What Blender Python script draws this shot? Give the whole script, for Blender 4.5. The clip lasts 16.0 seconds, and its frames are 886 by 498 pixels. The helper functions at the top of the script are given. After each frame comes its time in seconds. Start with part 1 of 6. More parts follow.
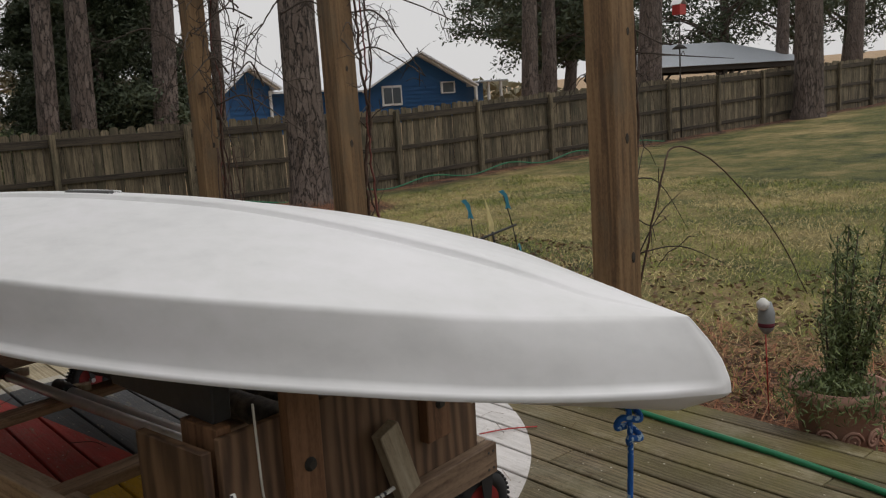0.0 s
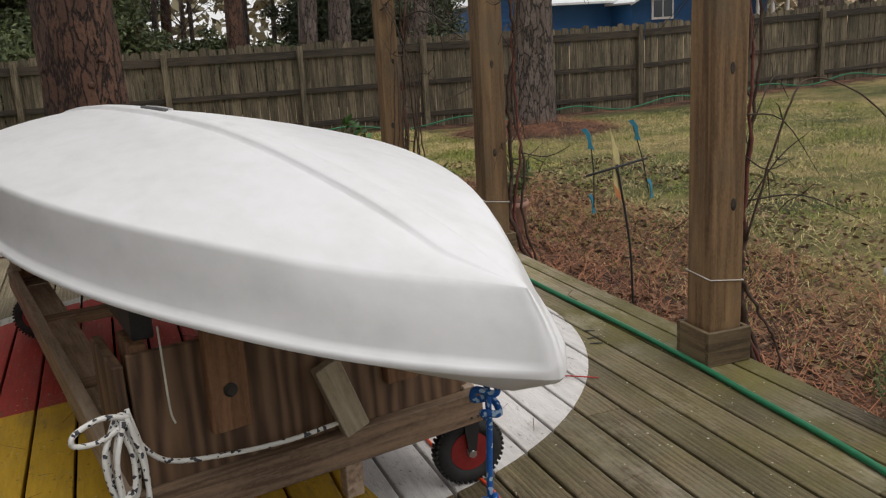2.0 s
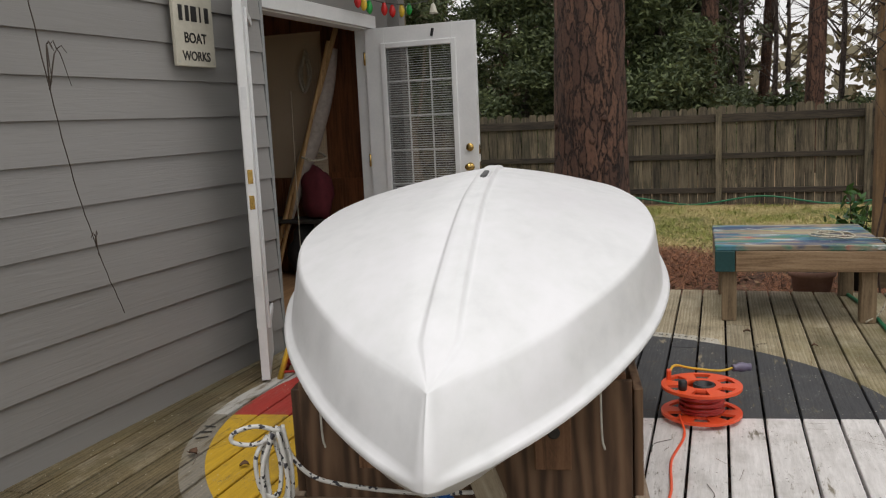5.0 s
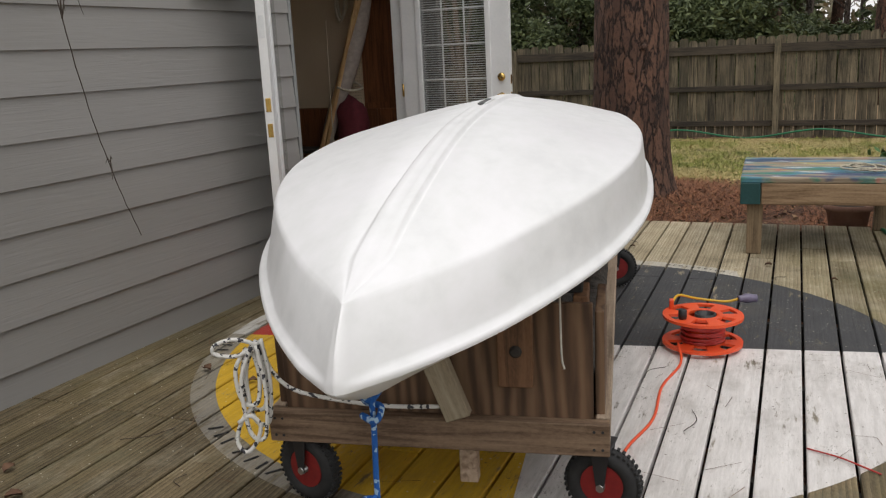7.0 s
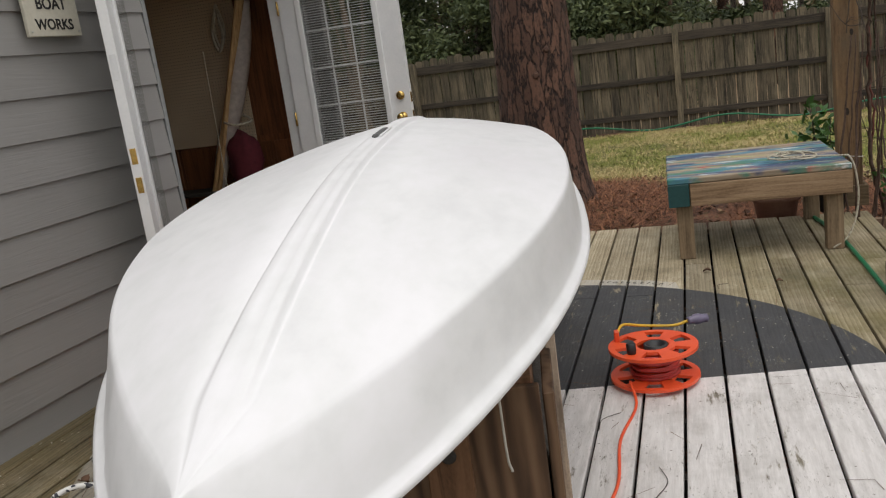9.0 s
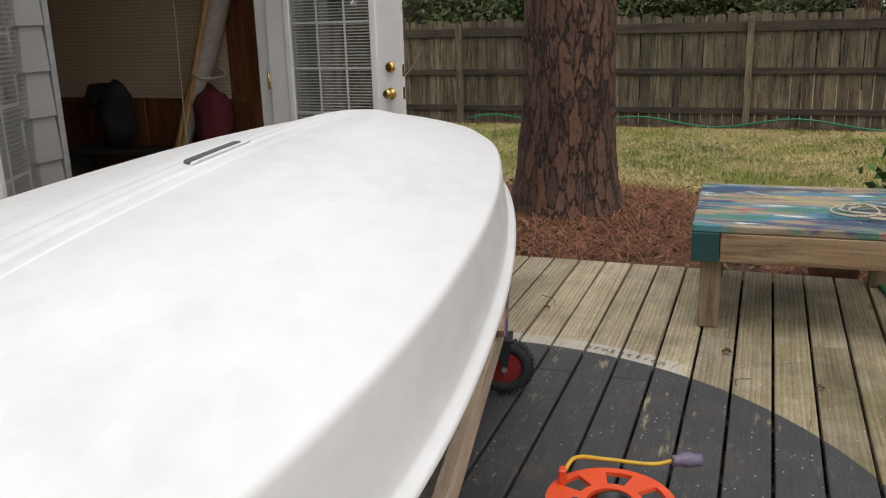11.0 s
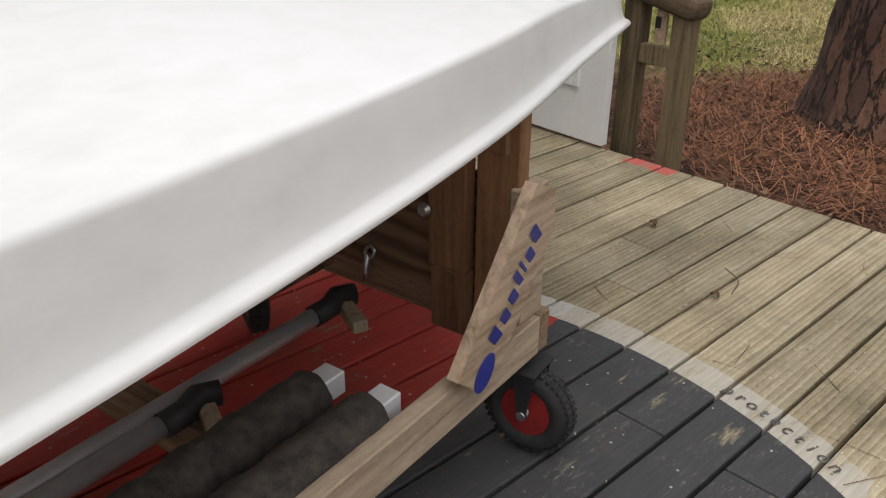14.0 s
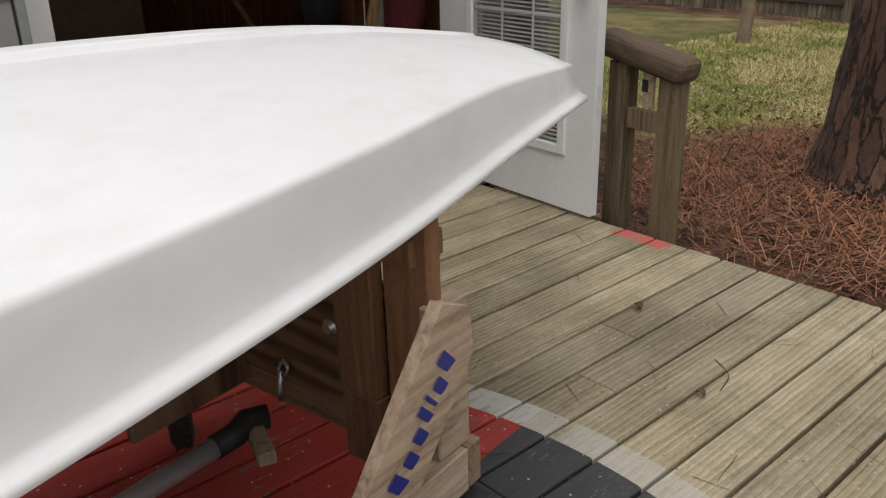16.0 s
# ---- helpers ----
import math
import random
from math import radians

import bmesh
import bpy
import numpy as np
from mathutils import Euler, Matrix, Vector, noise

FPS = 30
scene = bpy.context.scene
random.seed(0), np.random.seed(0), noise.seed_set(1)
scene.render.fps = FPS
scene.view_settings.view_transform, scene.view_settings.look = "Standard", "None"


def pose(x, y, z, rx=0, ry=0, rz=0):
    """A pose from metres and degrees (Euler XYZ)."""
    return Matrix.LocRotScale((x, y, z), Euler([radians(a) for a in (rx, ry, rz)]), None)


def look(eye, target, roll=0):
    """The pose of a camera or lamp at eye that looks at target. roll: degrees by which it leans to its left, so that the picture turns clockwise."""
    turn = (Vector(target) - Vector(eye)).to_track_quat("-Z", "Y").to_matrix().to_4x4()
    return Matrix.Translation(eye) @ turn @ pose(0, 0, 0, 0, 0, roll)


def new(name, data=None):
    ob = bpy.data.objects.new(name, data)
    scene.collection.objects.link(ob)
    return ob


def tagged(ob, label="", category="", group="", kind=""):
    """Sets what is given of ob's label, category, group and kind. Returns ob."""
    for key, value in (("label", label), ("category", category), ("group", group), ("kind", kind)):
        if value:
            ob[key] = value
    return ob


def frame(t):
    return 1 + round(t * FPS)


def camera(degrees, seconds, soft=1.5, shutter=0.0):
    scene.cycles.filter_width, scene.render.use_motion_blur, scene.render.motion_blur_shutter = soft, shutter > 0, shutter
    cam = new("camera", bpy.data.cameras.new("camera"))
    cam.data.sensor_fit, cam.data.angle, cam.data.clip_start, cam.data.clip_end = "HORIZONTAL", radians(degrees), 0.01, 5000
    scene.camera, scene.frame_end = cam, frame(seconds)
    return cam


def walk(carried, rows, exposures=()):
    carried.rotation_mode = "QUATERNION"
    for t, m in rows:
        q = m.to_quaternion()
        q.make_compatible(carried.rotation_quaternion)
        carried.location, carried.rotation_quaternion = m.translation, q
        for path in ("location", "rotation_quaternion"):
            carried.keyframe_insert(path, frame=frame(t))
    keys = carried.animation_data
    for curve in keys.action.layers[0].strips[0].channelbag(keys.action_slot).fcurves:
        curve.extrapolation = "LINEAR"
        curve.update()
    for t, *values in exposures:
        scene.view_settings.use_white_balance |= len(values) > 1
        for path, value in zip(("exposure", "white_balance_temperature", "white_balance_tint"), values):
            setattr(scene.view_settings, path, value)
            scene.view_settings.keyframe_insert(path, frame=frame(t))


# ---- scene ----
cam = camera(54.9, 16.0, 1.2)
PATH = [
    (0, (-0.533, -0.135, 1.299), (0.657, 1.438, 0.97), -3.8),
    (0.5, (-0.382, -0.182, 1.307), (0.824, 1.377, 0.969), -4.9),
    (1, (-0.166, -0.335, 1.287), (0.875, 1.322, 0.874), -3.5),
    (1.5, (0.023, -0.389, 1.272), (0.832, 1.372, 0.779), -3.6),
    (2, (0.213, -0.394, 1.287), (0.833, 1.445, 0.804), -3.3),
    (2.5, (0.454, -0.529, 1.299), (0.792, 1.4, 0.894), -2.9),
    (3, (0.633, -0.539, 1.297), (0.692, 1.421, 0.904), -2.5),
    (3.5, (0.799, -0.48, 1.309), (0.706, 1.478, 0.913), -2.2),
    (4, (1.008, -0.472, 1.311), (0.681, 1.466, 0.939), -2.2),
    (4.5, (1.201, -0.455, 1.342), (0.644, 1.44, 1.022), -2.6),
    (4.7, (1.232, -0.407, 1.33), (0.602, 1.468, 1.034), -2.8),
    (6.8, (1.528, -0.376, 1.295), (0.689, 1.386, 0.857), -2.6),
    (7, (1.533, -0.368, 1.292), (0.703, 1.396, 0.845), -2.8),
    (7.5, (1.538, -0.368, 1.293), (0.706, 1.391, 0.831), -3.5),
    (8, (1.491, -0.282, 1.29), (0.66, 1.478, 0.828), -4.9),
    (8.5, (1.391, -0.097, 1.301), (0.647, 1.711, 0.881), -6.6),
    (9, (1.379, 0.127, 1.315), (0.72, 1.965, 0.88), -8.0),
    (9.5, (1.441, 0.384, 1.352), (0.755, 2.201, 0.876), -5.0),
    (9.7, (1.438, 0.48, 1.351), (0.748, 2.297, 0.879), -3.7),
    (11.8, (1.439, 1.858, 1.372), (0.642, 3.603, 0.808), -2.2),
    (12, (1.435, 1.983, 1.369), (0.601, 3.709, 0.8), -2.9),
    (12.5, (1.502, 2.322, 1.347), (0.444, 3.92, 0.771), -1.7),
    (13, (1.47, 2.595, 1.308), (0.358, 4.117, 0.641), -1.5),
    (13.5, (1.425, 2.764, 1.274), (0.257, 4.18, 0.48), -0.3),
    (14, (1.507, 2.894, 1.266), (0.165, 4.094, 0.394), 1.0),
    (14.5, (1.558, 2.958, 1.26), (0.178, 4.064, 0.326), 1.4),
    (15, (1.591, 3.014, 1.253), (0.161, 4.07, 0.337), -0.2),
    (15.5, (1.556, 3.107, 1.259), (0.117, 4.19, 0.388), -0.6),
    (16, (1.456, 3.244, 1.281), (0.026, 4.416, 0.517), -1.2),
]

EXPOSURE = [(0, -0.18), (1.0, -0.06), (1.5, 0.08), (3.5, 0.16), (4.7, 0.18), (7, 0.28), (9, 0.22), (9.7, 0.30), (12, 0.36), (13.5, 0.40), (14, 0.44), (14.5, 0.68), (15.3, 0.68), (16, 0.32)]
walk(cam, [(t, look(eye, target, roll)) for t, eye, target, roll in PATH], EXPOSURE)

SKY, SUN = 0.84, 1.15


# ---- world and light ----
world = bpy.data.worlds.new("overcast")
scene.world = world
world.use_nodes = True
wn = world.node_tree
wn.nodes.clear()
w_out = wn.nodes.new("ShaderNodeOutputWorld")
w_bg = wn.nodes.new("ShaderNodeBackground")
w_sky = wn.nodes.new("ShaderNodeTexSky")
w_sky.sky_type, w_sky.sun_disc = "NISHITA", False
w_sky.sun_elevation, w_sky.sun_rotation = radians(68), radians(144)
w_sky.air_density, w_sky.dust_density = 1.0, 4.0
w_scale = wn.nodes.new("ShaderNodeVectorMath")
w_scale.operation = "SCALE"
w_scale.inputs["Scale"].default_value = 0.06
w_cloud = wn.nodes.new("ShaderNodeMix")
w_cloud.data_type = "RGBA"
w_cloud.inputs[0].default_value = 0.88
w_cloud.inputs[7].default_value = (1.0, 0.985, 0.98, 1)
wn.links.new(w_sky.outputs[0], w_scale.inputs[0])
wn.links.new(w_scale.outputs[0], w_cloud.inputs[6])
wn.links.new(w_cloud.outputs[2], w_bg.inputs[0])
w_bg.inputs[1].default_value = SKY
wn.links.new(w_bg.outputs[0], w_out.inputs[0])

sun_data = bpy.data.lights.new("sun", "SUN")
sun_data.energy, sun_data.angle, sun_data.color = SUN, radians(50), (1.0, 0.975, 0.94)
sun = new("sun", sun_data)
sun.matrix_basis = look((1.6, -2.2, 7.0), (0, 0, 0))


# ---- materials ----
def nodes_of(name, rough=0.6, metal=0.0):
    m = bpy.data.materials.new(name)
    m.use_nodes = True
    nt = m.node_tree
    b = nt.nodes["Principled BSDF"]
    b.inputs["Roughness"].default_value = rough
    b.inputs["Metallic"].default_value = metal
    return m, nt, b


def add(nt, kind, **kw):
    n = nt.nodes.new("ShaderNode" + kind)
    for k, v in kw.items():
        n.inputs[k].default_value = v
    return n


def ramp(nt, fac, stops):
    r = nt.nodes.new("ShaderNodeValToRGB")
    r.color_ramp.elements[0].position, r.color_ramp.elements[0].color = stops[0][0], (*stops[0][1], 1)
    r.color_ramp.elements[1].position, r.color_ramp.elements[1].color = stops[-1][0], (*stops[-1][1], 1)
    for p, c in stops[1:-1]:
        e = r.color_ramp.elements.new(p)
        e.color = (*c, 1)
    nt.links.new(fac, r.inputs[0])
    return r.outputs[0]


def mix(nt, fac, a, b, mode="MIX"):
    n = nt.nodes.new("ShaderNodeMix")
    n.data_type, n.blend_type = "RGBA", mode
    for i, v in ((0, fac), (6, a), (7, b)):
        if isinstance(v, (int, float)):
            n.inputs[i].default_value = v
        elif isinstance(v, tuple):
            n.inputs[i].default_value = (*v, 1)
        else:
            nt.links.new(v, n.inputs[i])
    return n.outputs[2]


def maths(nt, op, a, b=0.0, clamp=False):
    n = nt.nodes.new("ShaderNodeMath")
    n.operation, n.use_clamp = op, clamp
    for i, v in enumerate((a, b)):
        if isinstance(v, (int, float)):
            n.inputs[i].default_value = v
        else:
            nt.links.new(v, n.inputs[i])
    return n.outputs[0]


def coords(nt, scale=(1, 1, 1), shift=True, kind="Object"):
    """Texture coordinates in metres, moved by a random amount for each object."""
    tc = nt.nodes.new("ShaderNodeTexCoord")
    mp = nt.nodes.new("ShaderNodeMapping")
    mp.inputs["Scale"].default_value = scale
    nt.links.new(tc.outputs[kind], mp.inputs["Vector"])
    if shift:
        oi = nt.nodes.new("ShaderNodeObjectInfo")
        sc = nt.nodes.new("ShaderNodeVectorMath")
        sc.operation = "MULTIPLY"
        sc.inputs[1].default_value = (37.0, 53.0, 71.0)
        nt.links.new(oi.outputs["Random"], sc.inputs[0])
        nt.links.new(sc.outputs[0], mp.inputs["Location"])
    return mp.outputs[0]


def noise_of(nt, vec, scale, detail=4.0, rough=0.55):
    n = add(nt, "TexNoise", Scale=scale, Detail=detail, Roughness=rough)
    nt.links.new(vec, n.inputs["Vector"])
    return n.outputs["Fac"]


def bump(nt, bsdf, height, strength=0.3, dist=0.01):
    n = nt.nodes.new("ShaderNodeBump")
    n.inputs["Strength"].default_value, n.inputs["Distance"].default_value = strength, dist
    nt.links.new(height, n.inputs["Height"])
    nt.links.new(n.outputs[0], bsdf.inputs["Normal"])


def mottled(name, dark, light, scale=6.0, rough=0.6, metal=0.0, bumps=0.2, fine=60.0, dist=0.004):
    m, nt, b = nodes_of(name, rough, metal)
    v = coords(nt)
    a, f = noise_of(nt, v, scale), noise_of(nt, v, fine, 3)
    k = maths(nt, "ADD", maths(nt, "MULTIPLY", a, 0.7), maths(nt, "MULTIPLY", f, 0.3))
    nt.links.new(ramp(nt, k, ((0.3, dark), (0.7, light))), b.inputs["Base Color"])
    bump(nt, b, k, bumps, dist)
    return m


def wood(name, dark, light, axis="y", rough=0.7, grain=1.0, knots=True, stain=None, fine=1.0, vary=0.36):
    """Sawn timber with the grain along one local axis; stain is a third colour in blotches."""
    m, nt, b = nodes_of(name, rough)
    st = {"x": (0.06, 1, 1), "y": (1, 0.06, 1), "z": (1, 1, 0.06)}[axis]
    v = coords(nt, st)
    warp = noise_of(nt, v, 9.0, 3)
    w = nt.nodes.new("ShaderNodeTexNoise")
    w.inputs["Scale"].default_value, w.inputs["Detail"].default_value, w.inputs["Distortion"].default_value = 38 * fine, 5, 1.2
    nt.links.new(v, w.inputs["Vector"])
    grit = noise_of(nt, coords(nt, tuple(0.4 if q < 1 else 1 for q in st)), 120.0, 4, 0.75)
    lines = maths(nt, "ADD", maths(nt, "MULTIPLY", w.outputs["Fac"], 0.68), maths(nt, "MULTIPLY", grit, 0.32))
    big = noise_of(nt, coords(nt), 2.2, 3)
    k = maths(nt, "ADD", maths(nt, "MULTIPLY", lines, 0.62), maths(nt, "ADD", maths(nt, "MULTIPLY", warp, 0.25), maths(nt, "MULTIPLY", big, 0.13)))
    col = ramp(nt, k, ((0.40, tuple(d * 0.8 for d in dark)), (0.5, tuple((d + e) / 2 for d, e in zip(dark, light))), (0.61, light)))
    oi = nt.nodes.new("ShaderNodeObjectInfo")
    tone = maths(nt, "ADD", 1.0 - vary / 2, maths(nt, "MULTIPLY", oi.outputs["Random"], vary))
    hsv = nt.nodes.new("ShaderNodeHueSaturation")
    nt.links.new(col, hsv.inputs["Color"])
    nt.links.new(tone, hsv.inputs["Value"])
    col = hsv.outputs[0]
    if stain:
        blot = noise_of(nt, coords(nt, tuple(0.5 + 0.5 * s for s in st)), 3.5, 5, 0.65)
        msk = ramp(nt, blot, ((0.5, (0, 0, 0)), (0.66, (1, 1, 1))))
        col = mix(nt, maths(nt, "MULTIPLY", msk, 0.75), col, stain)
    if knots:
        vo = add(nt, "TexVoronoi", Scale=2.6)
        nt.links.new(coords(nt, tuple(0.35 if s < 1 else 1.6 for s in st)), vo.inputs["Vector"])
        kn = ramp(nt, vo.outputs["Distance"], ((0.03, (1, 1, 1)), (0.085, (0, 0, 0))))
        col = mix(nt, maths(nt, "MULTIPLY", kn, 0.7), col, tuple(d * 0.4 for d in dark))
    nt.links.new(col, b.inputs["Base Color"])
    bump(nt, b, lines, 0.35 * grain, 0.003)
    return m


CX, CY, R_DISC, R_RING, DISC_TURN = 0.43, 3.13, 1.49, 1.59, radians(11.8)


def deck_material():
    """Weathered, mossy decking with the painted four-colour disc and its pale ring."""
    m, nt, b = nodes_of("deck_wood", 0.72)
    v = coords(nt, (1, 0.06, 1))
    w = add(nt, "TexNoise", Scale=70.0, Detail=6.0, Distortion=0.5, Roughness=0.62)
    nt.links.new(coords(nt, (1, 0.02, 1)), w.inputs["Vector"])
    grow = nt.nodes.new("ShaderNodeTexWave")
    grow.wave_type, grow.bands_direction, grow.wave_profile = "BANDS", "X", "SAW"
    for key, val in (("Scale", 16.0), ("Distortion", 5.0), ("Detail", 3.0), ("Detail Scale", 1.2), ("Detail Roughness", 0.6)):
        grow.inputs[key].default_value = val
    nt.links.new(coords(nt, (1, 0.10, 1)), grow.inputs["Vector"])
    grit = noise_of(nt, coords(nt, (1, 0.45, 1)), 130.0, 4, 0.75)
    lines = maths(nt, "ADD", maths(nt, "MULTIPLY", w.outputs["Fac"], 0.46), maths(nt, "ADD", maths(nt, "MULTIPLY", grow.outputs["Fac"], 0.17), maths(nt, "MULTIPLY", grit, 0.37)))
    big = noise_of(nt, coords(nt, (1, 0.5, 1)), 3.0, 5, 0.65)
    k = maths(nt, "ADD", maths(nt, "MULTIPLY", lines, 0.66), maths(nt, "MULTIPLY", big, 0.34))
    oi = nt.nodes.new("ShaderNodeObjectInfo")
    bare = ramp(nt, k, ((0.36, (0.125, 0.097, 0.058)), (0.455, (0.265, 0.215, 0.136)), (0.535, (0.36, 0.302, 0.20)), (0.65, (0.54, 0.47, 0.34))))
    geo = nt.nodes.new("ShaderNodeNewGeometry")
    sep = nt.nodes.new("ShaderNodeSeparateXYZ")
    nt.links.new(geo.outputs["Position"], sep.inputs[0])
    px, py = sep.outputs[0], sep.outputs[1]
    # boards are darker and browner to the south and west, paler to the north-east
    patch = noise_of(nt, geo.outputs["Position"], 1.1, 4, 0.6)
    brown_boards = ramp(nt, k, ((0.37, (0.026, 0.019, 0.010)), (0.46, (0.085, 0.063, 0.033)), (0.535, (0.145, 0.110, 0.059)), (0.65, (0.25, 0.192, 0.107))))
    pale_north_east = maths(nt, "MULTIPLY", maths(nt, "ADD", maths(nt, "SUBTRACT", py, 3.6), maths(nt, "ADD", maths(nt, "MULTIPLY", px, 0.35), maths(nt, "MULTIPLY", patch, 0.9))), 0.62, True)
    bare = mix(nt, pale_north_east, brown_boards, bare)
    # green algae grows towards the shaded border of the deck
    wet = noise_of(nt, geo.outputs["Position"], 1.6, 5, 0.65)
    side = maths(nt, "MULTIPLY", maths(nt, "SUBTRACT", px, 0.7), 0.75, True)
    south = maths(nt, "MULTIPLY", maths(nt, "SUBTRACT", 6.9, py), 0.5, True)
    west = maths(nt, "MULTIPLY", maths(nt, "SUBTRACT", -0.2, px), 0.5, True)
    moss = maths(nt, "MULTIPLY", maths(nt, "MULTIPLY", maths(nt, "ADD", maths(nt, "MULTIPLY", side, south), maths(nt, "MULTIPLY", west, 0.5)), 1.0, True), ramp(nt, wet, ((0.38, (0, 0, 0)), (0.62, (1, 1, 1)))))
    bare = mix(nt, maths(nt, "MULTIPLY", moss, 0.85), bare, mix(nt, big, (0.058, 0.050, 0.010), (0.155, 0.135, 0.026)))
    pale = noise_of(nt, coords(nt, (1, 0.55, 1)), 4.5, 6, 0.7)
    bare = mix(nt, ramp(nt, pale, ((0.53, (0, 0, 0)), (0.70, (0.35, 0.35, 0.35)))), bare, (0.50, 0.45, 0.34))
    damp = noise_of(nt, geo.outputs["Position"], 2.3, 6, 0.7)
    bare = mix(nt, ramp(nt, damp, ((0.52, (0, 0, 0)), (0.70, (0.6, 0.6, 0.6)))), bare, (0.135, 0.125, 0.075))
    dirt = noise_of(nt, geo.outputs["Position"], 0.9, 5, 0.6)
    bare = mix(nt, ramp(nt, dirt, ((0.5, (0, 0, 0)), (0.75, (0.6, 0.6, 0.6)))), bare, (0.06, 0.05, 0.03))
    hsv = nt.nodes.new("ShaderNodeHueSaturation")
    nt.links.new(bare, hsv.inputs["Color"])
    nt.links.new(maths(nt, "ADD", 0.8, maths(nt, "MULTIPLY", oi.outputs["Random"], 0.4)), hsv.inputs["Value"])
    bare = hsv.outputs[0]
    # disc coordinates
    dx, dy = maths(nt, "SUBTRACT", px, CX), maths(nt, "SUBTRACT", py, CY)
    rr = maths(nt, "SQRT", maths(nt, "ADD", maths(nt, "MULTIPLY", dx, dx), maths(nt, "MULTIPLY", dy, dy)))
    c, s = math.cos(DISC_TURN), math.sin(DISC_TURN)
    u = maths(nt, "ADD", maths(nt, "MULTIPLY", dx, c), maths(nt, "MULTIPLY", dy, s))
    t = maths(nt, "SUBTRACT", maths(nt, "MULTIPLY", dy, c), maths(nt, "MULTIPLY", dx, s))
    right, up = maths(nt, "GREATER_THAN", u, 0.0), maths(nt, "GREATER_THAN", t, 0.0)
    red, black, white, yellow = (0.40, 0.036, 0.026), (0.050, 0.051, 0.055), (0.70, 0.675, 0.66), (0.62, 0.38, 0.02)
    paint = mix(nt, up, mix(nt, right, yellow, white), mix(nt, right, red, black))
    streak = noise_of(nt, coords(nt, (1, 0.12, 1)), 42.0, 6, 0.75)
    paint = mix(nt, 0.42, paint, mix(nt, 1.0, paint, ramp(nt, streak, ((0.3, (0.45, 0.43, 0.4)), (0.65, (1.15, 1.15, 1.15)))), "MULTIPLY"))
    # sharp scuffs and cracks that follow the grain, and algae specks
    scuff = noise_of(nt, coords(nt, (1, 0.3, 1)), 75.0, 6, 0.85)
    field = ramp(nt, noise_of(nt, geo.outputs["Position"], 4.0, 4, 0.7), ((0.48, (0.1, 0.1, 0.1)), (0.62, (1, 1, 1))))
    paint = mix(nt, maths(nt, "MULTIPLY", ramp(nt, scuff, ((0.37, (1, 1, 1)), (0.43, (0, 0, 0)))), field), paint, (0.13, 0.115, 0.08))
    light_scuff = ramp(nt, scuff, ((0.55, (0, 0, 0)), (0.65, (0.6, 0.6, 0.6))))
    paint = mix(nt, maths(nt, "MULTIPLY", light_scuff, field), paint, (0.30, 0.29, 0.27))
    blot = noise_of(nt, geo.outputs["Position"], 2.4, 5, 0.65)
    paint = mix(nt, ramp(nt, blot, ((0.52, (0, 0, 0)), (0.8, (0.5, 0.5, 0.5)))), paint, (0.12, 0.1, 0.07))
    wear = noise_of(nt, coords(nt, (1, 0.2, 1)), 22.0, 5, 0.7)
    keep = ramp(nt, wear, ((0.30, (0.15, 0.15, 0.15)), (0.38, (1, 1, 1))))
    inside = maths(nt, "LESS_THAN", rr, R_DISC)
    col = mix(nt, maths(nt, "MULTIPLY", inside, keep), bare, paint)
    ring = maths(nt, "MULTIPLY", maths(nt, "GREATER_THAN", rr, R_DISC), maths(nt, "LESS_THAN", rr, R_RING))
    strong = maths(nt, "ADD", maths(nt, "MULTIPLY", maths(nt, "SUBTRACT", 1.0, right), 0.30), maths(nt, "MULTIPLY", maths(nt, "MULTIPLY", up, maths(nt, "LESS_THAN", u, 0.9)), 0.6))
    rwear = ramp(nt, wear, ((0.35, (0.1, 0.1, 0.1)), (0.5, (1, 1, 1))))
    col = mix(nt, maths(nt, "MULTIPLY", maths(nt, "MULTIPLY", ring, strong), rwear), col, (0.50, 0.49, 0.46))
    # a patch of spilt red paint at the top of the steps
    spill = maths(nt, "MULTIPLY", maths(nt, "MULTIPLY", maths(nt, "GREATER_THAN", py, 5.83), maths(nt, "LESS_THAN", py, 5.95)), maths(nt, "MULTIPLY", maths(nt, "GREATER_THAN", px, -0.62), maths(nt, "LESS_THAN", px, -0.37)))
    col = mix(nt, maths(nt, "MULTIPLY", spill, rwear), col, (0.50, 0.11, 0.09))
    # fine chips all over
    vs = add(nt, "TexVoronoi", Scale=38.0)
    nt.links.new(geo.outputs["Position"], vs.inputs["Vector"])
    sc = nt.nodes.new("ShaderNodeSeparateColor")
    nt.links.new(vs.outputs["Color"], sc.inputs[0])
    chip = maths(nt, "MULTIPLY", maths(nt, "LESS_THAN", vs.outputs["Distance"], 0.13), maths(nt, "LESS_THAN", sc.outputs[0], 0.20))
    col = mix(nt, maths(nt, "MULTIPLY", chip, 0.65), col, (0.62, 0.58, 0.48))
    soil = maths(nt, "MULTIPLY", maths(nt, "LESS_THAN", vs.outputs["Distance"], 0.16), maths(nt, "GREATER_THAN", sc.outputs[0], 0.91))
    col = mix(nt, maths(nt, "MULTIPLY", soil, 0.6), col, (0.07, 0.045, 0.025))
    # scattered flecks: droppings and chips
    vo = add(nt, "TexVoronoi", Scale=11.0)
    nt.links.new(geo.outputs["Position"], vo.inputs["Vector"])
    fl = ramp(nt, vo.outputs["Distance"], ((0.035, (1, 1, 1)), (0.06, (0, 0, 0))))
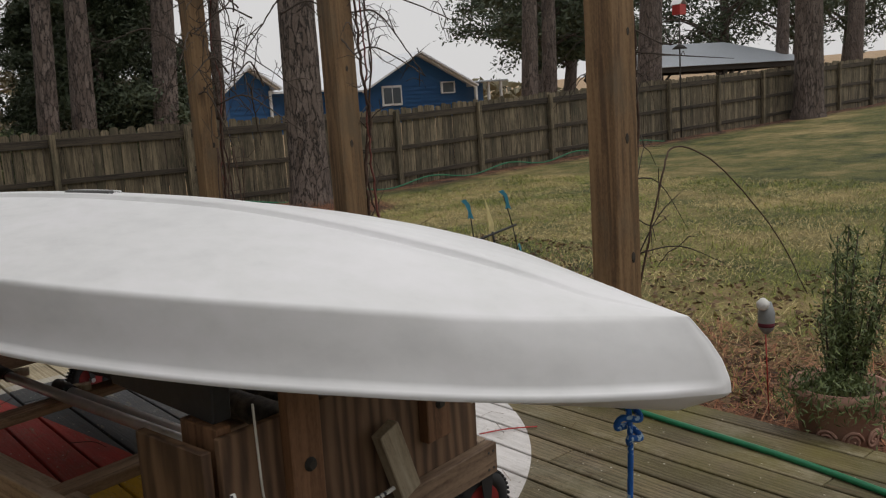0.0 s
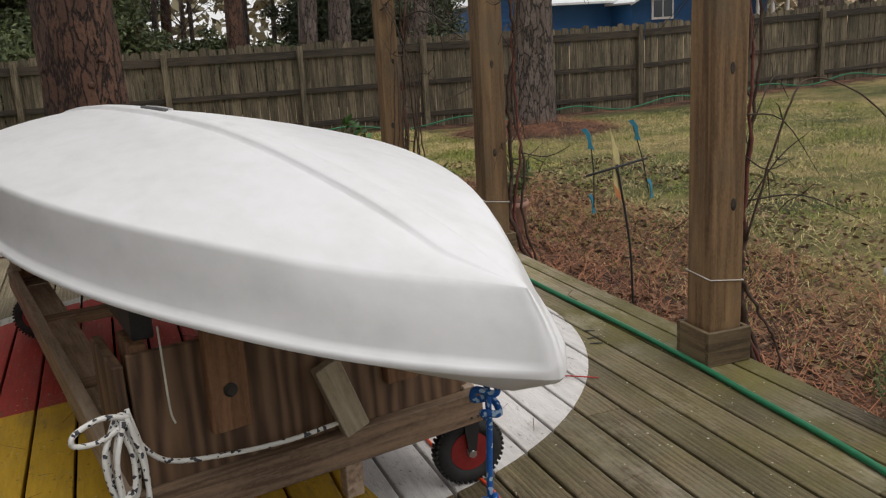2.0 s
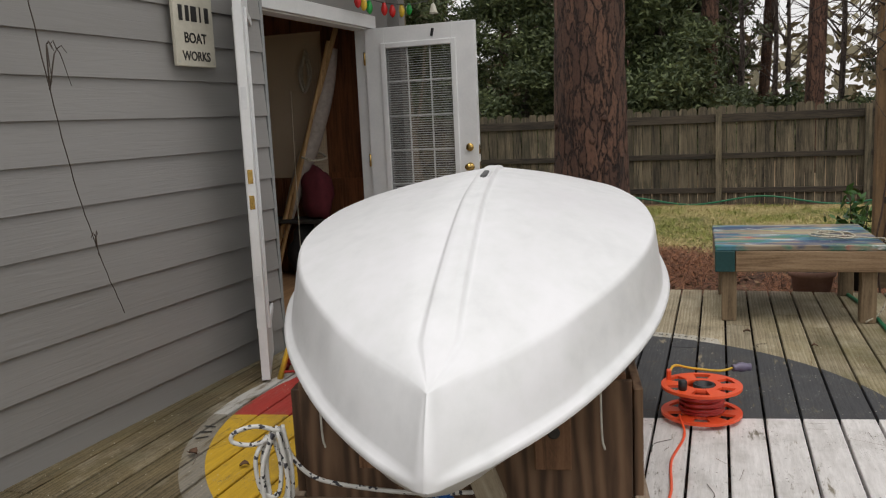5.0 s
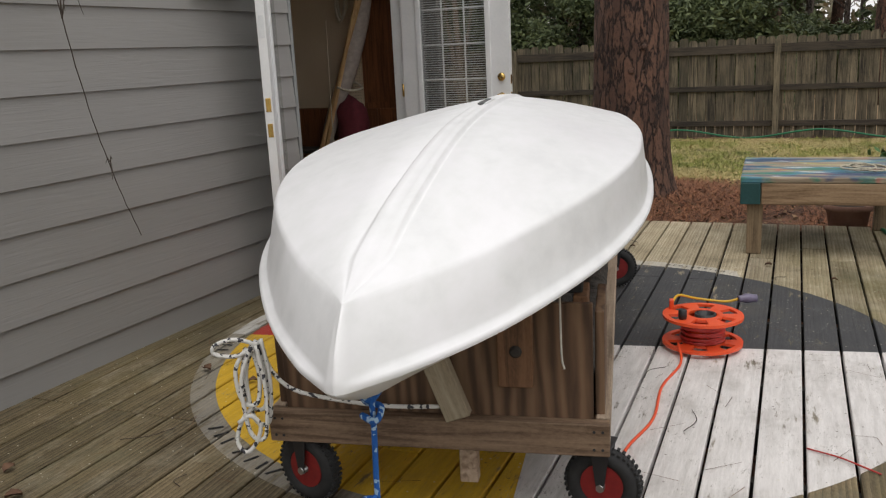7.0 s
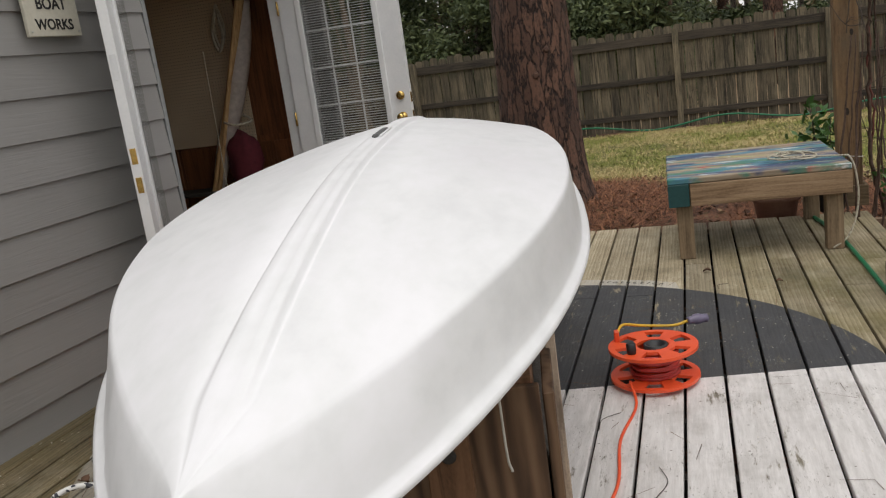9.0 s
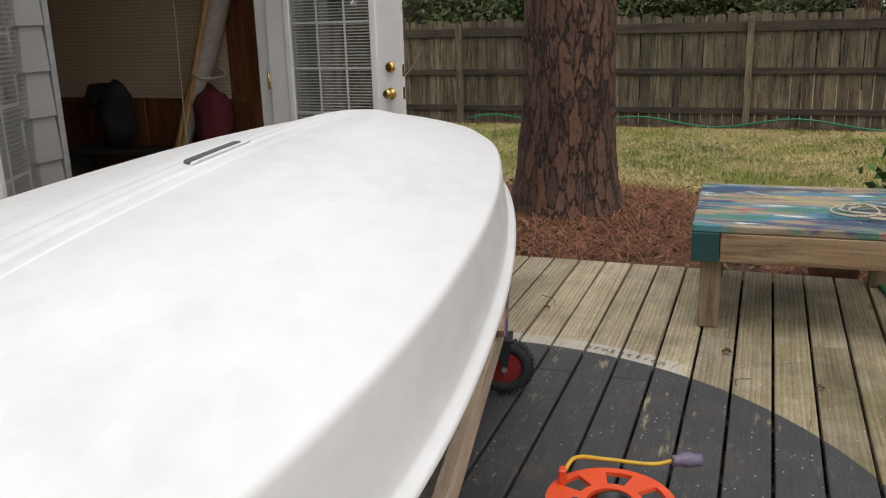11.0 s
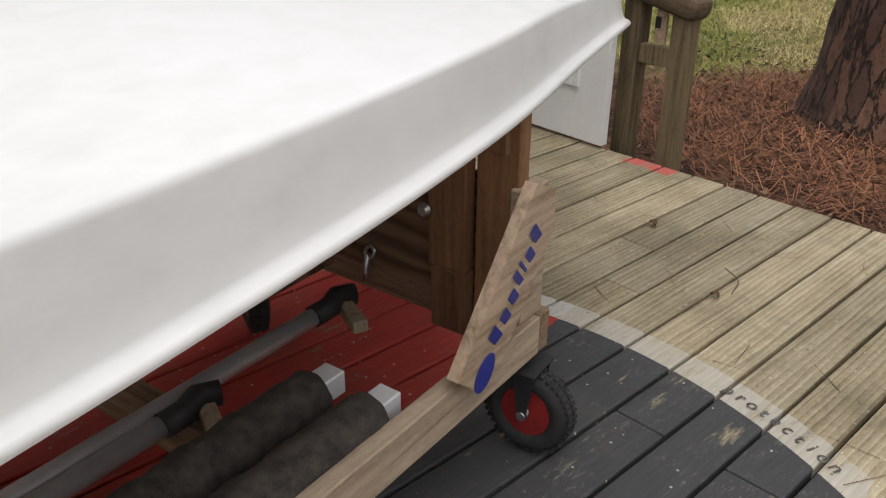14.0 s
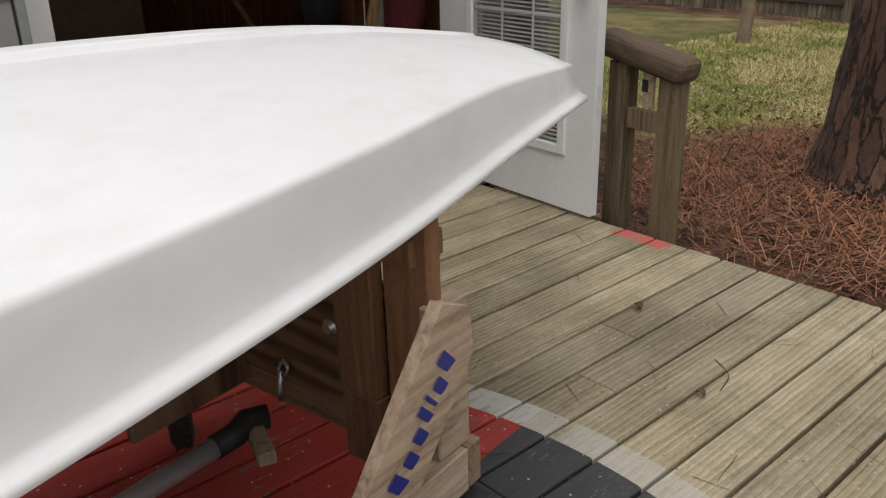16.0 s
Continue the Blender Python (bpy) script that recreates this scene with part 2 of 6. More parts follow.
    gate = ramp(nt, noise_of(nt, geo.outputs["Position"], 3.1, 3), ((0.55, (0, 0, 0)), (0.62, (1, 1, 1))))
    col = mix(nt, maths(nt, "MULTIPLY", maths(nt, "MULTIPLY", fl, gate), 0.8), col, (0.6, 0.58, 0.5))
    nt.links.new(col, b.inputs["Base Color"])
    nt.links.new(ramp(nt, k, ((0.3, (0.85, 0.85, 0.85)), (0.7, (0.55, 0.55, 0.55)))), b.inputs["Roughness"])
    vk = add(nt, "TexVoronoi", Scale=2.2)
    nt.links.new(coords(nt, (1.4, 0.5, 1)), vk.inputs["Vector"])
    kn = ramp(nt, vk.outputs["Distance"], ((0.02, (1, 1, 1)), (0.06, (0, 0, 0))))
    outer = maths(nt, "SUBTRACT", 1.0, inside)
    nt.links.new(mix(nt, maths(nt, "MULTIPLY", maths(nt, "MULTIPLY", kn, outer), 0.7), col, (0.10, 0.06, 0.03)), b.inputs["Base Color"])
    bump(nt, b, lines, 0.8, 0.005)
    return m


def hull_material():
    m, nt, b = nodes_of("sanded_gelcoat", 0.3)
    v = coords(nt, (1, 0.5, 1), False)
    a, f = noise_of(nt, v, 3.2, 5, 0.6), noise_of(nt, v, 17.0, 5, 0.6)
    k = maths(nt, "ADD", maths(nt, "MULTIPLY", a, 0.65), maths(nt, "MULTIPLY", f, 0.35))
    nt.links.new(ramp(nt, k, ((0.36, (0.705, 0.708, 0.715)), (0.47, (0.765, 0.768, 0.773)), (0.56, (0.80, 0.797, 0.812)), (0.66, (0.825, 0.82, 0.838)))), b.inputs["Base Color"])
    nt.links.new(ramp(nt, k, ((0.36, (0.48, 0.48, 0.48)), (0.62, (0.32, 0.32, 0.32)))), b.inputs["Roughness"])
    bump(nt, b, noise_of(nt, v, 1.8, 2), 0.05, 0.02)
    return m


def bark_material(name, dark, mid, light):
    m, nt, b = nodes_of(name, 0.9)
    v = coords(nt, (1, 1, 0.27))
    warp = add(nt, "TexNoise", Scale=11.0, Detail=5.0, Roughness=0.65)
    nt.links.new(v, warp.inputs["Vector"])
    vv = nt.nodes.new("ShaderNodeVectorMath")
    vv.operation = "MULTIPLY_ADD"
    vv.inputs[1].default_value = (0.16, 0.16, 0.20)
    nt.links.new(warp.outputs["Color"], vv.inputs[0])
    nt.links.new(v, vv.inputs[2])
    vo = nt.nodes.new("ShaderNodeTexVoronoi")
    vo.feature = "DISTANCE_TO_EDGE"
    vo.inputs["Scale"].default_value = 12.0
    nt.links.new(vv.outputs[0], vo.inputs["Vector"])
    vc = nt.nodes.new("ShaderNodeTexVoronoi")
    vc.inputs["Scale"].default_value = 12.0
    nt.links.new(vv.outputs[0], vc.inputs["Vector"])
    sepc = nt.nodes.new("ShaderNodeSeparateColor")
    nt.links.new(vc.outputs["Color"], sepc.inputs[0])
    flake = noise_of(nt, coords(nt, (1, 1, 0.5)), 45.0, 5, 0.7)
    plate = mix(nt, sepc.outputs[0], mid, light)
    plate = mix(nt, ramp(nt, flake, ((0.36, (0.7, 0.7, 0.7)), (0.52, (0, 0, 0)))), plate, tuple(d * 1.9 for d in dark))
    rag = maths(nt, "ADD", vo.outputs["Distance"], maths(nt, "MULTIPLY", maths(nt, "SUBTRACT", flake, 0.5), 0.13))
    edge = ramp(nt, rag, ((0.0, (0, 0, 0)), (0.09, (1, 1, 1))))
    nt.links.new(mix(nt, edge, dark, plate), b.inputs["Base Color"])
    bump(nt, b, maths(nt, "ADD", maths(nt, "MULTIPLY", edge, 1.0), maths(nt, "MULTIPLY", flake, 0.4)), 0.9, 0.03)
    return m


def leaf_material(name, dark, light, rough=0.6):
    m, nt, b = nodes_of(name, rough)
    g = nt.nodes.new("ShaderNodeNewGeometry")
    nt.links.new(ramp(nt, g.outputs["Random Per Island"], ((0.0, dark), (1.0, light))), b.inputs["Base Color"])
    b.inputs["Subsurface Weight"].default_value = 0.0
    return m


def ground_material():
    """Winter lawn going over to pine straw and leaf litter round the trees, the deck and along the fence."""
    m, nt, b = nodes_of("yard_ground", 0.95)
    geo = nt.nodes.new("ShaderNodeNewGeometry")
    pos = geo.outputs["Position"]
    sep = nt.nodes.new("ShaderNodeSeparateXYZ")
    nt.links.new(pos, sep.inputs[0])
    px, py = sep.outputs[0], sep.outputs[1]
    a, f, g = noise_of(nt, pos, 0.5, 5, 0.6), noise_of(nt, pos, 48.0, 5, 0.8), noise_of(nt, pos, 3.0, 4)
    k = maths(nt, "ADD", maths(nt, "MULTIPLY", a, 0.45), maths(nt, "ADD", maths(nt, "MULTIPLY", f, 0.35), maths(nt, "MULTIPLY", g, 0.2)))
    lawn = ramp(nt, k, ((0.40, (0.024, 0.032, 0.007)), (0.47, (0.085, 0.092, 0.02)), (0.53, (0.18, 0.145, 0.05)), (0.61, (0.35, 0.265, 0.115))))
    straw = ramp(nt, maths(nt, "ADD", maths(nt, "MULTIPLY", f, 0.6), maths(nt, "MULTIPLY", g, 0.4)), ((0.43, (0.012, 0.006, 0.004)), (0.5, (0.09, 0.037, 0.019)), (0.62, (0.27, 0.125, 0.066))))

    def near(cx, cy, r0, r1):
        ddx, ddy = maths(nt, "SUBTRACT", px, cx), maths(nt, "SUBTRACT", py, cy)
        r = maths(nt, "SQRT", maths(nt, "ADD", maths(nt, "MULTIPLY", ddx, ddx), maths(nt, "MULTIPLY", ddy, ddy)))
        r = maths(nt, "ADD", r, maths(nt, "MULTIPLY", maths(nt, "SUBTRACT", g, 0.5), 1.2))
        return maths(nt, "DIVIDE", maths(nt, "SUBTRACT", r1, r), r1 - r0, True)

    def strip(val, lo, hi):
        vv = maths(nt, "ADD", val, maths(nt, "MULTIPLY", maths(nt, "SUBTRACT", g, 0.5), 1.0))
        return maths(nt, "DIVIDE", maths(nt, "SUBTRACT", hi, vv), hi - lo, True)
    msk = maths(nt, "MAXIMUM", near(-0.2, 7.5, 1.05, 1.5), near(5.9, 11.7, 1.0, 1.6))
    msk = maths(nt, "MAXIMUM", msk, maths(nt, "MULTIPLY", strip(px, 3.2, 3.9), strip(py, 7.4, 8.0)))
    msk = maths(nt, "MAXIMUM", msk, maths(nt, "MULTIPLY", strip(maths(nt, "MULTIPLY", py, -1.0), -13.6, -13.0), maths(nt, "LESS_THAN", py, 14.3)))
    lawn = mix(nt, maths(nt, "GREATER_THAN", py, 14.3), lawn, ramp(nt, k, ((0.35, (0.24, 0.15, 0.08)), (0.65, (0.46, 0.33, 0.2)))))
    nt.links.new(mix(nt, msk, lawn, straw), b.inputs["Base Color"])
    bump(nt, b, f, 0.8, 0.03)
    return m


def glass_material(name):
    m, nt, b = nodes_of(name, 0.02)
    b.inputs["Transmission Weight"].default_value = 1.0
    b.inputs["IOR"].default_value = 1.45
    return m


def plain(name, col, rough=0.5, metal=0.0):
    m, nt, b = nodes_of(name, rough, metal)
    v = coords(nt)
    k = noise_of(nt, v, 25.0, 4)
    nt.links.new(ramp(nt, k, ((0.3, tuple(c * 0.82 for c in col)), (0.7, tuple(min(1, c * 1.1) for c in col)))), b.inputs["Base Color"])
    return m


def siding_material():
    m, nt, b = nodes_of("grey_siding", 0.6)
    v = coords(nt, (1, 0.05, 1))
    g = add(nt, "TexNoise", Scale=40.0, Detail=4.0, Distortion=1.8)
    nt.links.new(v, g.inputs["Vector"])
    big = noise_of(nt, coords(nt, (1, 0.4, 1)), 1.4, 4)
    nt.links.new(ramp(nt, big, ((0.3, (0.235, 0.228, 0.22)), (0.7, (0.275, 0.268, 0.26)))), b.inputs["Base Color"])
    bump(nt, b, g.outputs["Fac"], 0.35, 0.004)
    return m


def plywood_material(name="weathered_plywood", run=(1, 1, 0.14), bands="X"):
    m, nt, b = nodes_of(name, 0.7)
    v = coords(nt, run)
    w = nt.nodes.new("ShaderNodeTexWave")
    w.wave_type, w.bands_direction = "BANDS", bands
    for key, val in (("Scale", 7.0), ("Distortion", 9.0), ("Detail", 3.0), ("Detail Scale", 1.3)):
        w.inputs[key].default_value = val
    nt.links.new(v, w.inputs["Vector"])
    f = noise_of(nt, v, 70.0, 4)
    k = maths(nt, "ADD", maths(nt, "MULTIPLY", w.outputs["Fac"], 0.6), maths(nt, "MULTIPLY", f, 0.4))
    nt.links.new(ramp(nt, k, ((0.18, (0.062, 0.033, 0.018)), (0.45, (0.125, 0.070, 0.038)), (0.85, (0.195, 0.117, 0.066)))), b.inputs["Base Color"])
    bump(nt, b, k, 0.25, 0.003)
    return m


def rope_material(name, base, fleck, share=0.5):
    m, nt, b = nodes_of(name, 0.8)
    ck = add(nt, "TexVoronoi", Scale=120.0)
    nt.links.new(coords(nt), ck.inputs["Vector"])
    sepc = nt.nodes.new("ShaderNodeSeparateColor")
    nt.links.new(ck.outputs["Color"], sepc.inputs[0])
    f = maths(nt, "LESS_THAN", sepc.outputs[0], share)
    nt.links.new(mix(nt, f, base, fleck), b.inputs["Base Color"])
    bump(nt, b, ck.outputs["Distance"], 0.5, 0.003)
    return m


def bench_paint():
    m, nt, b = nodes_of("paint_stained_top", 0.6)
    geo = nt.nodes.new("ShaderNodeNewGeometry")
    pos = geo.outputs["Position"]
    base = ramp(nt, noise_of(nt, coords(nt, (0.1, 1, 1)), 30.0, 4), ((0.3, (0.20, 0.15, 0.10)), (0.7, (0.42, 0.35, 0.25))))
    col = base
    for sc, off, c, lo in ((3.0, 0.0, (0.03, 0.20, 0.30), 0.51), (3.6, 7.0, (0.45, 0.09, 0.08), 0.57), (4.2, 13.0, (0.05, 0.19, 0.13), 0.53), (3.1, 31.0, (0.025, 0.05, 0.13), 0.52), (4.4, 41.0, (0.42, 0.40, 0.14), 0.6), (7.0, 23.0, (0.66, 0.68, 0.68), 0.60)):
        mp = nt.nodes.new("ShaderNodeMapping")
        mp.inputs["Location"].default_value = (off, off * 0.7, 0)
        mp.inputs["Scale"].default_value = (0.5, 1.9, 1)
        nt.links.new(pos, mp.inputs[0])
        col = mix(nt, ramp(nt, noise_of(nt, mp.outputs[0], sc, 5, 0.6), ((lo, (0, 0, 0)), (lo + 0.05, (0.85, 0.85, 0.85)))), col, c)
    nt.links.new(col, b.inputs["Base Color"])
    return m


def pegboard_material():
    m, nt, b = nodes_of("pegboard", 0.7)
    tc = nt.nodes.new("ShaderNodeTexCoord")
    sep = nt.nodes.new("ShaderNodeSeparateXYZ")
    nt.links.new(tc.outputs["Object"], sep.inputs[0])
    fx = maths(nt, "SUBTRACT", maths(nt, "FRACT", maths(nt, "DIVIDE", sep.outputs[0], 0.0254)), 0.5)
    fz = maths(nt, "SUBTRACT", maths(nt, "FRACT", maths(nt, "DIVIDE", sep.outputs[2], 0.0254)), 0.5)
    r = maths(nt, "SQRT", maths(nt, "ADD", maths(nt, "MULTIPLY", fx, fx), maths(nt, "MULTIPLY", fz, fz)))
    hole = maths(nt, "LESS_THAN", r, 0.15)
    body = ramp(nt, noise_of(nt, tc.outputs["Object"], 3.0), ((0.3, (0.58, 0.47, 0.33)), (0.7, (0.70, 0.58, 0.42))))
    nt.links.new(mix(nt, hole, body, (0.05, 0.035, 0.02)), b.inputs["Base Color"])
    return m


MAT = {
    "deck": deck_material(), "hull": hull_material(), "ground": ground_material(), "siding": siding_material(),
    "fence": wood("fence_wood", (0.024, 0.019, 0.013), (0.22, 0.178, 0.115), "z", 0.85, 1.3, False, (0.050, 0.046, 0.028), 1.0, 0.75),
    # rail colour darkened to stand for the shading along the fence top
    "fence_rail": wood("shade_darkened_rail_wood", (0.018, 0.014, 0.010), (0.075, 0.058, 0.04), "x", 0.85, 1.2, False),
    "post": wood("post_wood", (0.085, 0.045, 0.018), (0.235, 0.145, 0.068), "z", 0.75, 1.0, True, (0.12, 0.088, 0.052), 0.7),
    "post_block": wood("block_wood", (0.085, 0.055, 0.026), (0.20, 0.145, 0.08), "x", 0.75), "rail_cap": wood("rail_cap_wood", (0.05, 0.032, 0.018), (0.14, 0.095, 0.055), "x", 0.8), "rail_post": wood("rail_post_wood", (0.080, 0.058, 0.030), (0.20, 0.148, 0.082), "z", 0.8),
    "cart": wood("cart_wood", (0.14, 0.085, 0.05), (0.34, 0.235, 0.155), "x", 0.75),
    "cart_y": wood("cart_side_wood", (0.20, 0.145, 0.10), (0.44, 0.345, 0.255), "y", 0.75),
    "stud": wood("stud_wood", (0.125, 0.058, 0.026), (0.27, 0.14, 0.07), "z", 0.7),
    "new_pine": wood("pale_pine", (0.30, 0.20, 0.13), (0.58, 0.44, 0.32), "y", 0.65, 0.7),
    "grey_wood": wood("silvered_wood", (0.22, 0.17, 0.11), (0.42, 0.36, 0.26), "z", 0.85, 1.2),
    "bench": wood("bench_wood", (0.20, 0.12, 0.06), (0.40, 0.28, 0.17), "x", 0.7),
    "bench_leg": wood("bench_leg_wood", (0.13, 0.09, 0.05), (0.28, 0.20, 0.12), "z", 0.75),
    "panel": wood("cedar_panelling", (0.10, 0.035, 0.012), (0.25, 0.10, 0.04), "z", 0.55),
    "shed_floor": wood("shed_floor_wood", (0.20, 0.105, 0.046), (0.34, 0.20, 0.10), "y", 0.6),
    "bamboo": wood("bamboo_pole", (0.30, 0.17, 0.07), (0.50, 0.33, 0.16), "z", 0.6),
    "ply": plywood_material(), "ply_across": plywood_material("plywood_across", (0.14, 0.14, 1), "Z"), "bench_top": bench_paint(), "peg": pegboard_material(),
    "bark": bark_material("pine_bark", (0.020, 0.012, 0.009), (0.078, 0.041, 0.029), (0.165, 0.085, 0.055)),
    "bark_grey": bark_material("grey_bark", (0.03, 0.024, 0.021), (0.115, 0.085, 0.07), (0.19, 0.15, 0.13)),
    "white_paint": mottled("white_door_paint", (0.66, 0.67, 0.68), (0.78, 0.78, 0.78), 4.0, 0.4, 0, 0.05),
    "slot_dark": plain("slot_shade_grey", (0.09, 0.09, 0.09), 0.7), "blind": plain("blind_slats", (0.60, 0.61, 0.60), 0.5),
    "brass": plain("brass", (0.62, 0.42, 0.14), 0.25, 1.0), "steel": plain("galvanised_steel", (0.5, 0.5, 0.5), 0.4, 1.0),
    "alu": mottled("aluminium_tube", (0.60, 0.61, 0.62), (0.76, 0.77, 0.78), 8.0, 0.28, 0.1, 0.05),
    "rubber": mottled("tyre_rubber", (0.012, 0.012, 0.013), (0.03, 0.03, 0.03), 20.0, 0.8, 0, 0.3),
    "rim_red": mottled("red_wheel_paint", (0.16, 0.012, 0.014), (0.30, 0.025, 0.022), 12.0, 0.4, 0, 0.1),
    "red": mottled("red_enamel", (0.30, 0.02, 0.018), (0.46, 0.04, 0.03), 9.0, 0.4, 0, 0.1),
    "yellow": plain("yellow_enamel", (0.65, 0.40, 0.03), 0.45),
    "orange": mottled("orange_plastic", (0.72, 0.07, 0.02), (0.85, 0.11, 0.03), 6.0, 0.35, 0, 0.05),
    "black": plain("black_plastic", (0.02, 0.02, 0.022), 0.5), "clear_plug": plain("grey_plug", (0.15, 0.13, 0.20), 0.3),
    "carpet": mottled("black_carpet_wrap", (0.011, 0.010, 0.009), (0.085, 0.072, 0.060), 34.0, 0.9, 0, 0.9, 260.0, 0.006), "spar": mottled("dull_aluminium", (0.50, 0.51, 0.53), (0.68, 0.69, 0.71), 10.0, 0.34, 0.55, 0.05),
    "tape": mottled("dark_tape", (0.01, 0.01, 0.011), (0.03, 0.03, 0.03), 14.0, 0.6, 0, 0.4),
    "hose": plain("green_hose", (0.01, 0.16, 0.07), 0.4), "terracotta": mottled("terracotta", (0.25, 0.13, 0.09), (0.42, 0.25, 0.19), 6.0, 0.85, 0, 0.3),
    "soil": mottled("potting_soil", (0.02, 0.012, 0.008), (0.08, 0.045, 0.03), 25.0, 0.95, 0, 0.8),
    "rope_white": rope_material("white_braid", (0.70, 0.69, 0.66), (0.05, 0.05, 0.06), 0.16),
    "rope_blue": rope_material("blue_braid", (0.01, 0.10, 0.38), (0.35, 0.50, 0.65), 0.2), "string": plain("white_string", (0.6, 0.58, 0.52), 0.8),
    "cream_rope": rope_material("cream_rope", (0.50, 0.46, 0.36), (0.3, 0.26, 0.2), 0.2),
    "vine": mottled("vine_bark", (0.035, 0.02, 0.014), (0.10, 0.06, 0.042), 30.0, 0.9, 0, 0.4),
    "vine_red": mottled("red_vine_bark", (0.09, 0.025, 0.02), (0.18, 0.06, 0.045), 30.0, 0.8, 0, 0.3),
    "twig": plain("twig", (0.06, 0.045, 0.035), 0.9),
    "leaf": leaf_material("shrub_leaf", (0.02, 0.07, 0.012), (0.07, 0.17, 0.03), 0.4), "needle": leaf_material("rosemary", (0.045, 0.070, 0.020), (0.17, 0.21, 0.075)),
    "evergreen": leaf_material("evergreen_foliage", (0.030, 0.048, 0.018), (0.14, 0.17, 0.065)),
    "oak_leaf": leaf_material("oak_foliage", (0.025, 0.04, 0.018), (0.08, 0.10, 0.05)),
    "dry_leaf": leaf_material("dry_foliage", (0.085, 0.075, 0.042), (0.24, 0.21, 0.125)),
    "grass": leaf_material("grass_blades", (0.10, 0.135, 0.025), (0.36, 0.37, 0.09), 0.9), "dry_grass": leaf_material("dormant_grass", (0.26, 0.20, 0.08), (0.70, 0.58, 0.28), 0.9), "straw": leaf_material("pine_straw", (0.024, 0.010, 0.006), (0.44, 0.195, 0.10), 0.9), "litter": leaf_material("leaf_litter", (0.040, 0.020, 0.011), (0.30, 0.195, 0.11), 0.85), "straw_dark": leaf_material("fallen_needles", (0.05, 0.025, 0.012), (0.20, 0.10, 0.045), 0.9),
    "blue_wall": mottled("blue_clapboard", (0.012, 0.075, 0.21), (0.02, 0.105, 0.27), 1.0, 0.6, 0, 0.1),
    "roof_metal": plain("pale_metal_roof", (0.72, 0.74, 0.77), 0.4), "roof_grey": plain("grey_metal_roof", (0.40, 0.43, 0.47), 0.35, 0.4),
    "dark_wood": plain("dark_timber", (0.04, 0.035, 0.03), 0.8), "pane_dark": plain("window_pane", (0.10, 0.12, 0.14), 0.08),
    "glass": glass_material("window_glass"), "sail": plain("rolled_sail", (0.45, 0.40, 0.36), 0.85), "bag": mottled("dark_fabric", (0.008, 0.008, 0.01), (0.03, 0.03, 0.032), 8.0, 0.9),
    "maroon": plain("maroon_fabric", (0.10, 0.012, 0.02), 0.9), "sign": mottled("sign_board", (0.42, 0.40, 0.33), (0.58, 0.55, 0.46), 5.0, 0.7), "ink": plain("black_lettering", (0.015, 0.015, 0.015), 0.6),
    "blue_ink": plain("blue_lettering", (0.02, 0.03, 0.26), 0.45), "cyan": plain("turquoise_fabric", (0.04, 0.24, 0.34), 0.7), "cream": plain("pale_yellow_fabric", (0.72, 0.62, 0.30), 0.7), "peach": plain("orange_fabric", (0.65, 0.25, 0.10), 0.7),
    "white_cloth": plain("white_cloth", (0.72, 0.71, 0.68), 0.8), "navy": plain("navy_cloth", (0.02, 0.03, 0.09), 0.8), "red_cloth": plain("red_cloth", (0.38, 0.03, 0.04), 0.8), "interior": plain("shed_wall", (0.34, 0.24, 0.155), 0.8), "ceiling": plain("shed_ceiling", (0.66, 0.63, 0.57), 0.9),
    "bulb_red": plain("red_bulb", (0.6, 0.02, 0.02), 0.2), "bulb_green": plain("green_bulb", (0.02, 0.35, 0.06), 0.2), "bulb_yellow": plain("yellow_bulb", (0.75, 0.5, 0.05), 0.2), "trim_grey": plain("grey_trim", (0.25, 0.26, 0.26), 0.6), "bank": mottled("sandy_bank", (0.30, 0.20, 0.12), (0.5, 0.36, 0.22), 1.0, 0.95),
}



# ---- builders ----
I4 = Matrix.Identity(4)
rng = random.Random(7)


def thing(name, m, label, category, group="", kind=""):
    e = new(name)
    e.matrix_basis = m
    return tagged(e, label, category, group, kind)


def mesh_of(bm, name):
    me = bpy.data.meshes.new(name)
    bm.to_mesh(me)
    bm.free()
    return me


def part(name, geo, material, parent, m=I4, label="", kind=""):
    """One mesh object from a bmesh or a mesh, under a thing or part (or none)."""
    me = mesh_of(geo, name) if isinstance(geo, bmesh.types.BMesh) else geo
    if not me.materials:
        me.materials.append(MAT[material])
    ob = new(name, me)
    ob.parent = parent
    ob.matrix_basis = m
    return tagged(ob, label, kind=kind)


def box(sx, sy, sz, bev=0.003, seg=1):
    bm = bmesh.new()
    bmesh.ops.create_cube(bm, size=1)
    bmesh.ops.scale(bm, vec=(sx, sy, sz), verts=bm.verts)
    if bev:
        bmesh.ops.bevel(bm, geom=bm.edges[:], offset=min(bev, 0.45 * min(sx, sy, sz)), segments=seg, affect="EDGES", profile=0.5)
    return bm


def smooth(bm):
    for f in bm.faces:
        f.smooth = True
    return bm


def lathe(profile, seg=24, caps=True):
    """A turned body from (radius, z) pairs."""
    bm = bmesh.new()
    rings = [[bm.verts.new((r * math.cos(2 * math.pi * i / seg), r * math.sin(2 * math.pi * i / seg), z)) for i in range(seg)] for r, z in profile]
    for a, b in zip(rings, rings[1:]):
        for i in range(seg):
            f = bm.faces.new((a[i], a[(i + 1) % seg], b[(i + 1) % seg], b[i]))
            f.smooth = True
    if caps:
        bm.faces.new(rings[0][::-1])
        bm.faces.new(rings[-1])
    return bm


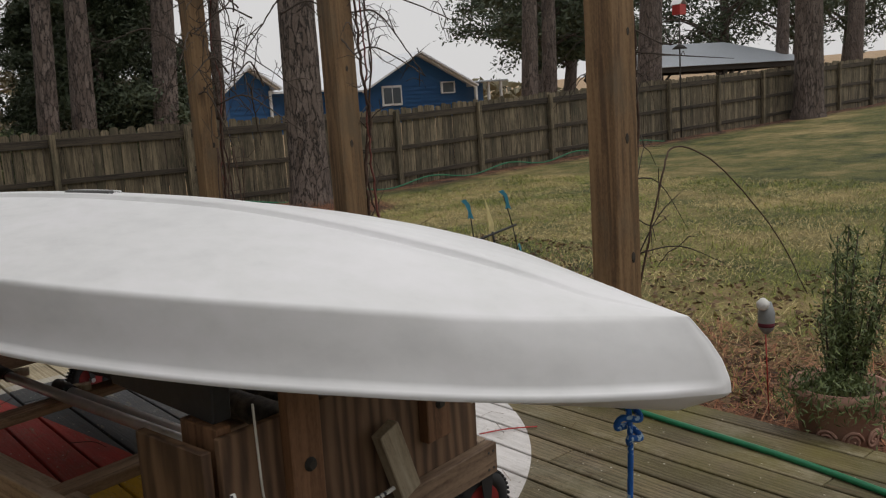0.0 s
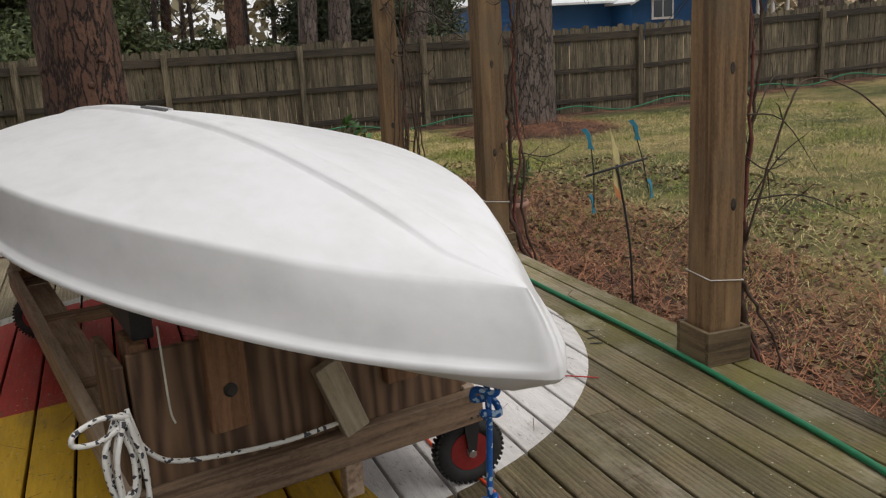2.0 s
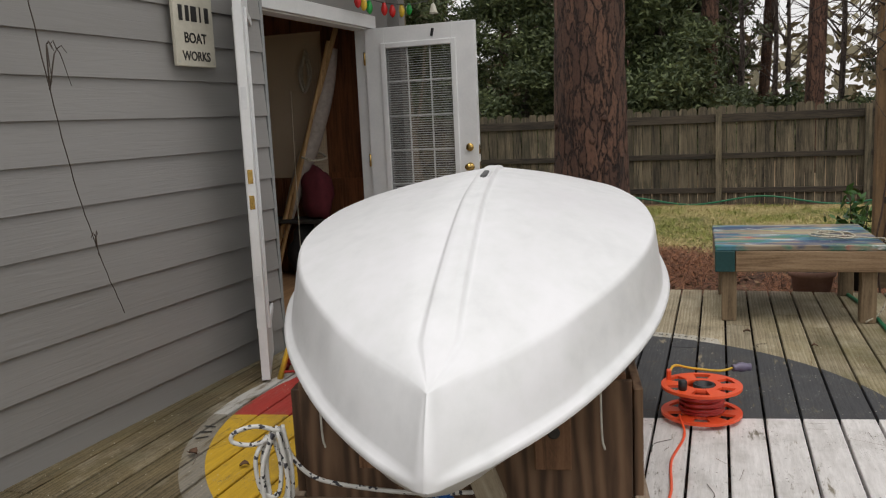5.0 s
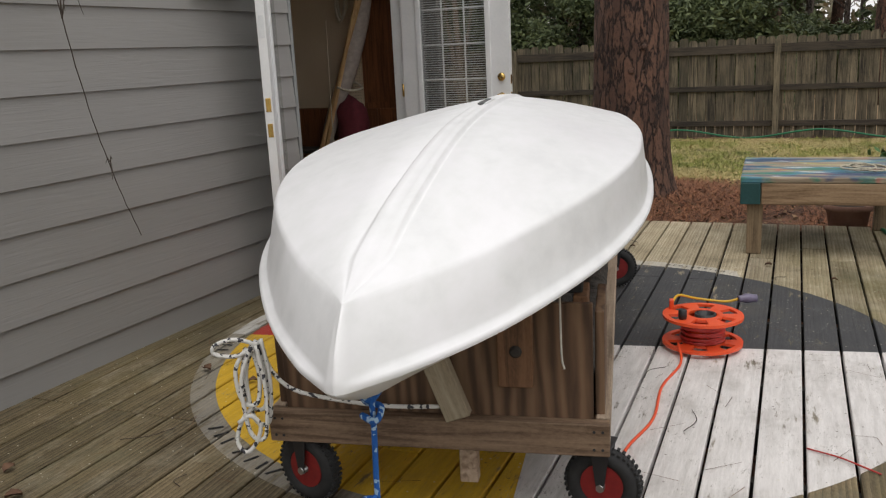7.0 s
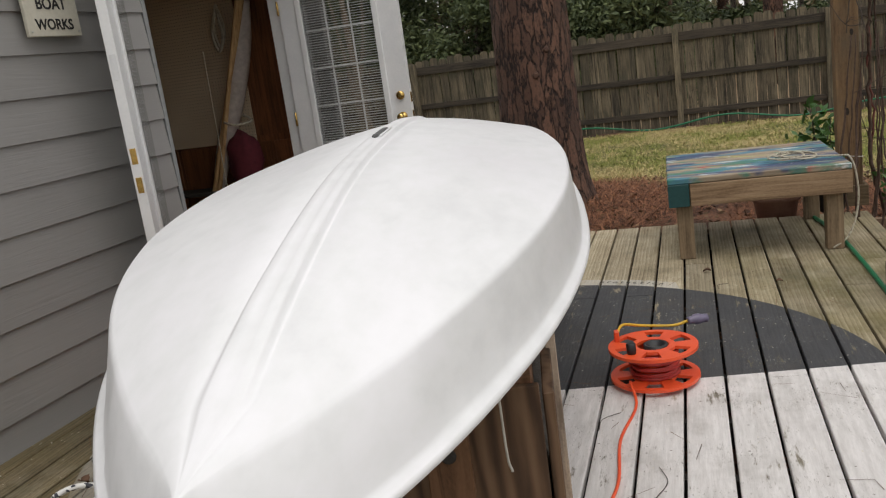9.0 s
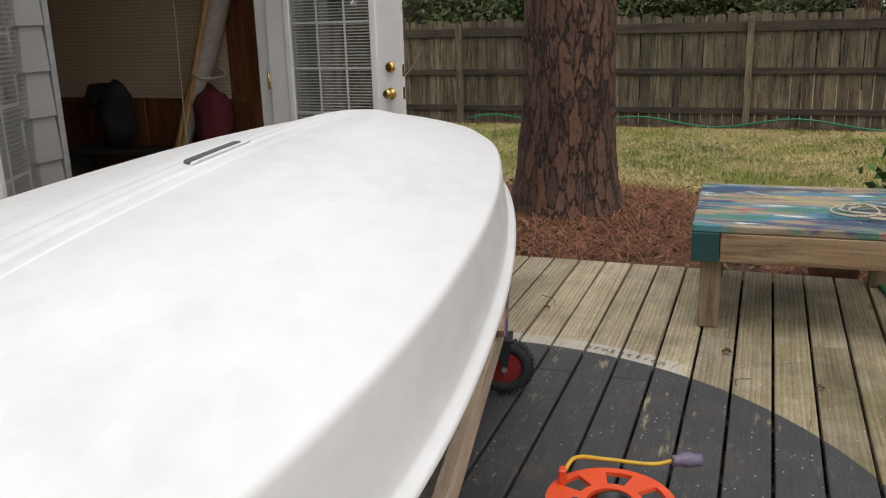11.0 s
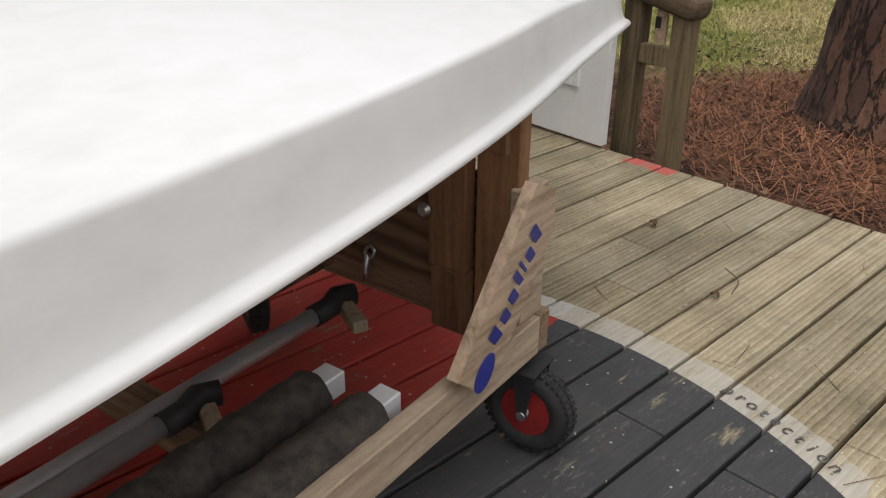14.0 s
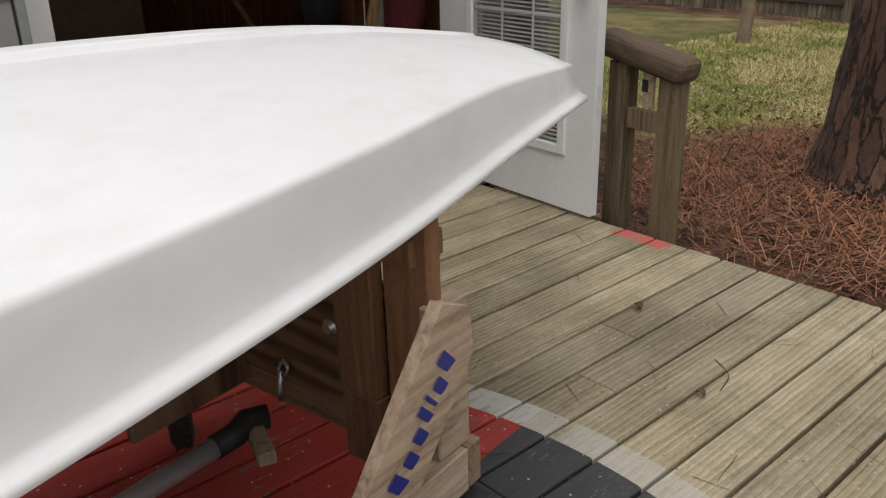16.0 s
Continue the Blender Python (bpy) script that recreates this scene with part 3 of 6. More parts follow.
def spline(points, n=8):
    pts = [Vector(p) for p in points]
    pts = [pts[0] * 2 - pts[1]] + pts + [pts[-1] * 2 - pts[-2]]
    out = []
    for i in range(1, len(pts) - 2):
        p0, p1, p2, p3 = pts[i - 1:i + 3]
        for k in range(n):
            t = k / n
            out.append(0.5 * (2 * p1 + (p2 - p0) * t + (2 * p0 - 5 * p1 + 4 * p2 - p3) * t * t + (3 * p1 - p0 - 3 * p2 + p3) * t ** 3))
    return out + [pts[-2]]


def sweep(bm, pts, radius, seg=8):
    """A round rod along a line of points; radius may be one number or one for each point."""
    pts = [Vector(p) for p in pts]
    rad = list(radius) if isinstance(radius, (list, tuple)) else [radius]
    rad = [rad[min(len(rad) - 1, i * len(rad) // len(pts))] for i in range(len(pts))]
    up = Vector((0.13, 0.27, 0.95))
    rings = []
    for i, p in enumerate(pts):
        d = (pts[min(i + 1, len(pts) - 1)] - pts[max(i - 1, 0)]).normalized()
        if abs(d.dot(up)) > 0.97:
            up = Vector((1, 0.2, 0.1)).normalized()
        x = d.cross(up).normalized()
        y = x.cross(d)
        up = y
        rings.append([bm.verts.new(p + (x * math.cos(2 * math.pi * k / seg) + y * math.sin(2 * math.pi * k / seg)) * rad[i]) for k in range(seg)])
    for a, b in zip(rings, rings[1:]):
        for k in range(seg):
            f = bm.faces.new((a[k], a[(k + 1) % seg], b[(k + 1) % seg], b[k]))
            f.smooth = True
    bm.faces.new(rings[0][::-1])
    bm.faces.new(rings[-1])
    return bm


def rod(points, radius, seg=8, n=8):
    return sweep(bmesh.new(), spline(points, n) if n > 1 else points, radius, seg)


def moved(bm, m):
    bmesh.ops.transform(bm, matrix=m, verts=bm.verts)
    return bm


def soup(name, verts, faces):
    me = bpy.data.meshes.new(name)
    me.from_pydata(verts.tolist() if hasattr(verts, "tolist") else verts, [], faces.tolist() if hasattr(faces, "tolist") else faces)
    return me


def leaf_cloud(name, centres, size, gen, flat=1.0, long=1.0):
    """Small four-cornered leaves, one at each centre, turned at random."""
    n = len(centres)
    a = gen.normal(size=(n, 3))
    a[:, 2] *= flat
    a /= np.linalg.norm(a, axis=1)[:, None]
    b = np.cross(a, gen.normal(size=(n, 3)))
    b /= np.linalg.norm(b, axis=1)[:, None]
    s = size * gen.uniform(0.6, 1.4, (n, 1))
    c = np.asarray(centres)
    v = np.stack([c - a * s * long, c + b * s * 0.5, c + a * s * long, c - b * s * 0.5], 1).reshape(-1, 3)
    return soup(name, v, np.arange(4 * n).reshape(n, 4))


# ---- ground ----
def ground_z(x, y):
    z = -0.14 - 0.10 * min(max((y - 6.0) / 8.0, 0), 1) + 0.034 * max(0.0, x - 9.0) * min(max((y + 2) / 10, 0), 1)
    for cx, cy, r, h in ((-0.2, 7.65, 1.5, 0.06), (5.9, 11.7, 1.3, 0.16)):
        d = math.hypot(x - cx, y - cy) / r
        if d < 1:
            z += h * (1 - d * d) ** 2
    if y > 14.6:
        z += min((y - 14.6) * 0.05, 0.35)
    return z


def build_ground():
    xs = [-400, -150, -60, -30, -18] + [-12 + 0.75 * i for i in range(66)] + [45, 60, 90, 160, 400]
    ys = [-400, -120, -40, -15, -7] + [-4 + 0.6 * i for i in range(60)] + [36, 45, 60, 90, 160, 400]
    bm = bmesh.new()
    g = [[bm.verts.new((x, y, ground_z(x, y) + 0.02 * noise.noise((x * 0.7, y * 0.7, 0)))) for x in xs] for y in ys]
    for j in range(len(ys) - 1):
        for i in range(len(xs) - 1):
            f = bm.faces.new((g[j][i], g[j][i + 1], g[j + 1][i + 1], g[j + 1][i]))
            f.smooth = True
    ob = part("ground", bm, "ground", None)
    tagged(ob, "patchy winter lawn with pine straw under trees", "ground", kind="structure")


build_ground()


# ---- house ----
WALL_X, DOOR_X, JAMB_Y0, JAMB_Y1 = -1.42, -1.66, 3.98, 5.93


def setting(name, geo, material, m, label, category="wall"):
    return tagged(part(name, geo, material, None, m), label, category, kind="structure")


def build_house():
    wall = setting("wall_east", box(0.10, 7.0, 2.9, 0), "trim_grey", pose(WALL_X - 0.08, 0.45, 1.35), "grey lap-sided garage wall beside the deck")
    for k in range(-1, 15):
        z0 = 0.125 + 0.1795 * k
        bm = box(0.012, 6.98, 0.20, 0.0015)
        part("siding_board", bm, "siding", wall, pose(0.062 + 0.012, 0.0, z0 + 0.10 - 1.35, 0, -4.2, 0))
    setting("corner_board", box(0.26, 0.03, 2.9, 0.002), "trim_grey", pose(WALL_X - 0.13, 3.965, 1.35), "grey trim board beside the double door", "trim")
    setting("wall_east_corner", box(0.12, 0.42, 2.9, 0.002), "siding", pose(DOOR_X - 0.07, 6.22, 1.35), "grey siding at the house corner")
    setting("wall_header", box(0.12, 2.1, 0.62, 0.002), "siding", pose(DOOR_X - 0.07, 4.97, 2.46), "grey siding above the double door")
    frame_ = thing("door_frame", pose(DOOR_X, 0, 0), "white painted frame of the open double door", "door frame", kind="structure")
    part("head_casing", box(0.05, 2.06, 0.10, 0.004), "white_paint", frame_, pose(0.01, 4.955, 2.10))
    part("head_jamb", box(0.12, 1.95, 0.03, 0.003), "white_paint", frame_, pose(-0.06, 4.955, 2.055))
    for y, s in ((JAMB_Y0, -1), (JAMB_Y1, 1)):
        part("side_casing", box(0.05, 0.07, 2.06, 0.004), "white_paint", frame_, pose(0.01, y + s * 0.028, 1.03))
        part("side_jamb", box(0.12, 0.03, 2.04, 0.003), "white_paint", frame_, pose(-0.06, y - s * 0.01, 1.02))
    # dark stud colour in place of bright metal imitates the doorway shadow here
    part("threshold", box(0.14, 1.92, 0.035, 0.006), "stud", frame_, pose(-0.03, 4.955, 0.018))
    setting("wall_north", box(5.0, 0.12, 2.9, 0.002), "siding", pose(DOOR_X - 2.4, 6.43 - 0.06, 1.35), "outer garage wall with grey siding")
    setting("wall_inner_north", box(4.8, 0.02, 0.9, 0), "panel", pose(DOOR_X - 2.55, 6.295, 0.45), "dark cedar panelling below the pegboard")
    setting("wall_inner_upper", box(4.8, 0.02, 1.6, 0), "panel", pose(DOOR_X - 2.55, 6.296, 1.7), "dark cedar panelling")
    setting("wall_inner_west", box(0.1, 5.2, 2.6, 0), "interior", pose(-6.6, 3.8, 1.3), "brown garage back wall")
    setting("wall_inner_south", box(4.9, 0.1, 2.6, 0), "interior", pose(-4.15, 1.2, 1.3), "brown garage side wall")
    setting("ceiling", box(5.1, 5.3, 0.08, 0), "ceiling", pose(-4.15, 3.8, 2.56), "plain garage ceiling", "ceiling")
    fl = setting("floor", box(4.9, 5.2, 0.06, 0), "shed_floor", pose(-4.2, 3.75, -0.03), "warm brown plank floor of the workshop", "floor")
    setting("roof_eave", box(0.5, 9.6, 0.06, 0.004), "white_paint", pose(-1.5, 1.7, 2.84), "white roof eave above the garage wall", "eave")
    pb = setting("pegboard", box(4.2, 0.008, 1.25, 0.001), "peg", pose(-2.29 - 2.1, 6.280, 0.86 + 0.625), "tan perforated pegboard on the workshop wall", "pegboard")
    for k in range(14):
        x = -2.0 - 0.30 * k
        part("panel_board", box(0.27, 0.012, 0.84, 0.004), "panel", bpy.data.objects["wall_inner_north"], pose(x + DOOR_X * 0 + 4.21, -0.014, -0.02))


build_house()


def door_leaf(m, label, active=True):
    """A full-glass door leaf, hinge edge at the origin, running along +x, 45 mm thick, with blind, grille and brass locks."""
    d = thing("door", m, label, "door", "leaves of the double door")
    W, H, T = 0.915, 2.03, 0.044
    gx0, gx1, gz0, gz1 = 0.165, 0.735, 0.27, 1.88
    for x0, x1, z0, z1 in ((0, gx0, 0, H), (gx1, W, 0, H), (gx0, gx1, 0, gz0), (gx0, gx1, gz1, H)):
        part("door_panel", box(x1 - x0, T, z1 - z0, 0.0012), "white_paint", d, pose((x0 + x1) / 2, 0, (z0 + z1) / 2))
    for side in (-1, 1):
        for x0, x1, z0, z1 in ((gx0 - 0.03, gx0 + 0.012, gz0 - 0.03, gz1 + 0.03), (gx1 - 0.012, gx1 + 0.03, gz0 - 0.03, gz1 + 0.03), (gx0 + 0.012, gx1 - 0.012, gz0 - 0.03, gz0 + 0.012), (gx0 + 0.012, gx1 - 0.012, gz1 - 0.012, gz1 + 0.03)):
            part("glazing_bead", box(x1 - x0, 0.016, z1 - z0, 0.005, 2), "white_paint", d, pose((x0 + x1) / 2, side * (T / 2 + 0.006), (z0 + z1) / 2))
        pane = part("pane", box(gx1 - gx0, 0.003, gz1 - gz0, 0), "glass", d, pose((gx0 + gx1) / 2, side * 0.016, (gz0 + gz1) / 2))
        pane.visible_shadow = False
    for i in range(1, 3):
        part("muntin", box(0.014, 0.006, gz1 - gz0, 0.002), "white_paint", d, pose(gx0 + (gx1 - gx0) * i / 3, -0.010, (gz0 + gz1) / 2))
    for i in range(1, 6):
        part("muntin", box(gx1 - gx0, 0.005, 0.014, 0.002), "white_paint", d, pose((gx0 + gx1) / 2, -0.009, gz0 + (gz1 - gz0) * i / 6))
    bm = bmesh.new()
    for i in range(88):
        z = gz0 + 0.02 + i * (gz1 - gz0 - 0.05) / 87
        b2 = box(gx1 - gx0 - 0.012, 0.012, 0.0012, 0)
        moved(b2, pose((gx0 + gx1) / 2, 0.004, z, 24, 0, 0))
        me = mesh_of(b2, "slat")
        bm.from_mesh(me)
        bpy.data.meshes.remove(me)
    part("blind", bm, "blind", d, label="closed white blind between the panes", kind="stuff")
    for side in (-1, 1) if active else ():
        for z, r, k in ((0.93, 0.027, 1), (1.08, 0.024, 0)):
            turn = pose(W - 0.07, side * T / 2, z, 90 if side < 0 else -90, 0, 0)
            if k:
                part("knob", lathe(((0.032, 0), (0.033, 0.006), (0.014, 0.012), (0.012, 0.035), (0.022, 0.042), (0.028, 0.055), (0.024, 0.068), (0.008, 0.073)), 20), "brass", d, turn, "polished brass knob")
            else:
                part("deadbolt", lathe(((0.031, 0), (0.031, 0.008), (0.026, 0.016), (0.012, 0.019)), 20), "brass", d, turn, "polished brass deadbolt")
    for z in (0.2, 1.0, 1.8):
        part("hinge", lathe(((0.008, -0.05), (0.008, 0.05)), 10), "brass", d, pose(-0.008, -T / 2 - 0.004, z))
    for z in (0.93, 1.06, 1.45, 0.5):
        part("strike_plate", box(0.003, 0.026, 0.07 if z < 1.2 and z > 0.8 else 0.11, 0.001), "brass" if z in (0.93, 1.06) else "alu", d, pose(W + 0.001, 0, z))
    return d


north_door = door_leaf(pose(DOOR_X - 0.02, 5.90, 0.015, 0, 0, -0.6), "open white glazed door with closed blind and brass knob")
part("door_clip", box(0.022, 0.008, 0.06, 0.002), "black", north_door, pose(0.575, -0.026, 1.965, 0, 14, 0), "black clip on the door face")
lx0, ly0, lx1, ly1 = -1.59, 4.08, -1.135, 3.285
door_leaf(pose(lx0, ly0, 0.015, 0, 0, math.degrees(math.atan2(ly1 - ly0, lx1 - lx0))), "white door leaf folded back against the siding", False)


# ---- fence ----
def fence_base(x):
    return -0.27 + 0.034 * max(0.0, x - 9.0)


def build_fence():
    fy = 14.0
    fence = thing("fence", pose(0, fy, 0), "weathered grey-brown wooden privacy fence with dog-ear boards", "fence")
    shapes = []
    for k in range(4):
        bm = bmesh.new()
        h = 1.55 + 0.015 * k
        prof = [(-0.068, 0), (0.068, 0), (0.068, h - 0.035), (0.042, h), (-0.042, h), (-0.068, h - 0.035)]
        a, b = [bm.verts.new((x, -0.009, z)) for x, z in prof], [bm.verts.new((x, 0.009, z)) for x, z in prof]
        bm.faces.new(a[::1])
        bm.faces.new(b[::-1])
        for i in range(6):
            bm.faces.new((a[(i + 1) % 6], a[i], b[i], b[(i + 1) % 6]))
        bmesh.ops.recalc_face_normals(bm, faces=bm.faces[:])
        shapes.append(mesh_of(bm, "picket"))
    x, n = -9.0, 0
    rest = bmesh.new()
    while x < 45:
        z = fence_base(x) + rng.uniform(-0.012, 0.012)
        m = pose(x, 0.03 + rng.uniform(-0.004, 0.004), z, 0, rng.uniform(-0.5, 0.5), rng.uniform(-2, 2))
        if n < 290:
            part("picket", shapes[rng.randrange(4)], "fence", fence, m)
        else:
            me = shapes[0].copy()
            me.transform(m)
            rest.from_mesh(me)
            bpy.data.meshes.remove(me)
        n += 1
        x += 0.143 + rng.uniform(0, 0.006)
    part("far_pickets", rest, "fence", fence, kind="stuff")
    px = [0.62 + 2.14 * k for k in range(-4, 20)]
    for x in px:
        part("fence_post", box(0.09, 0.09, 1.62, 0.004), "fence", fence, pose(x, -0.055, fence_base(x) + 0.72))
    for a, b in zip(px, px[1:]):
        # top rail is tall, so its dark colour fills the shaded band
        for z, hz in ((0.25, 0.085), (0.80, 0.085), (1.40, 0.13)):
            za, zb = fence_base(a) + z, fence_base(b) + z
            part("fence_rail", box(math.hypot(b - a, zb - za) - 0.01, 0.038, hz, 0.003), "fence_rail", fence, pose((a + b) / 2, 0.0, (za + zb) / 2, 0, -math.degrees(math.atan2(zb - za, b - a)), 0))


build_fence()


# ---- deck ----
DECK_X0, DECK_X1, DECK_Y0, DECK_Y1 = WALL_X + 0.0, 2.30, -2.4, 5.99
DECK_TURN = 2.6
deck = thing("deck", pose(0, 0, 0), "mossy weathered deck with a painted four-colour disc", "deck", kind="structure")


def build_deck_frame():
    part("deck_fascia", box(0.035, DECK_Y1 - DECK_Y0, 0.14, 0.003), "cart_y", deck, pose(1.30, 2.95, 0, 0, 0, DECK_TURN) @ pose(DECK_X1 - 0.03 - 1.30, (DECK_Y0 + DECK_Y1) / 2 - 2.95, -0.108))
    part("deck_fascia", box(DECK_X1 - DECK_X0, 0.035, 0.14, 0.003), "cart", deck, pose((DECK_X0 + DECK_X1) / 2 - 0.02, DECK_Y1 - 0.03, -0.108))
    for y in np.arange(DECK_Y0 + 0.2, DECK_Y1 - 0.1, 0.4):
        part("joist", box(DECK_X1 - DECK_X0 - 0.3, 0.038, 0.10, 0), "dark_wood", deck, pose((DECK_X0 + DECK_X1) / 2 - 0.08, float(y), -0.089))


build_deck_frame()


# ---- porch posts ----
def porch_post(x, y, label):
    p = thing("porch_post", pose(x, y, 0, 0, 0, 1.0), label, "post", "porch posts")
    part("shaft", box(0.145, 0.145, 2.7, 0.006, 2), "post", p, pose(0, 0, 1.35))
    for k in range(4):
        part("base_trim", box(0.20 if k % 2 == 0 else 0.164, 0.018, 0.137, 0.003), "post_block", p, pose(0, 0, 0.0685, 0, 0, 90 * k) @ pose(0, -0.091, 0))
    part("wire_tie", rod([(-0.076, -0.076, 0.34), (0.076, -0.076, 0.32), (0.076, 0.076, 0.34), (-0.076, 0.076, 0.35), (-0.076, -0.076, 0.34)], 0.0025, 5, 1), "string", p)
    for z, f in ((1.12, 0.9), (0.62, 1.0), (1.55, 0.7)):
        part("knot", lathe(((0.016 * f, -0.001), (0.014 * f, 0.0015), (0.006, 0.0005)), 10), "fence_rail", p, pose(rng.uniform(-0.03, 0.03), -0.073, z, 90, 0, 0) @ Matrix.Diagonal((0.8, 1.6, 1, 1)))
    return p


porch_post(2.215, 2.275, "brown square timber porch post on a boxed base")
porch_post(2.10, 4.23, "brown square timber porch post wound with vines")
porch_post(2.085, 6.28, "brown square timber porch post beside the bench")


# ---- boat ----
def catmull(S, v, x):
    m = np.gradient(v, S)
    i = np.clip(np.searchsorted(S, x) - 1, 0, len(S) - 2)
    h = S[i + 1] - S[i]
    u = (x - S[i]) / h
    return (2 * u ** 3 - 3 * u ** 2 + 1) * v[i] + (u ** 3 - 2 * u ** 2 + u) * h * m[i] + (-2 * u ** 3 + 3 * u ** 2) * v[i + 1] + (u ** 3 - u ** 2) * h * m[i + 1]


BOAT_LEN = 4.145
BOAT_POSE = pose(0.79, 0.758, 0, 0, 0, 14.7)
ST = np.array([0, .002, .006, .015, .06, .16, .3, .45, .6, .75, .88, 1.0])
HULL = {"b": np.array([0, .013, .026, .053, .173, .378, .550, .617, .614, .546, .428, .326]), "c": np.array([0, .006, .014, .035, .152, .360, .531, .598, .594, .530, .410, .318]),
        "zr": np.array([.748, .748, .748, .748, .746, .760, .778, .796, .818, .825, .818, .811]), "zc": np.array([.879, .8792, .8796, .881, .888, .922, .950, .966, .970, .966, .944, .900]),
        "zk": np.array([.879, .881, .885, .893, .937, 1.004, 1.068, 1.090, 1.091, 1.072, 1.030, .957])}


def hull_at(s):
    return {k: float(catmull(ST, v, np.array([s]))[0]) for k, v in HULL.items()}


def build_boat():
    boat = thing("sailing_dinghy", BOAT_POSE, "upturned white fibreglass sailing dinghy hull, patchily sanded", "boat")
    n = 90
    ss = [0.0002] + [(i / n) ** 1.7 for i in range(1, n + 1)]
    bm = bmesh.new()
    rings = []
    for s in ss:
        h = hull_at(s)
        b, c, zr, zc, zk = max(h["b"], 0.002), max(h["c"], 0.0015), h["zr"], h["zc"], h["zk"]
        f = min(1.0, b / 0.08)
        lip = [(b + 0.016 * f, zr - 0.005), (b + 0.019 * f, zr + 0.003), (b + 0.013 * f, zr + 0.010), (b + 0.001, zr + 0.014), (b - 0.003 * f, zr + 0.024)]
        r = Vector((b - 0.003 * f, zr + 0.024))
        ch, ke = Vector((c, zc)), Vector((min(0.05, c * 0.40), zc + (zk - zc) * (1 - min(0.05, c * 0.40) / c) ** 1.0))
        a = r.lerp(ch, 0.90)
        e = ch.lerp(ke, min(0.18, 0.013 / max(c, 0.02)))
        half = list(lip) + [tuple(r.lerp(a, t)) for t in (0.33, 0.66)]
        for t in (0, 0.17, 0.33, 0.5, 0.67, 0.83, 1.0):
            half.append(tuple(a * (1 - t) ** 2 + ch * 2 * t * (1 - t) + e * t * t))
        for t in (0.2, 0.4, 0.6, 0.8, 1.0):
            q = e.lerp(ke, t)
            half.append((q.x, q.y + 0.010 * math.sin(math.pi * t) * min(1.0, c / 0.40)))
        fade = 0.68 * min(1.0, max(0.0, (s - 0.008) / 0.11)) * (1 - 0.5 * max(0, (s - 0.8) / 0.2))
        kx = ke.x
        half += [(kx * 0.90, ke.y - 0.004 * fade), (kx * 0.74, ke.y - 0.003 * fade), (kx * 0.66, ke.y + 0.013 * fade), (kx * 0.52, ke.y + 0.019 * fade), (kx * 0.20, ke.y + 0.019 * fade), (0.0, ke.y + 0.015 * fade)]
        y0 = s
        y1 = 0.019 + s * (1 - 0.019 - 0.010)
        ring = []
        for off, z in half:
            t = min(1.0, max(0.0, (z - zr) / max(zc - zr, 0.01)))
            yy = (y0 + (y1 - y0) * (t * t * (1.25 - 0.25 * t) if s < 0.1 else t)) * BOAT_LEN
            ring.append((off, yy, z))
        full = ring[:-1] + [ring[-1]] + [(-x, y, z) for x, y, z in ring[-2::-1]]
        rings.append([bm.verts.new(p) for p in full])
    for ra, rb in zip(rings, rings[1:]):
        for i in range(len(ra) - 1):
            fc = bm.faces.new((ra[i], ra[i + 1], rb[i + 1], rb[i]))
            fc.smooth = True
    bm.faces.new(rings[-1])
    bmesh.ops.remove_doubles(bm, verts=rings[0], dist=0.012)
    bmesh.ops.recalc_face_normals(bm, faces=bm.faces[:])
    part("hull", bm, "hull", boat)
    dk = bmesh.new()
    rows = []
    for s in ss:
        h = hull_at(s)
        b, f = max(h["b"], 0.002), min(1.0, max(h["b"], 0.002) / 0.08)
        rows.append([dk.verts.new(((b + 0.015 * f) * u, s * BOAT_LEN, h["zr"] - 0.005 - 0.05 * f * (1 - u * u))) for u in (-1, -0.75, -0.5, -0.25, 0, 0.25, 0.5, 0.75, 1)])
    for ra, rb in zip(rows, rows[1:]):
        for i in range(8):
            fc = dk.faces.new((ra[i], rb[i], rb[i + 1], ra[i + 1]))
            fc.smooth = True
    dk.faces.new(rows[-1])
    bmesh.ops.recalc_face_normals(dk, faces=dk.faces[:])
    part("deck_skin", dk, "hull", boat, label="white deck side facing down")
    hz = hull_at(0.5)["zk"] + 0.009
    # no opening is cut: a solid dark block imitates the shade inside the slot
    part("daggerboard_slot", box(0.024, 0.27, 0.03, 0.004), "slot_dark", boat, pose(0, 2.13, hull_at(2.13 / BOAT_LEN)["zk"] - 0.0055), "daggerboard slot, its shaded opening shown by a dark block")
    part("slot_rim", rod([(0.019, 1.97, hz - 0.003), (0.021, 2.13, hz - 0.001), (0.019, 2.29, hz - 0.003)], 0.003, 6), "hull", boat)
    part("bow_handle", rod([(0, 0.16, 0.742), (0, 0.18, 0.70), (0, 0.24, 0.695), (0, 0.27, 0.735)], 0.009, 8), "black", boat, label="black bow handle")
    part("gudgeon", box(0.035, 0.05, 0.05, 0.005), "steel", boat, pose(0.22, 4.10, 0.785), "metal rudder fitting")
    return boat


build_boat()


# ---- boat cart ----
CART = pose(0, 0, 0, 0, 0, 12.8) @ pose(0.886, 0, 0) @ pose(0, 1.45, 0, 1.0, 0, 0) @ pose(0, -1.45, 0)


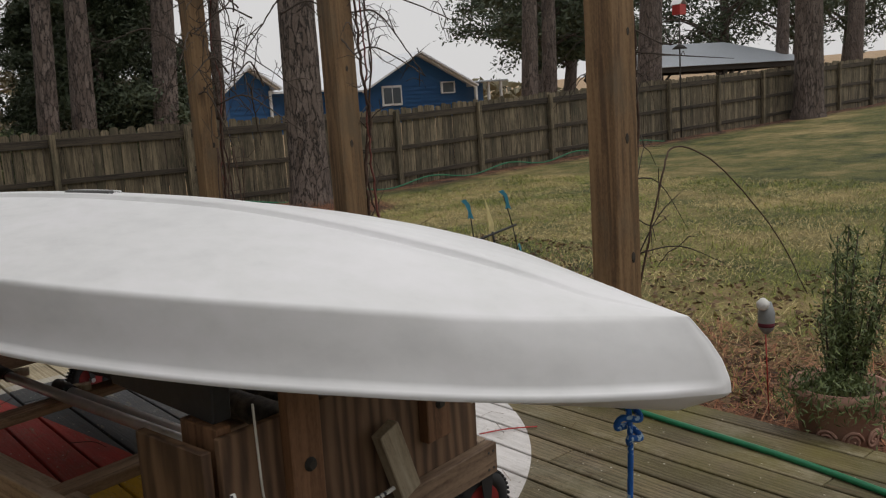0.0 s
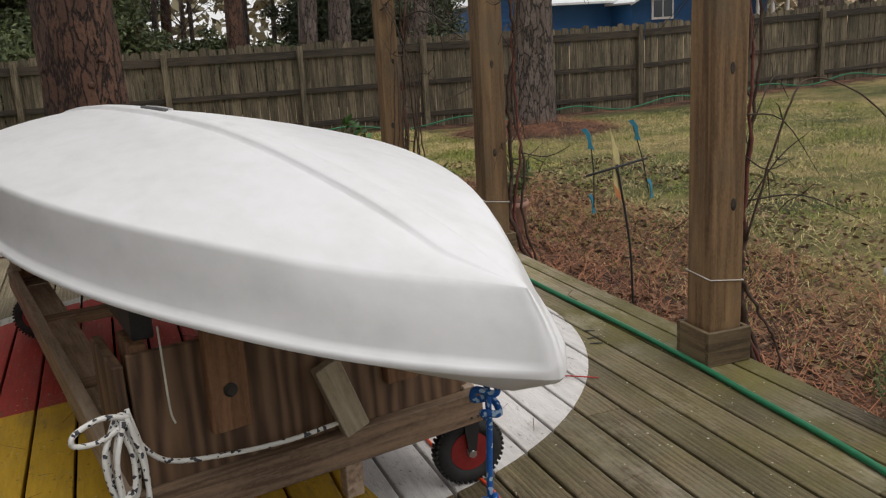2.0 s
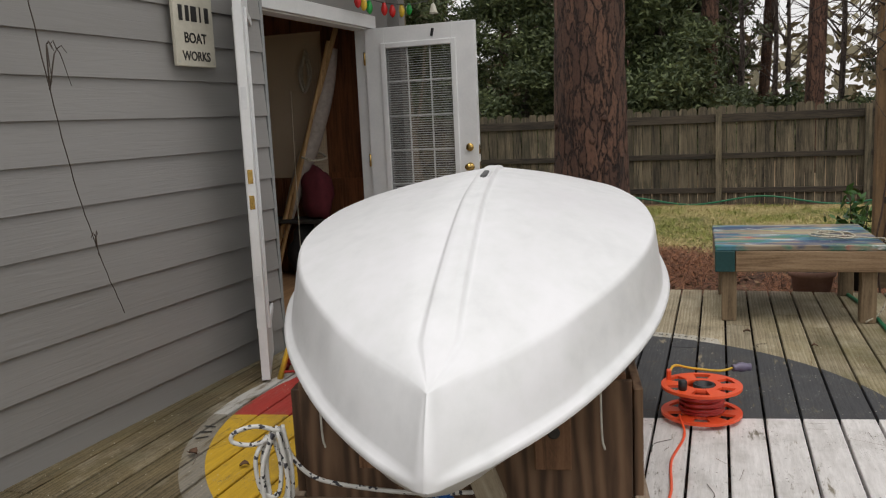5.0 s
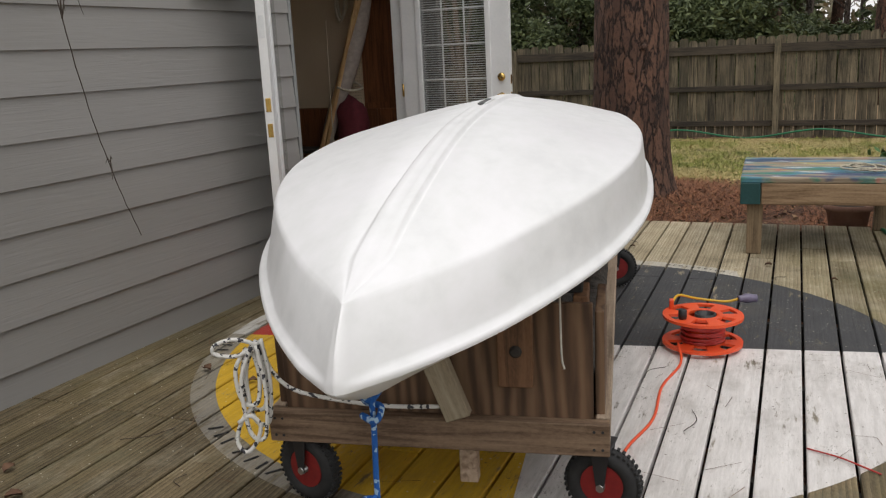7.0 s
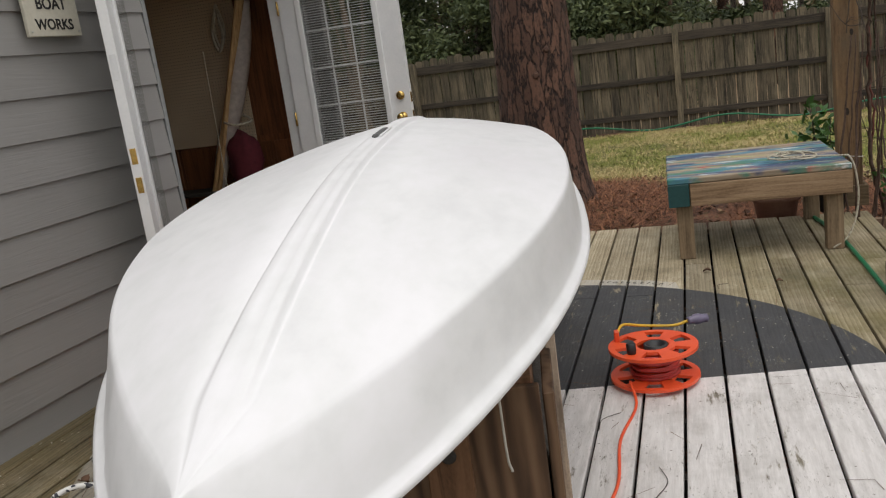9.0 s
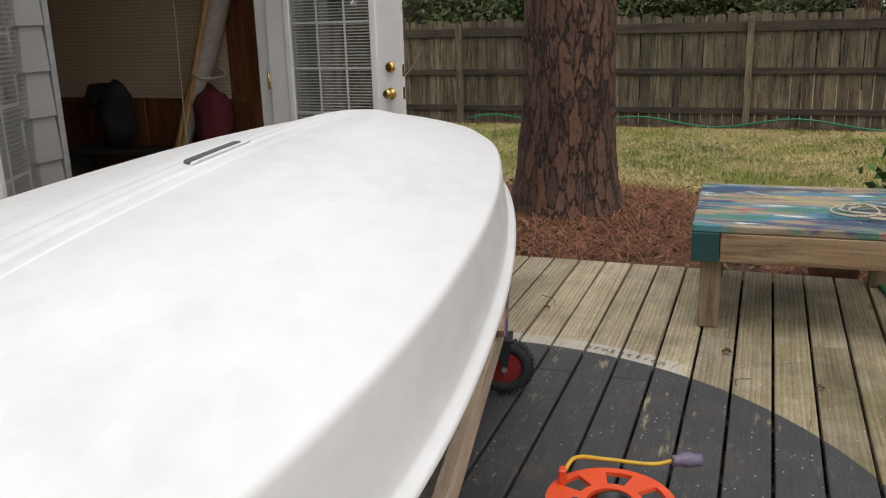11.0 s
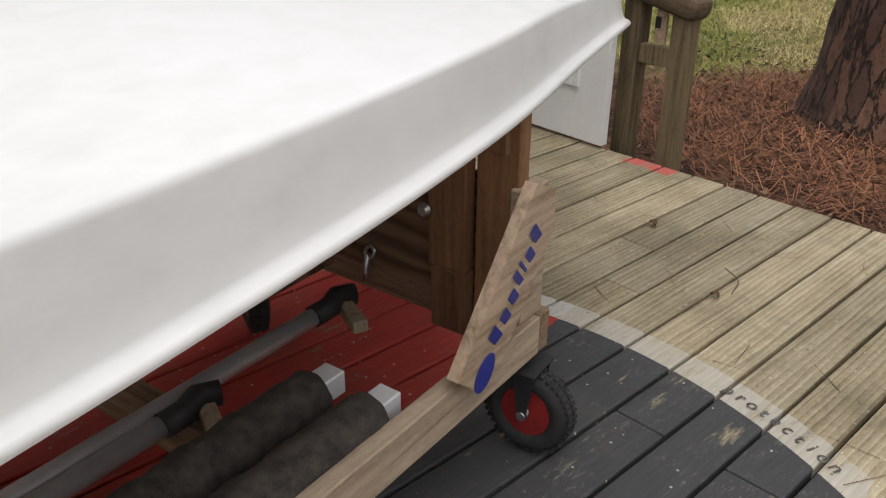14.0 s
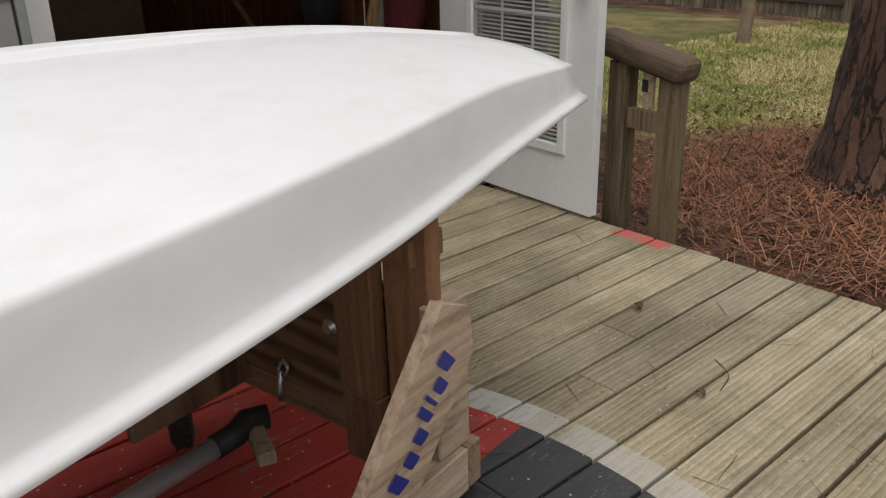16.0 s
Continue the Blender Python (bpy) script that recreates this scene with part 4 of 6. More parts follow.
def fork_plate():
    bm = bmesh.new()
    prof = [(-0.115, -0.026), (-0.115, 0.026), (-0.06, 0.019), (0.006, 0.010), (0.010, 0.0), (0.006, -0.010), (-0.06, -0.019)]
    a, b = [bm.verts.new((x, y, -0.002)) for x, y in prof], [bm.verts.new((x, y, 0.002)) for x, y in prof]
    bm.faces.new(a[::-1])
    bm.faces.new(b)
    for i in range(len(prof)):
        j = (i + 1) % len(prof)
        bm.faces.new((a[i], a[j], b[j], b[i]))
    return bm


def wheel(cart, x, y, z, turn):
    w = part("wheel", lathe(((0.032, -0.020), (0.032, 0.020)), 16), "steel", cart, pose(x, y, z, 0, 90, turn))
    tyre = []
    for i in range(13):
        a = math.pi * 2 * i / 12
        tyre.append((0.079 + 0.026 * math.cos(a), 0.030 * math.sin(a)))
    bm = lathe(tyre, 40, False)
    part("tyre", bm, "rubber", w, label="black knobbly tyre")
    bm = bmesh.new()
    for i in range(40):
        for s in (-1, 1):
            b2 = moved(box(0.008, 0.009, 0.016, 0.001), pose(0, 0, 0, 0, 0, 9 * i + 4.5 * (s > 0)) @ pose(0.104, 0, s * 0.012))
            me = mesh_of(b2, "lug")
            bm.from_mesh(me)
            bpy.data.meshes.remove(me)
    part("tread", bm, "rubber", w, kind="stuff")
    part("rim", lathe(((0.060, -0.022), (0.060, -0.016), (0.050, -0.012), (0.030, -0.014), (0.028, 0.014), (0.050, 0.012), (0.060, 0.016), (0.060, 0.022)), 28), "rim_red", w, label="red pressed-steel rim")
    part("axle_nut", lathe(((0.012, -0.045), (0.012, 0.045)), 6), "steel", w)
    part("fork", fork_plate(), "black", w, pose(0, 0, 0.040))
    part("fork", fork_plate(), "black", w, pose(0, 0, -0.040))
    part("fork_plate", box(0.006, 0.06, 0.10, 0.002), "black", w, pose(-0.115, 0, 0))


def build_cart():
    c = thing("boat_cart", CART, "home-made timber boat cart with plywood cradles on rubber wheels", "cart")
    hw, y0, y1 = 0.487, 1.452, 3.915
    part("front_rail", box(2 * hw, 0.038, 0.094, 0.003), "cart", c, pose(0, y0 + 0.019, 0.258), "weathered front rail")
    for x in (-0.468, -0.445, 0.445, 0.468):
        for z in (0.232, 0.284):
            part("nail_head", lathe(((0.0042, 0), (0.0042, 0.0012)), 8), "black", c, pose(x, y0 - 0.0003, z, 90, 0, 0))
    part("rear_rail", box(2 * hw, 0.038, 0.094, 0.003), "cart", c, pose(0, y1, 0.265))
    for s in (-1, 1):
        part("side_rail", box(0.038, y1 - y0 - 0.06, 0.094, 0.003), "cart_y", c, pose(s * (hw - 0.019), (y0 + y1) / 2 + 0.01, 0.262))
    part("side_plank", box(0.12, y1 - y0 - 0.1, 0.022, 0.003), "cart_y", c, pose(-hw + 0.10, (y0 + y1) / 2, 0.215))
    for y in (1.72, 2.45, 3.27):
        part("cross_board", box(2 * hw - 0.08, 0.09, 0.036, 0.003), "cart", c, pose(0, y, 0.213))
    # front cradle
    part("front_plywood", box(0.885, 0.018, 0.345, 0.002), "ply", c, pose(0, y0 + 0.047, 0.305 + 0.155), "dark weathered plywood panel")
    for x in (-0.231, 0.237):
        part("cradle_plank", box(0.095, 0.034, 0.345, 0.003), "stud", c, pose(x, y0 + 0.020, 0.575))
        part("bolt", lathe(((0.017, 0), (0.017, 0.004), (0.011, 0.005), (0.011, 0.012)), 12), "dark_wood", c, pose(x + 0.003, y0 + 0.003, 0.507, 90, 0, 0), "galvanised carriage bolt")
    for x in (-0.41, 0.41):
        part("cradle_upright", box(0.038, 0.14, 0.34, 0.003), "stud", c, pose(x, y0 + 0.13, 0.475))
        part("side_board", box(0.025, 0.26, 0.30, 0.003), "ply", c, pose(x + math.copysign(0.05, x), y0 + 0.19, 0.455))
        part("bunk", box(0.05, 0.42, 0.09, 0.004), "tape", c, pose(x * 0.95, y0 + 0.30, 0.70, 3, 0, 0), "padded hull support")
    part("loose_block", box(0.072, 0.036, 0.21, 0.003), "grey_wood", c, pose(0.045, y0 - 0.010, 0.415, 0, -20, 0), "silvered wooden block")
    part("foot_stub", box(0.052, 0.04, 0.13, 0.003), "new_pine", c, pose(0.09, y0 + 0.06, 0.155), "pale wooden stub")
    # rear cradle
    part("rear_plywood", box(0.70, 0.018, 0.30, 0.002), "ply_across", c, pose(0.0, 3.87, 0.46), "dark weathered plywood panel")
    for x in (-0.30, 0.30):
        part("rear_plank", box(0.095, 0.036, 0.36, 0.003), "stud", c, pose(x * 0.98, 3.835, 0.575))
        part("rear_foot", box(0.09, 0.036, 0.15, 0.003), "stud", c, pose(x, 3.833, 0.32))
        part("bolt", lathe(((0.017, 0), (0.017, 0.004), (0.011, 0.005), (0.011, 0.012)), 12), "steel", c, pose(x * 0.8, 3.815, 0.52, 90, 0, 0))
        part("rear_upright", box(0.10, 0.038, 0.48, 0.003), "stud", c, pose(math.copysign(0.40, x), 3.86, 0.52))
        part("rear_upright_edge", box(0.036, 0.09, 0.30, 0.003), "cart_y", c, pose(math.copysign(0.455, x), 3.875, 0.46))
        part("rear_side_board", box(0.02, 0.30, 0.26, 0.003), "ply", c, pose(math.copysign(0.31, x) - 0.30 * (x > 0) - 0.1 * (x > 0), 3.72, 0.40))
    part("rear_bunk", box(0.86, 0.09, 0.05, 0.004), "stud", c, pose(0, 3.87, 0.70))
    # rough stand-in for a small unidentified fitting, shaped like a shackle
    part("shackle", rod([(0.058, 3.846, 0.375), (0.075, 3.842, 0.362), (0.066, 3.838, 0.345), (0.048, 3.84, 0.352), (0.056, 3.842, 0.37)], 0.005, 8), "steel", c, label="small metal fitting hung on the plywood")
    part("shackle_pin", rod([(0.056, 3.838, 0.352), (0.050, 3.836, 0.30), (0.048, 3.836, 0.280)], 0.0075, 8, 1), "steel", c)
    # painted brace: name drawn as plain strokes
    brace = bmesh.new()
    prof = [(3.550, 0.345), (3.605, 0.300), (3.690, 0.300), (3.880, 0.530), (3.872, 0.615), (3.800, 0.650)]
    va, vb = [brace.verts.new((0.487, y, z)) for y, z in prof], [brace.verts.new((0.513, y, z)) for y, z in prof]
    brace.faces.new(va)
    brace.faces.new(vb[::-1])
    for i in range(6):
        brace.faces.new((va[(i + 1) % 6], va[i], vb[i], vb[(i + 1) % 6]))
    bmesh.ops.recalc_face_normals(brace, faces=brace.faces[:])
    br = part("brace_board", brace, "new_pine", c, label="pale brace with blue painted mark")
    d = Vector((0, 0.24, 0.29)).normalized()
    up = Vector((0, -d.z, d.y))
    base = Vector((0.5145, 3.665, 0.365))
    turn = Matrix((( 0, 0, 1, 0), (d.y, up.y, 0, 0), (d.z, up.z, 0, 0), (0, 0, 0, 1)))
    lean = Matrix(((1, 0.25, 0, 0), (0, 1.1, 0, 0), (0, 0, 1, 0), (0, 0, 0, 1)))
    x = 0.0
    for wdt, hgt in ((0.036, 0.052), (0.032, 0.036), (0.032, 0.036), (0.022, 0.052), (0.010, 0.050), (0.030, 0.036), (0.032, 0.052)):
        p = base + d * (x + wdt / 2) + up * (hgt / 2 - 0.02)
        part("painted_stroke", box(wdt * 0.8, hgt, 0.0014, 0.0005), "blue_ink", br, Matrix.Translation(p) @ turn @ lean)
        x += wdt + 0.008
    blob = lathe(((0.033, 0), (0.033, 0.0014)), 20)
    part("painted_mark", moved(blob, Matrix.Diagonal((1.25, 0.85, 1, 1))), "blue_ink", br, Matrix.Translation((0.5145, 3.636, 0.320)) @ turn)
    for x in (-1, 1):
        wheel(c, x * (hw - 0.02) - (0.0 if x > 0 else -0.07), y0 + 0.06, 0.106, 78 if x > 0 else 68)
        wheel(c, (hw - 0.008) if x > 0 else -0.40, 3.885 if x > 0 else 3.87, 0.074, 93 if x > 0 else 60)
    return c


build_cart()



# ---- things on the cart ----
def on_cart(x, y, z, rx=0, ry=0, rz=0):
    return CART @ pose(x, y, z, rx, ry, rz)


def padded_roller(x, y1):
    r = thing("padded_roller", on_cart(x, y1, 0.298), "black carpet-wrapped boat roller with square metal ends", "roller", "rollers on the cart")
    n, seg = 150, 30
    bm = bmesh.new()
    rings = []
    for i in range(n + 1):
        yy, ring = -0.015 - 1.80 * i / n, []
        for k in range(seg):
            a = 2 * math.pi * k / seg
            lap = (yy * 9.0 + a / 6.2832 + 0.25 * math.sin(a + yy * 3)) % 1.0
            crease = noise.noise((math.cos(a) * 2.2, yy * 16 + x * 40, math.sin(a) * 2.2))
            rr = 0.0480 + 0.0035 * lap + 0.0042 * crease - (0.004 if i in (0, n) else 0)
            ring.append(bm.verts.new((rr * math.cos(a), yy, rr * math.sin(a))))
        rings.append(ring)
    for ra, rb in zip(rings, rings[1:]):
        for k in range(seg):
            bm.faces.new((ra[k], ra[(k + 1) % seg], rb[(k + 1) % seg], rb[k])).smooth = True
    bm.faces.new(rings[0][::-1])
    bm.faces.new(rings[-1])
    bmesh.ops.recalc_face_normals(bm, faces=bm.faces[:])
    part("wrap", bm, "carpet", r)
    part("core_tube", box(0.05, 1.98, 0.05, 0.003), "alu", r, pose(0, -0.945, 0), "bare square metal tube")


padded_roller(0.402, 3.450)
padded_roller(0.275, 3.440)


def spar(x, y1, length, z):
    s = thing("aluminium_spar", on_cart(x, y1, z), "grey aluminium mast tube with taped wooden end", "spar", "spars on the cart")
    part("tube", lathe(((0.021, 0), (0.021, length)), 20), "spar", s, pose(0, 0, 0, 90, 0, 0))
    part("tape_wrap", rod([(0, -0.03, 0), (0.005, 0.02, 0.004), (-0.012, 0.06, 0.006), (0.01, 0.10, 0.004)], [0.026] * 4, 12, 1), "tape", s)
    part("cross_stick", box(0.035, 0.13, 0.03, 0.003), "grey_wood", s, pose(0.045, 0.045, -0.012, 0, 0, 62))


spar(0.035, 3.70, 2.16, 0.254)
spar(0.080, 3.255, 1.71, 0.254)


def lathe_at(p, prof, name, material, label, category, seg=16):
    t = thing(name, Matrix.Translation(p), label, category)
    part("body", lathe(prof, seg), material, t)
    return t


# ---- ropes ----
def rope_thing(name, pts, radius, material, label, seg=8, n=8, category="rope"):
    p0 = Vector(pts[0])
    t = thing(name, Matrix.Translation(p0), label, category)
    part("line", rod([Vector(p) - p0 for p in pts], radius, seg, n), material, t)
    return t


def cw(x, y, z):
    return tuple(CART @ Vector((x, y, z)))


white_line = thing("dock_line", I4, "white flecked dock line looped on the cart corner", "rope")
part("tail", rod([cw(0.055, 1.446, 0.345), cw(-0.12, 1.44, 0.342), cw(-0.30, 1.435, 0.362), cw(-0.40, 1.43, 0.39), cw(-0.45, 1.42, 0.45), cw(-0.47, 1.42, 0.52)], 0.0062, 8), "rope_white", white_line)
for k, (dx, dz, r1) in enumerate(((0.02, 0.0, 0.12), (0.035, 0.01, 0.15), (0.01, -0.01, 0.10), (0.03, 0.0, 0.165))):
    bx, by, bz = -0.515 + dx, 1.42 - 0.012 * k, 0.53 + dz
    part("loop", rod([cw(bx, by, bz), cw(bx - 0.03, by - 0.02, bz - r1 * 0.6), cw(bx - 0.02, by - 0.02, bz - r1 * 1.5), cw(bx + 0.02, by - 0.01, bz - r1 * 1.6), cw(bx + 0.03, by, bz - r1 * 0.8), cw(bx + 0.01, by + 0.01, bz)], 0.0062, 8), "rope_white", white_line)
part("loop", rod([cw(-0.47, 1.40, 0.53), cw(-0.53, 1.38, 0.55), cw(-0.585, 1.37, 0.535), cw(-0.59, 1.37, 0.51), cw(-0.54, 1.38, 0.50), cw(-0.48, 1.39, 0.52)], 0.0062, 8), "rope_white", white_line)
part("loop", rod([cw(-0.49, 1.39, 0.36), cw(-0.53, 1.37, 0.31), cw(-0.545, 1.36, 0.25), cw(-0.52, 1.36, 0.22), cw(-0.49, 1.365, 0.25), cw(-0.475, 1.37, 0.30), cw(-0.50, 1.365, 0.33), cw(-0.535, 1.36, 0.31)], 0.0062, 8), "rope_white", white_line)

BOW = BOAT_POSE
bx, by = (BOW @ Vector((0, 0.21, 0))).xy
blue = thing("bow_line", Matrix.Translation((bx, by, 0)), "blue braided rope tied to the bow handle", "rope")
part("knot", rod([(0.0, 0, 0.70), (0.022, 0.01, 0.68), (0.012, -0.02, 0.655), (-0.02, 0, 0.66), (-0.018, 0.015, 0.635), (0.016, 0.012, 0.63), (0.018, -0.015, 0.612), (-0.012, -0.012, 0.618), (0.002, 0.002, 0.60)], 0.0068, 8), "rope_blue", blue)
part("hanging_line", rod([(0.0, 0.0, 0.69), (0.004, 0, 0.6), (0.0, 0.002, 0.45), (0.006, 0.0, 0.3), (0.002, 0, 0.15), (0.0, 0, 0.03)], 0.0062, 8), "rope_blue", blue)
for k, (ox, w, top, low) in enumerate(((-0.030, 0.026, 0.43, 0.28), (-0.018, 0.030, 0.42, 0.25), (-0.040, 0.022, 0.41, 0.30))):
    part("coil", rod([(ox + w * math.cos(q) + 0.01 * k, -0.018 - 0.012 * k + 0.008 * math.sin(2 * q), (top + low) / 2 + (top - low) / 2 * math.sin(q)) for q in [0.5 * j for j in range(14)]], 0.0066, 8, 4), "rope_blue", blue)
part("wrap_turn", rod([(0.012 * math.cos(q) - 0.008, 0.014 * math.sin(q) - 0.012, 0.41 + 0.003 * q) for q in [0.6 * j for j in range(22)]], 0.0062, 8, 3), "rope_blue", blue)
for x in (-0.375, 0.36):
    rope_thing("hanging_string", [cw(x, 1.452, 0.70), cw(x + 0.001, 1.45, 0.62), cw(x + 0.003, 1.448, 0.50), cw(x + 0.010, 1.446, 0.465)], 0.0028, "string", "thin white string hanging against the plywood", 6, 6)

# ---- cord reel ----
def cord_reel(x, y):
    r = thing("cord_reel", pose(x, y, 0.0, 0, 0, 10), "bright orange plastic extension cord reel lying flat", "cord reel")
    for z, dx in ((0.018, 0.0), (0.135, 0.0)):
        bm = bmesh.new()
        seg, holes = 48, 6
        outer = [(0.168, 0.0), (0.170, 0.007), (0.165, 0.013)]
        vs = {}
        radii = (0.060, 0.085, 0.145, 0.168)
        for zz in (0, 1):
            for j, rad in enumerate(radii):
                for i in range(seg):
                    a = 2 * math.pi * i / seg
                    vs[zz, j, i] = bm.verts.new((rad * math.cos(a), rad * math.sin(a), z + 0.012 * zz))
        def open_(j, i):
            return j == 1 and (i % 8) in (1, 2, 3, 4)
        for j in range(3):
            for i in range(seg):
                k = (i + 1) % seg
                if open_(j, i):
                    continue
                bm.faces.new((vs[1, j, i], vs[1, j + 1, i], vs[1, j + 1, k], vs[1, j, k]))
                bm.faces.new((vs[0, j, k], vs[0, j + 1, k], vs[0, j + 1, i], vs[0, j, i]))
                for jj, ii in ((j - 1, i), (j + 1, i)):
                    if jj < 0 or jj > 2 or open_(jj, ii):
                        e = j if jj < j else j + 1
                        bm.faces.new((vs[0, e, i], vs[0, e, k], vs[1, e, k], vs[1, e, i]))
                for ii, e in (((i - 1) % seg, i), (k, k)):
                    if open_(j, ii):
                        bm.faces.new((vs[0, j, e], vs[0, j + 1, e], vs[1, j + 1, e], vs[1, j, e]))
        bmesh.ops.recalc_face_normals(bm, faces=bm.faces[:])
        part("flange", bm, "orange", r)
    part("drum", lathe(((0.072, 0.03), (0.072, 0.135)), 28, False), "orange", r)
    part("hub", lathe(((0.045, 0.10), (0.045, 0.150), (0.036, 0.150), (0.036, 0.11)), 24), "black", r, pose(0.01, 0, 0))
    bm = bmesh.new()
    pts = []
    for i in range(240):
        a, layer = i * 0.42, i / 240
        pts.append((0.088 * math.cos(a) + 0.004 * math.sin(i), 0.088 * math.sin(a), 0.036 + 0.088 * (0.5 - 0.5 * math.cos(layer * 9))))
    part("wound_cord", sweep(bm, pts, 0.0055, 6), "red", r, label="red extension cord wound on the drum")
    part("crank_knob", lathe(((0.016, 0.147), (0.018, 0.16), (0.018, 0.185), (0.012, 0.19)), 14), "black", r, pose(-0.085, -0.08, 0))
    part("handle_fin", box(0.02, 0.03, 0.05, 0.004), "orange", r, pose(-0.13, 0.07, 0.165))
    part("tail_cord", rod([(-0.13, 0.07, 0.17), (-0.10, 0.13, 0.19), (-0.02, 0.19, 0.16), (0.10, 0.22, 0.14), (0.16, 0.23, 0.15)], 0.006, 6), "yellow", r)
    part("plug", rod([(0.16, 0.23, 0.15), (0.20, 0.24, 0.152), (0.24, 0.25, 0.15)], [0.016, 0.022, 0.018], 10, 4), "clear_plug", r, label="translucent grey three-way plug")


cord_reel(1.04, 3.27)
rope_thing("orange_cord", [(0.96, 3.14, 0.05), (0.99, 3.02, 0.006), (0.965, 2.75, 0.006), (0.99, 2.45, 0.006), (0.955, 2.2, 0.006), (0.96, 1.95, 0.006), (1.02, 1.72, 0.006), (1.0, 1.45, 0.006), (0.93, 1.38, 0.006)], 0.0055, "orange", "orange extension cord lying on the deck", 7)
rope_thing("garden_hose", [(1.80, 6.02, 0.012), (1.88, 5.6, 0.012), (1.94, 5.1, 0.012), (2.0, 4.15, 0.012), (2.035, 3.32, 0.012), (2.075, 2.75, 0.012), (2.09, 2.3, 0.012), (2.085, 1.87, 0.012), (2.08, 1.4, 0.012), (2.04, 1.0, 0.012), (1.95, 0.2, 0.012), (1.9, -0.8, 0.012)], 0.0115, "hose", "green garden hose along the deck edge", 10, 8, "hose")
rope_thing("garden_hose", [(-3.5, 13.86, -0.17)] + [(-3.0 + 1.07 * k, 13.82, fence_base(-3 + 1.07 * k) + (0.17 if k % 2 == 0 else 0.04)) for k in range(20)], 0.014, "hose", "green garden hose hung along the fence foot", 8, 6, "hose")


# ---- bench ----
def build_bench():
    b = thing("bench", pose(1.009, 4.995, 0, 0, 0, 4.0), "low wooden bench with paint-splashed slatted top", "bench")
    w, d, h = 0.955, 0.955, 0.480
    for k in range(6):
        part("slat", box(w, 0.146, 0.036, 0.006), "bench_top", b, pose(w / 2, 0.078 + k * 0.160, h - 0.018), "board stained with blue, green and red paint")
    part("front_apron", box(w - 0.12, 0.036, 0.125, 0.003), "bench", b, pose(w / 2 + 0.06, 0.02, h - 0.10))
    part("front_apron_end", box(0.115, 0.040, 0.128, 0.003), "apron_teal", b, pose(0.058, 0.02, h - 0.10), "end of the apron painted dark teal")
    part("back_apron", box(w - 0.004, 0.036, 0.125, 0.003), "bench", b, pose(w / 2, d - 0.02, h - 0.10))
    for x in (0.02, w - 0.02):
        part("side_apron", box(0.036, d - 0.08, 0.125, 0.003), "bench", b, pose(x, d / 2, h - 0.10))
    for x in (0.085, w - 0.085):
        for y in (0.09, d - 0.09):
            part("leg", box(0.088, 0.088, h - 0.04, 0.004), "bench_leg", b, pose(x, y, (h - 0.04) / 2))


MAT["apron_teal"] = mottled("teal_paint", (0.008, 0.05, 0.05), (0.02, 0.09, 0.09), 6.0, 0.6)
build_bench()
coil = thing("rope_coil", pose(1.70, 5.35, 0.485), "loosely coiled cream rope on the bench top", "rope")
part("coil", rod([(0.10 * math.cos(a * 1.3) * (1 + 0.25 * math.sin(a)) + 0.05 * math.sin(0.5 * a), 0.13 * math.sin(a * 1.3), 0.006 + 0.0015 * a) for a in [0.5 * i for i in range(26)]] + [(0.20, -0.1, 0.01), (0.27, -0.16, 0.0), (0.30, -0.17, -0.15), (0.29, -0.18, -0.3), (0.24, -0.22, -0.42), (0.16, -0.26, -0.474)], 0.0055, 6, 6), "cream_rope", coil)


# ---- jack stand ----
def jack_stand(x, y, z, turn):
    j = thing("jack_stand", pose(x, y, z, 0, 0, turn), "red steel car jack stand with one yellow leg", "jack stand", "jack stands")
    for k in range(4):
        a = math.radians(45 + 90 * k)
        top, foot = Vector((0.025 * math.cos(a), 0.025 * math.sin(a), 0.22)), Vector((0.12 * math.cos(a), 0.12 * math.sin(a), 0.0))
        bm = bmesh.new()
        sweep(bm, [foot, top], [0.016, 0.013], 4)
        part("leg", bm, "yellow" if k == 2 else "red", j)
    for k in range(4):
        a, b = math.radians(45 + 90 * k), math.radians(135 + 90 * k)
        part("brace", sweep(bmesh.new(), [(0.10 * math.cos(a), 0.10 * math.sin(a), 0.035), (0.10 * math.cos(b), 0.10 * math.sin(b), 0.035)], 0.007, 4), "red", j)
    part("collar", lathe(((0.045, 0.20), (0.035, 0.235), (0.022, 0.245)), 8), "red", j)
    part("ratchet_bar", box(0.024, 0.02, 0.16, 0.003), "red", j, pose(0, 0, 0.26))
    part("saddle", box(0.07, 0.03, 0.02, 0.004), "red", j, pose(0, 0, 0.345))


jack_stand(-1.05, 3.47, 0.0, 20)
jack_stand(-2.25, 5.75, 0.0, 50)


# ---- plants and pots ----
gen = np.random.default_rng(3)


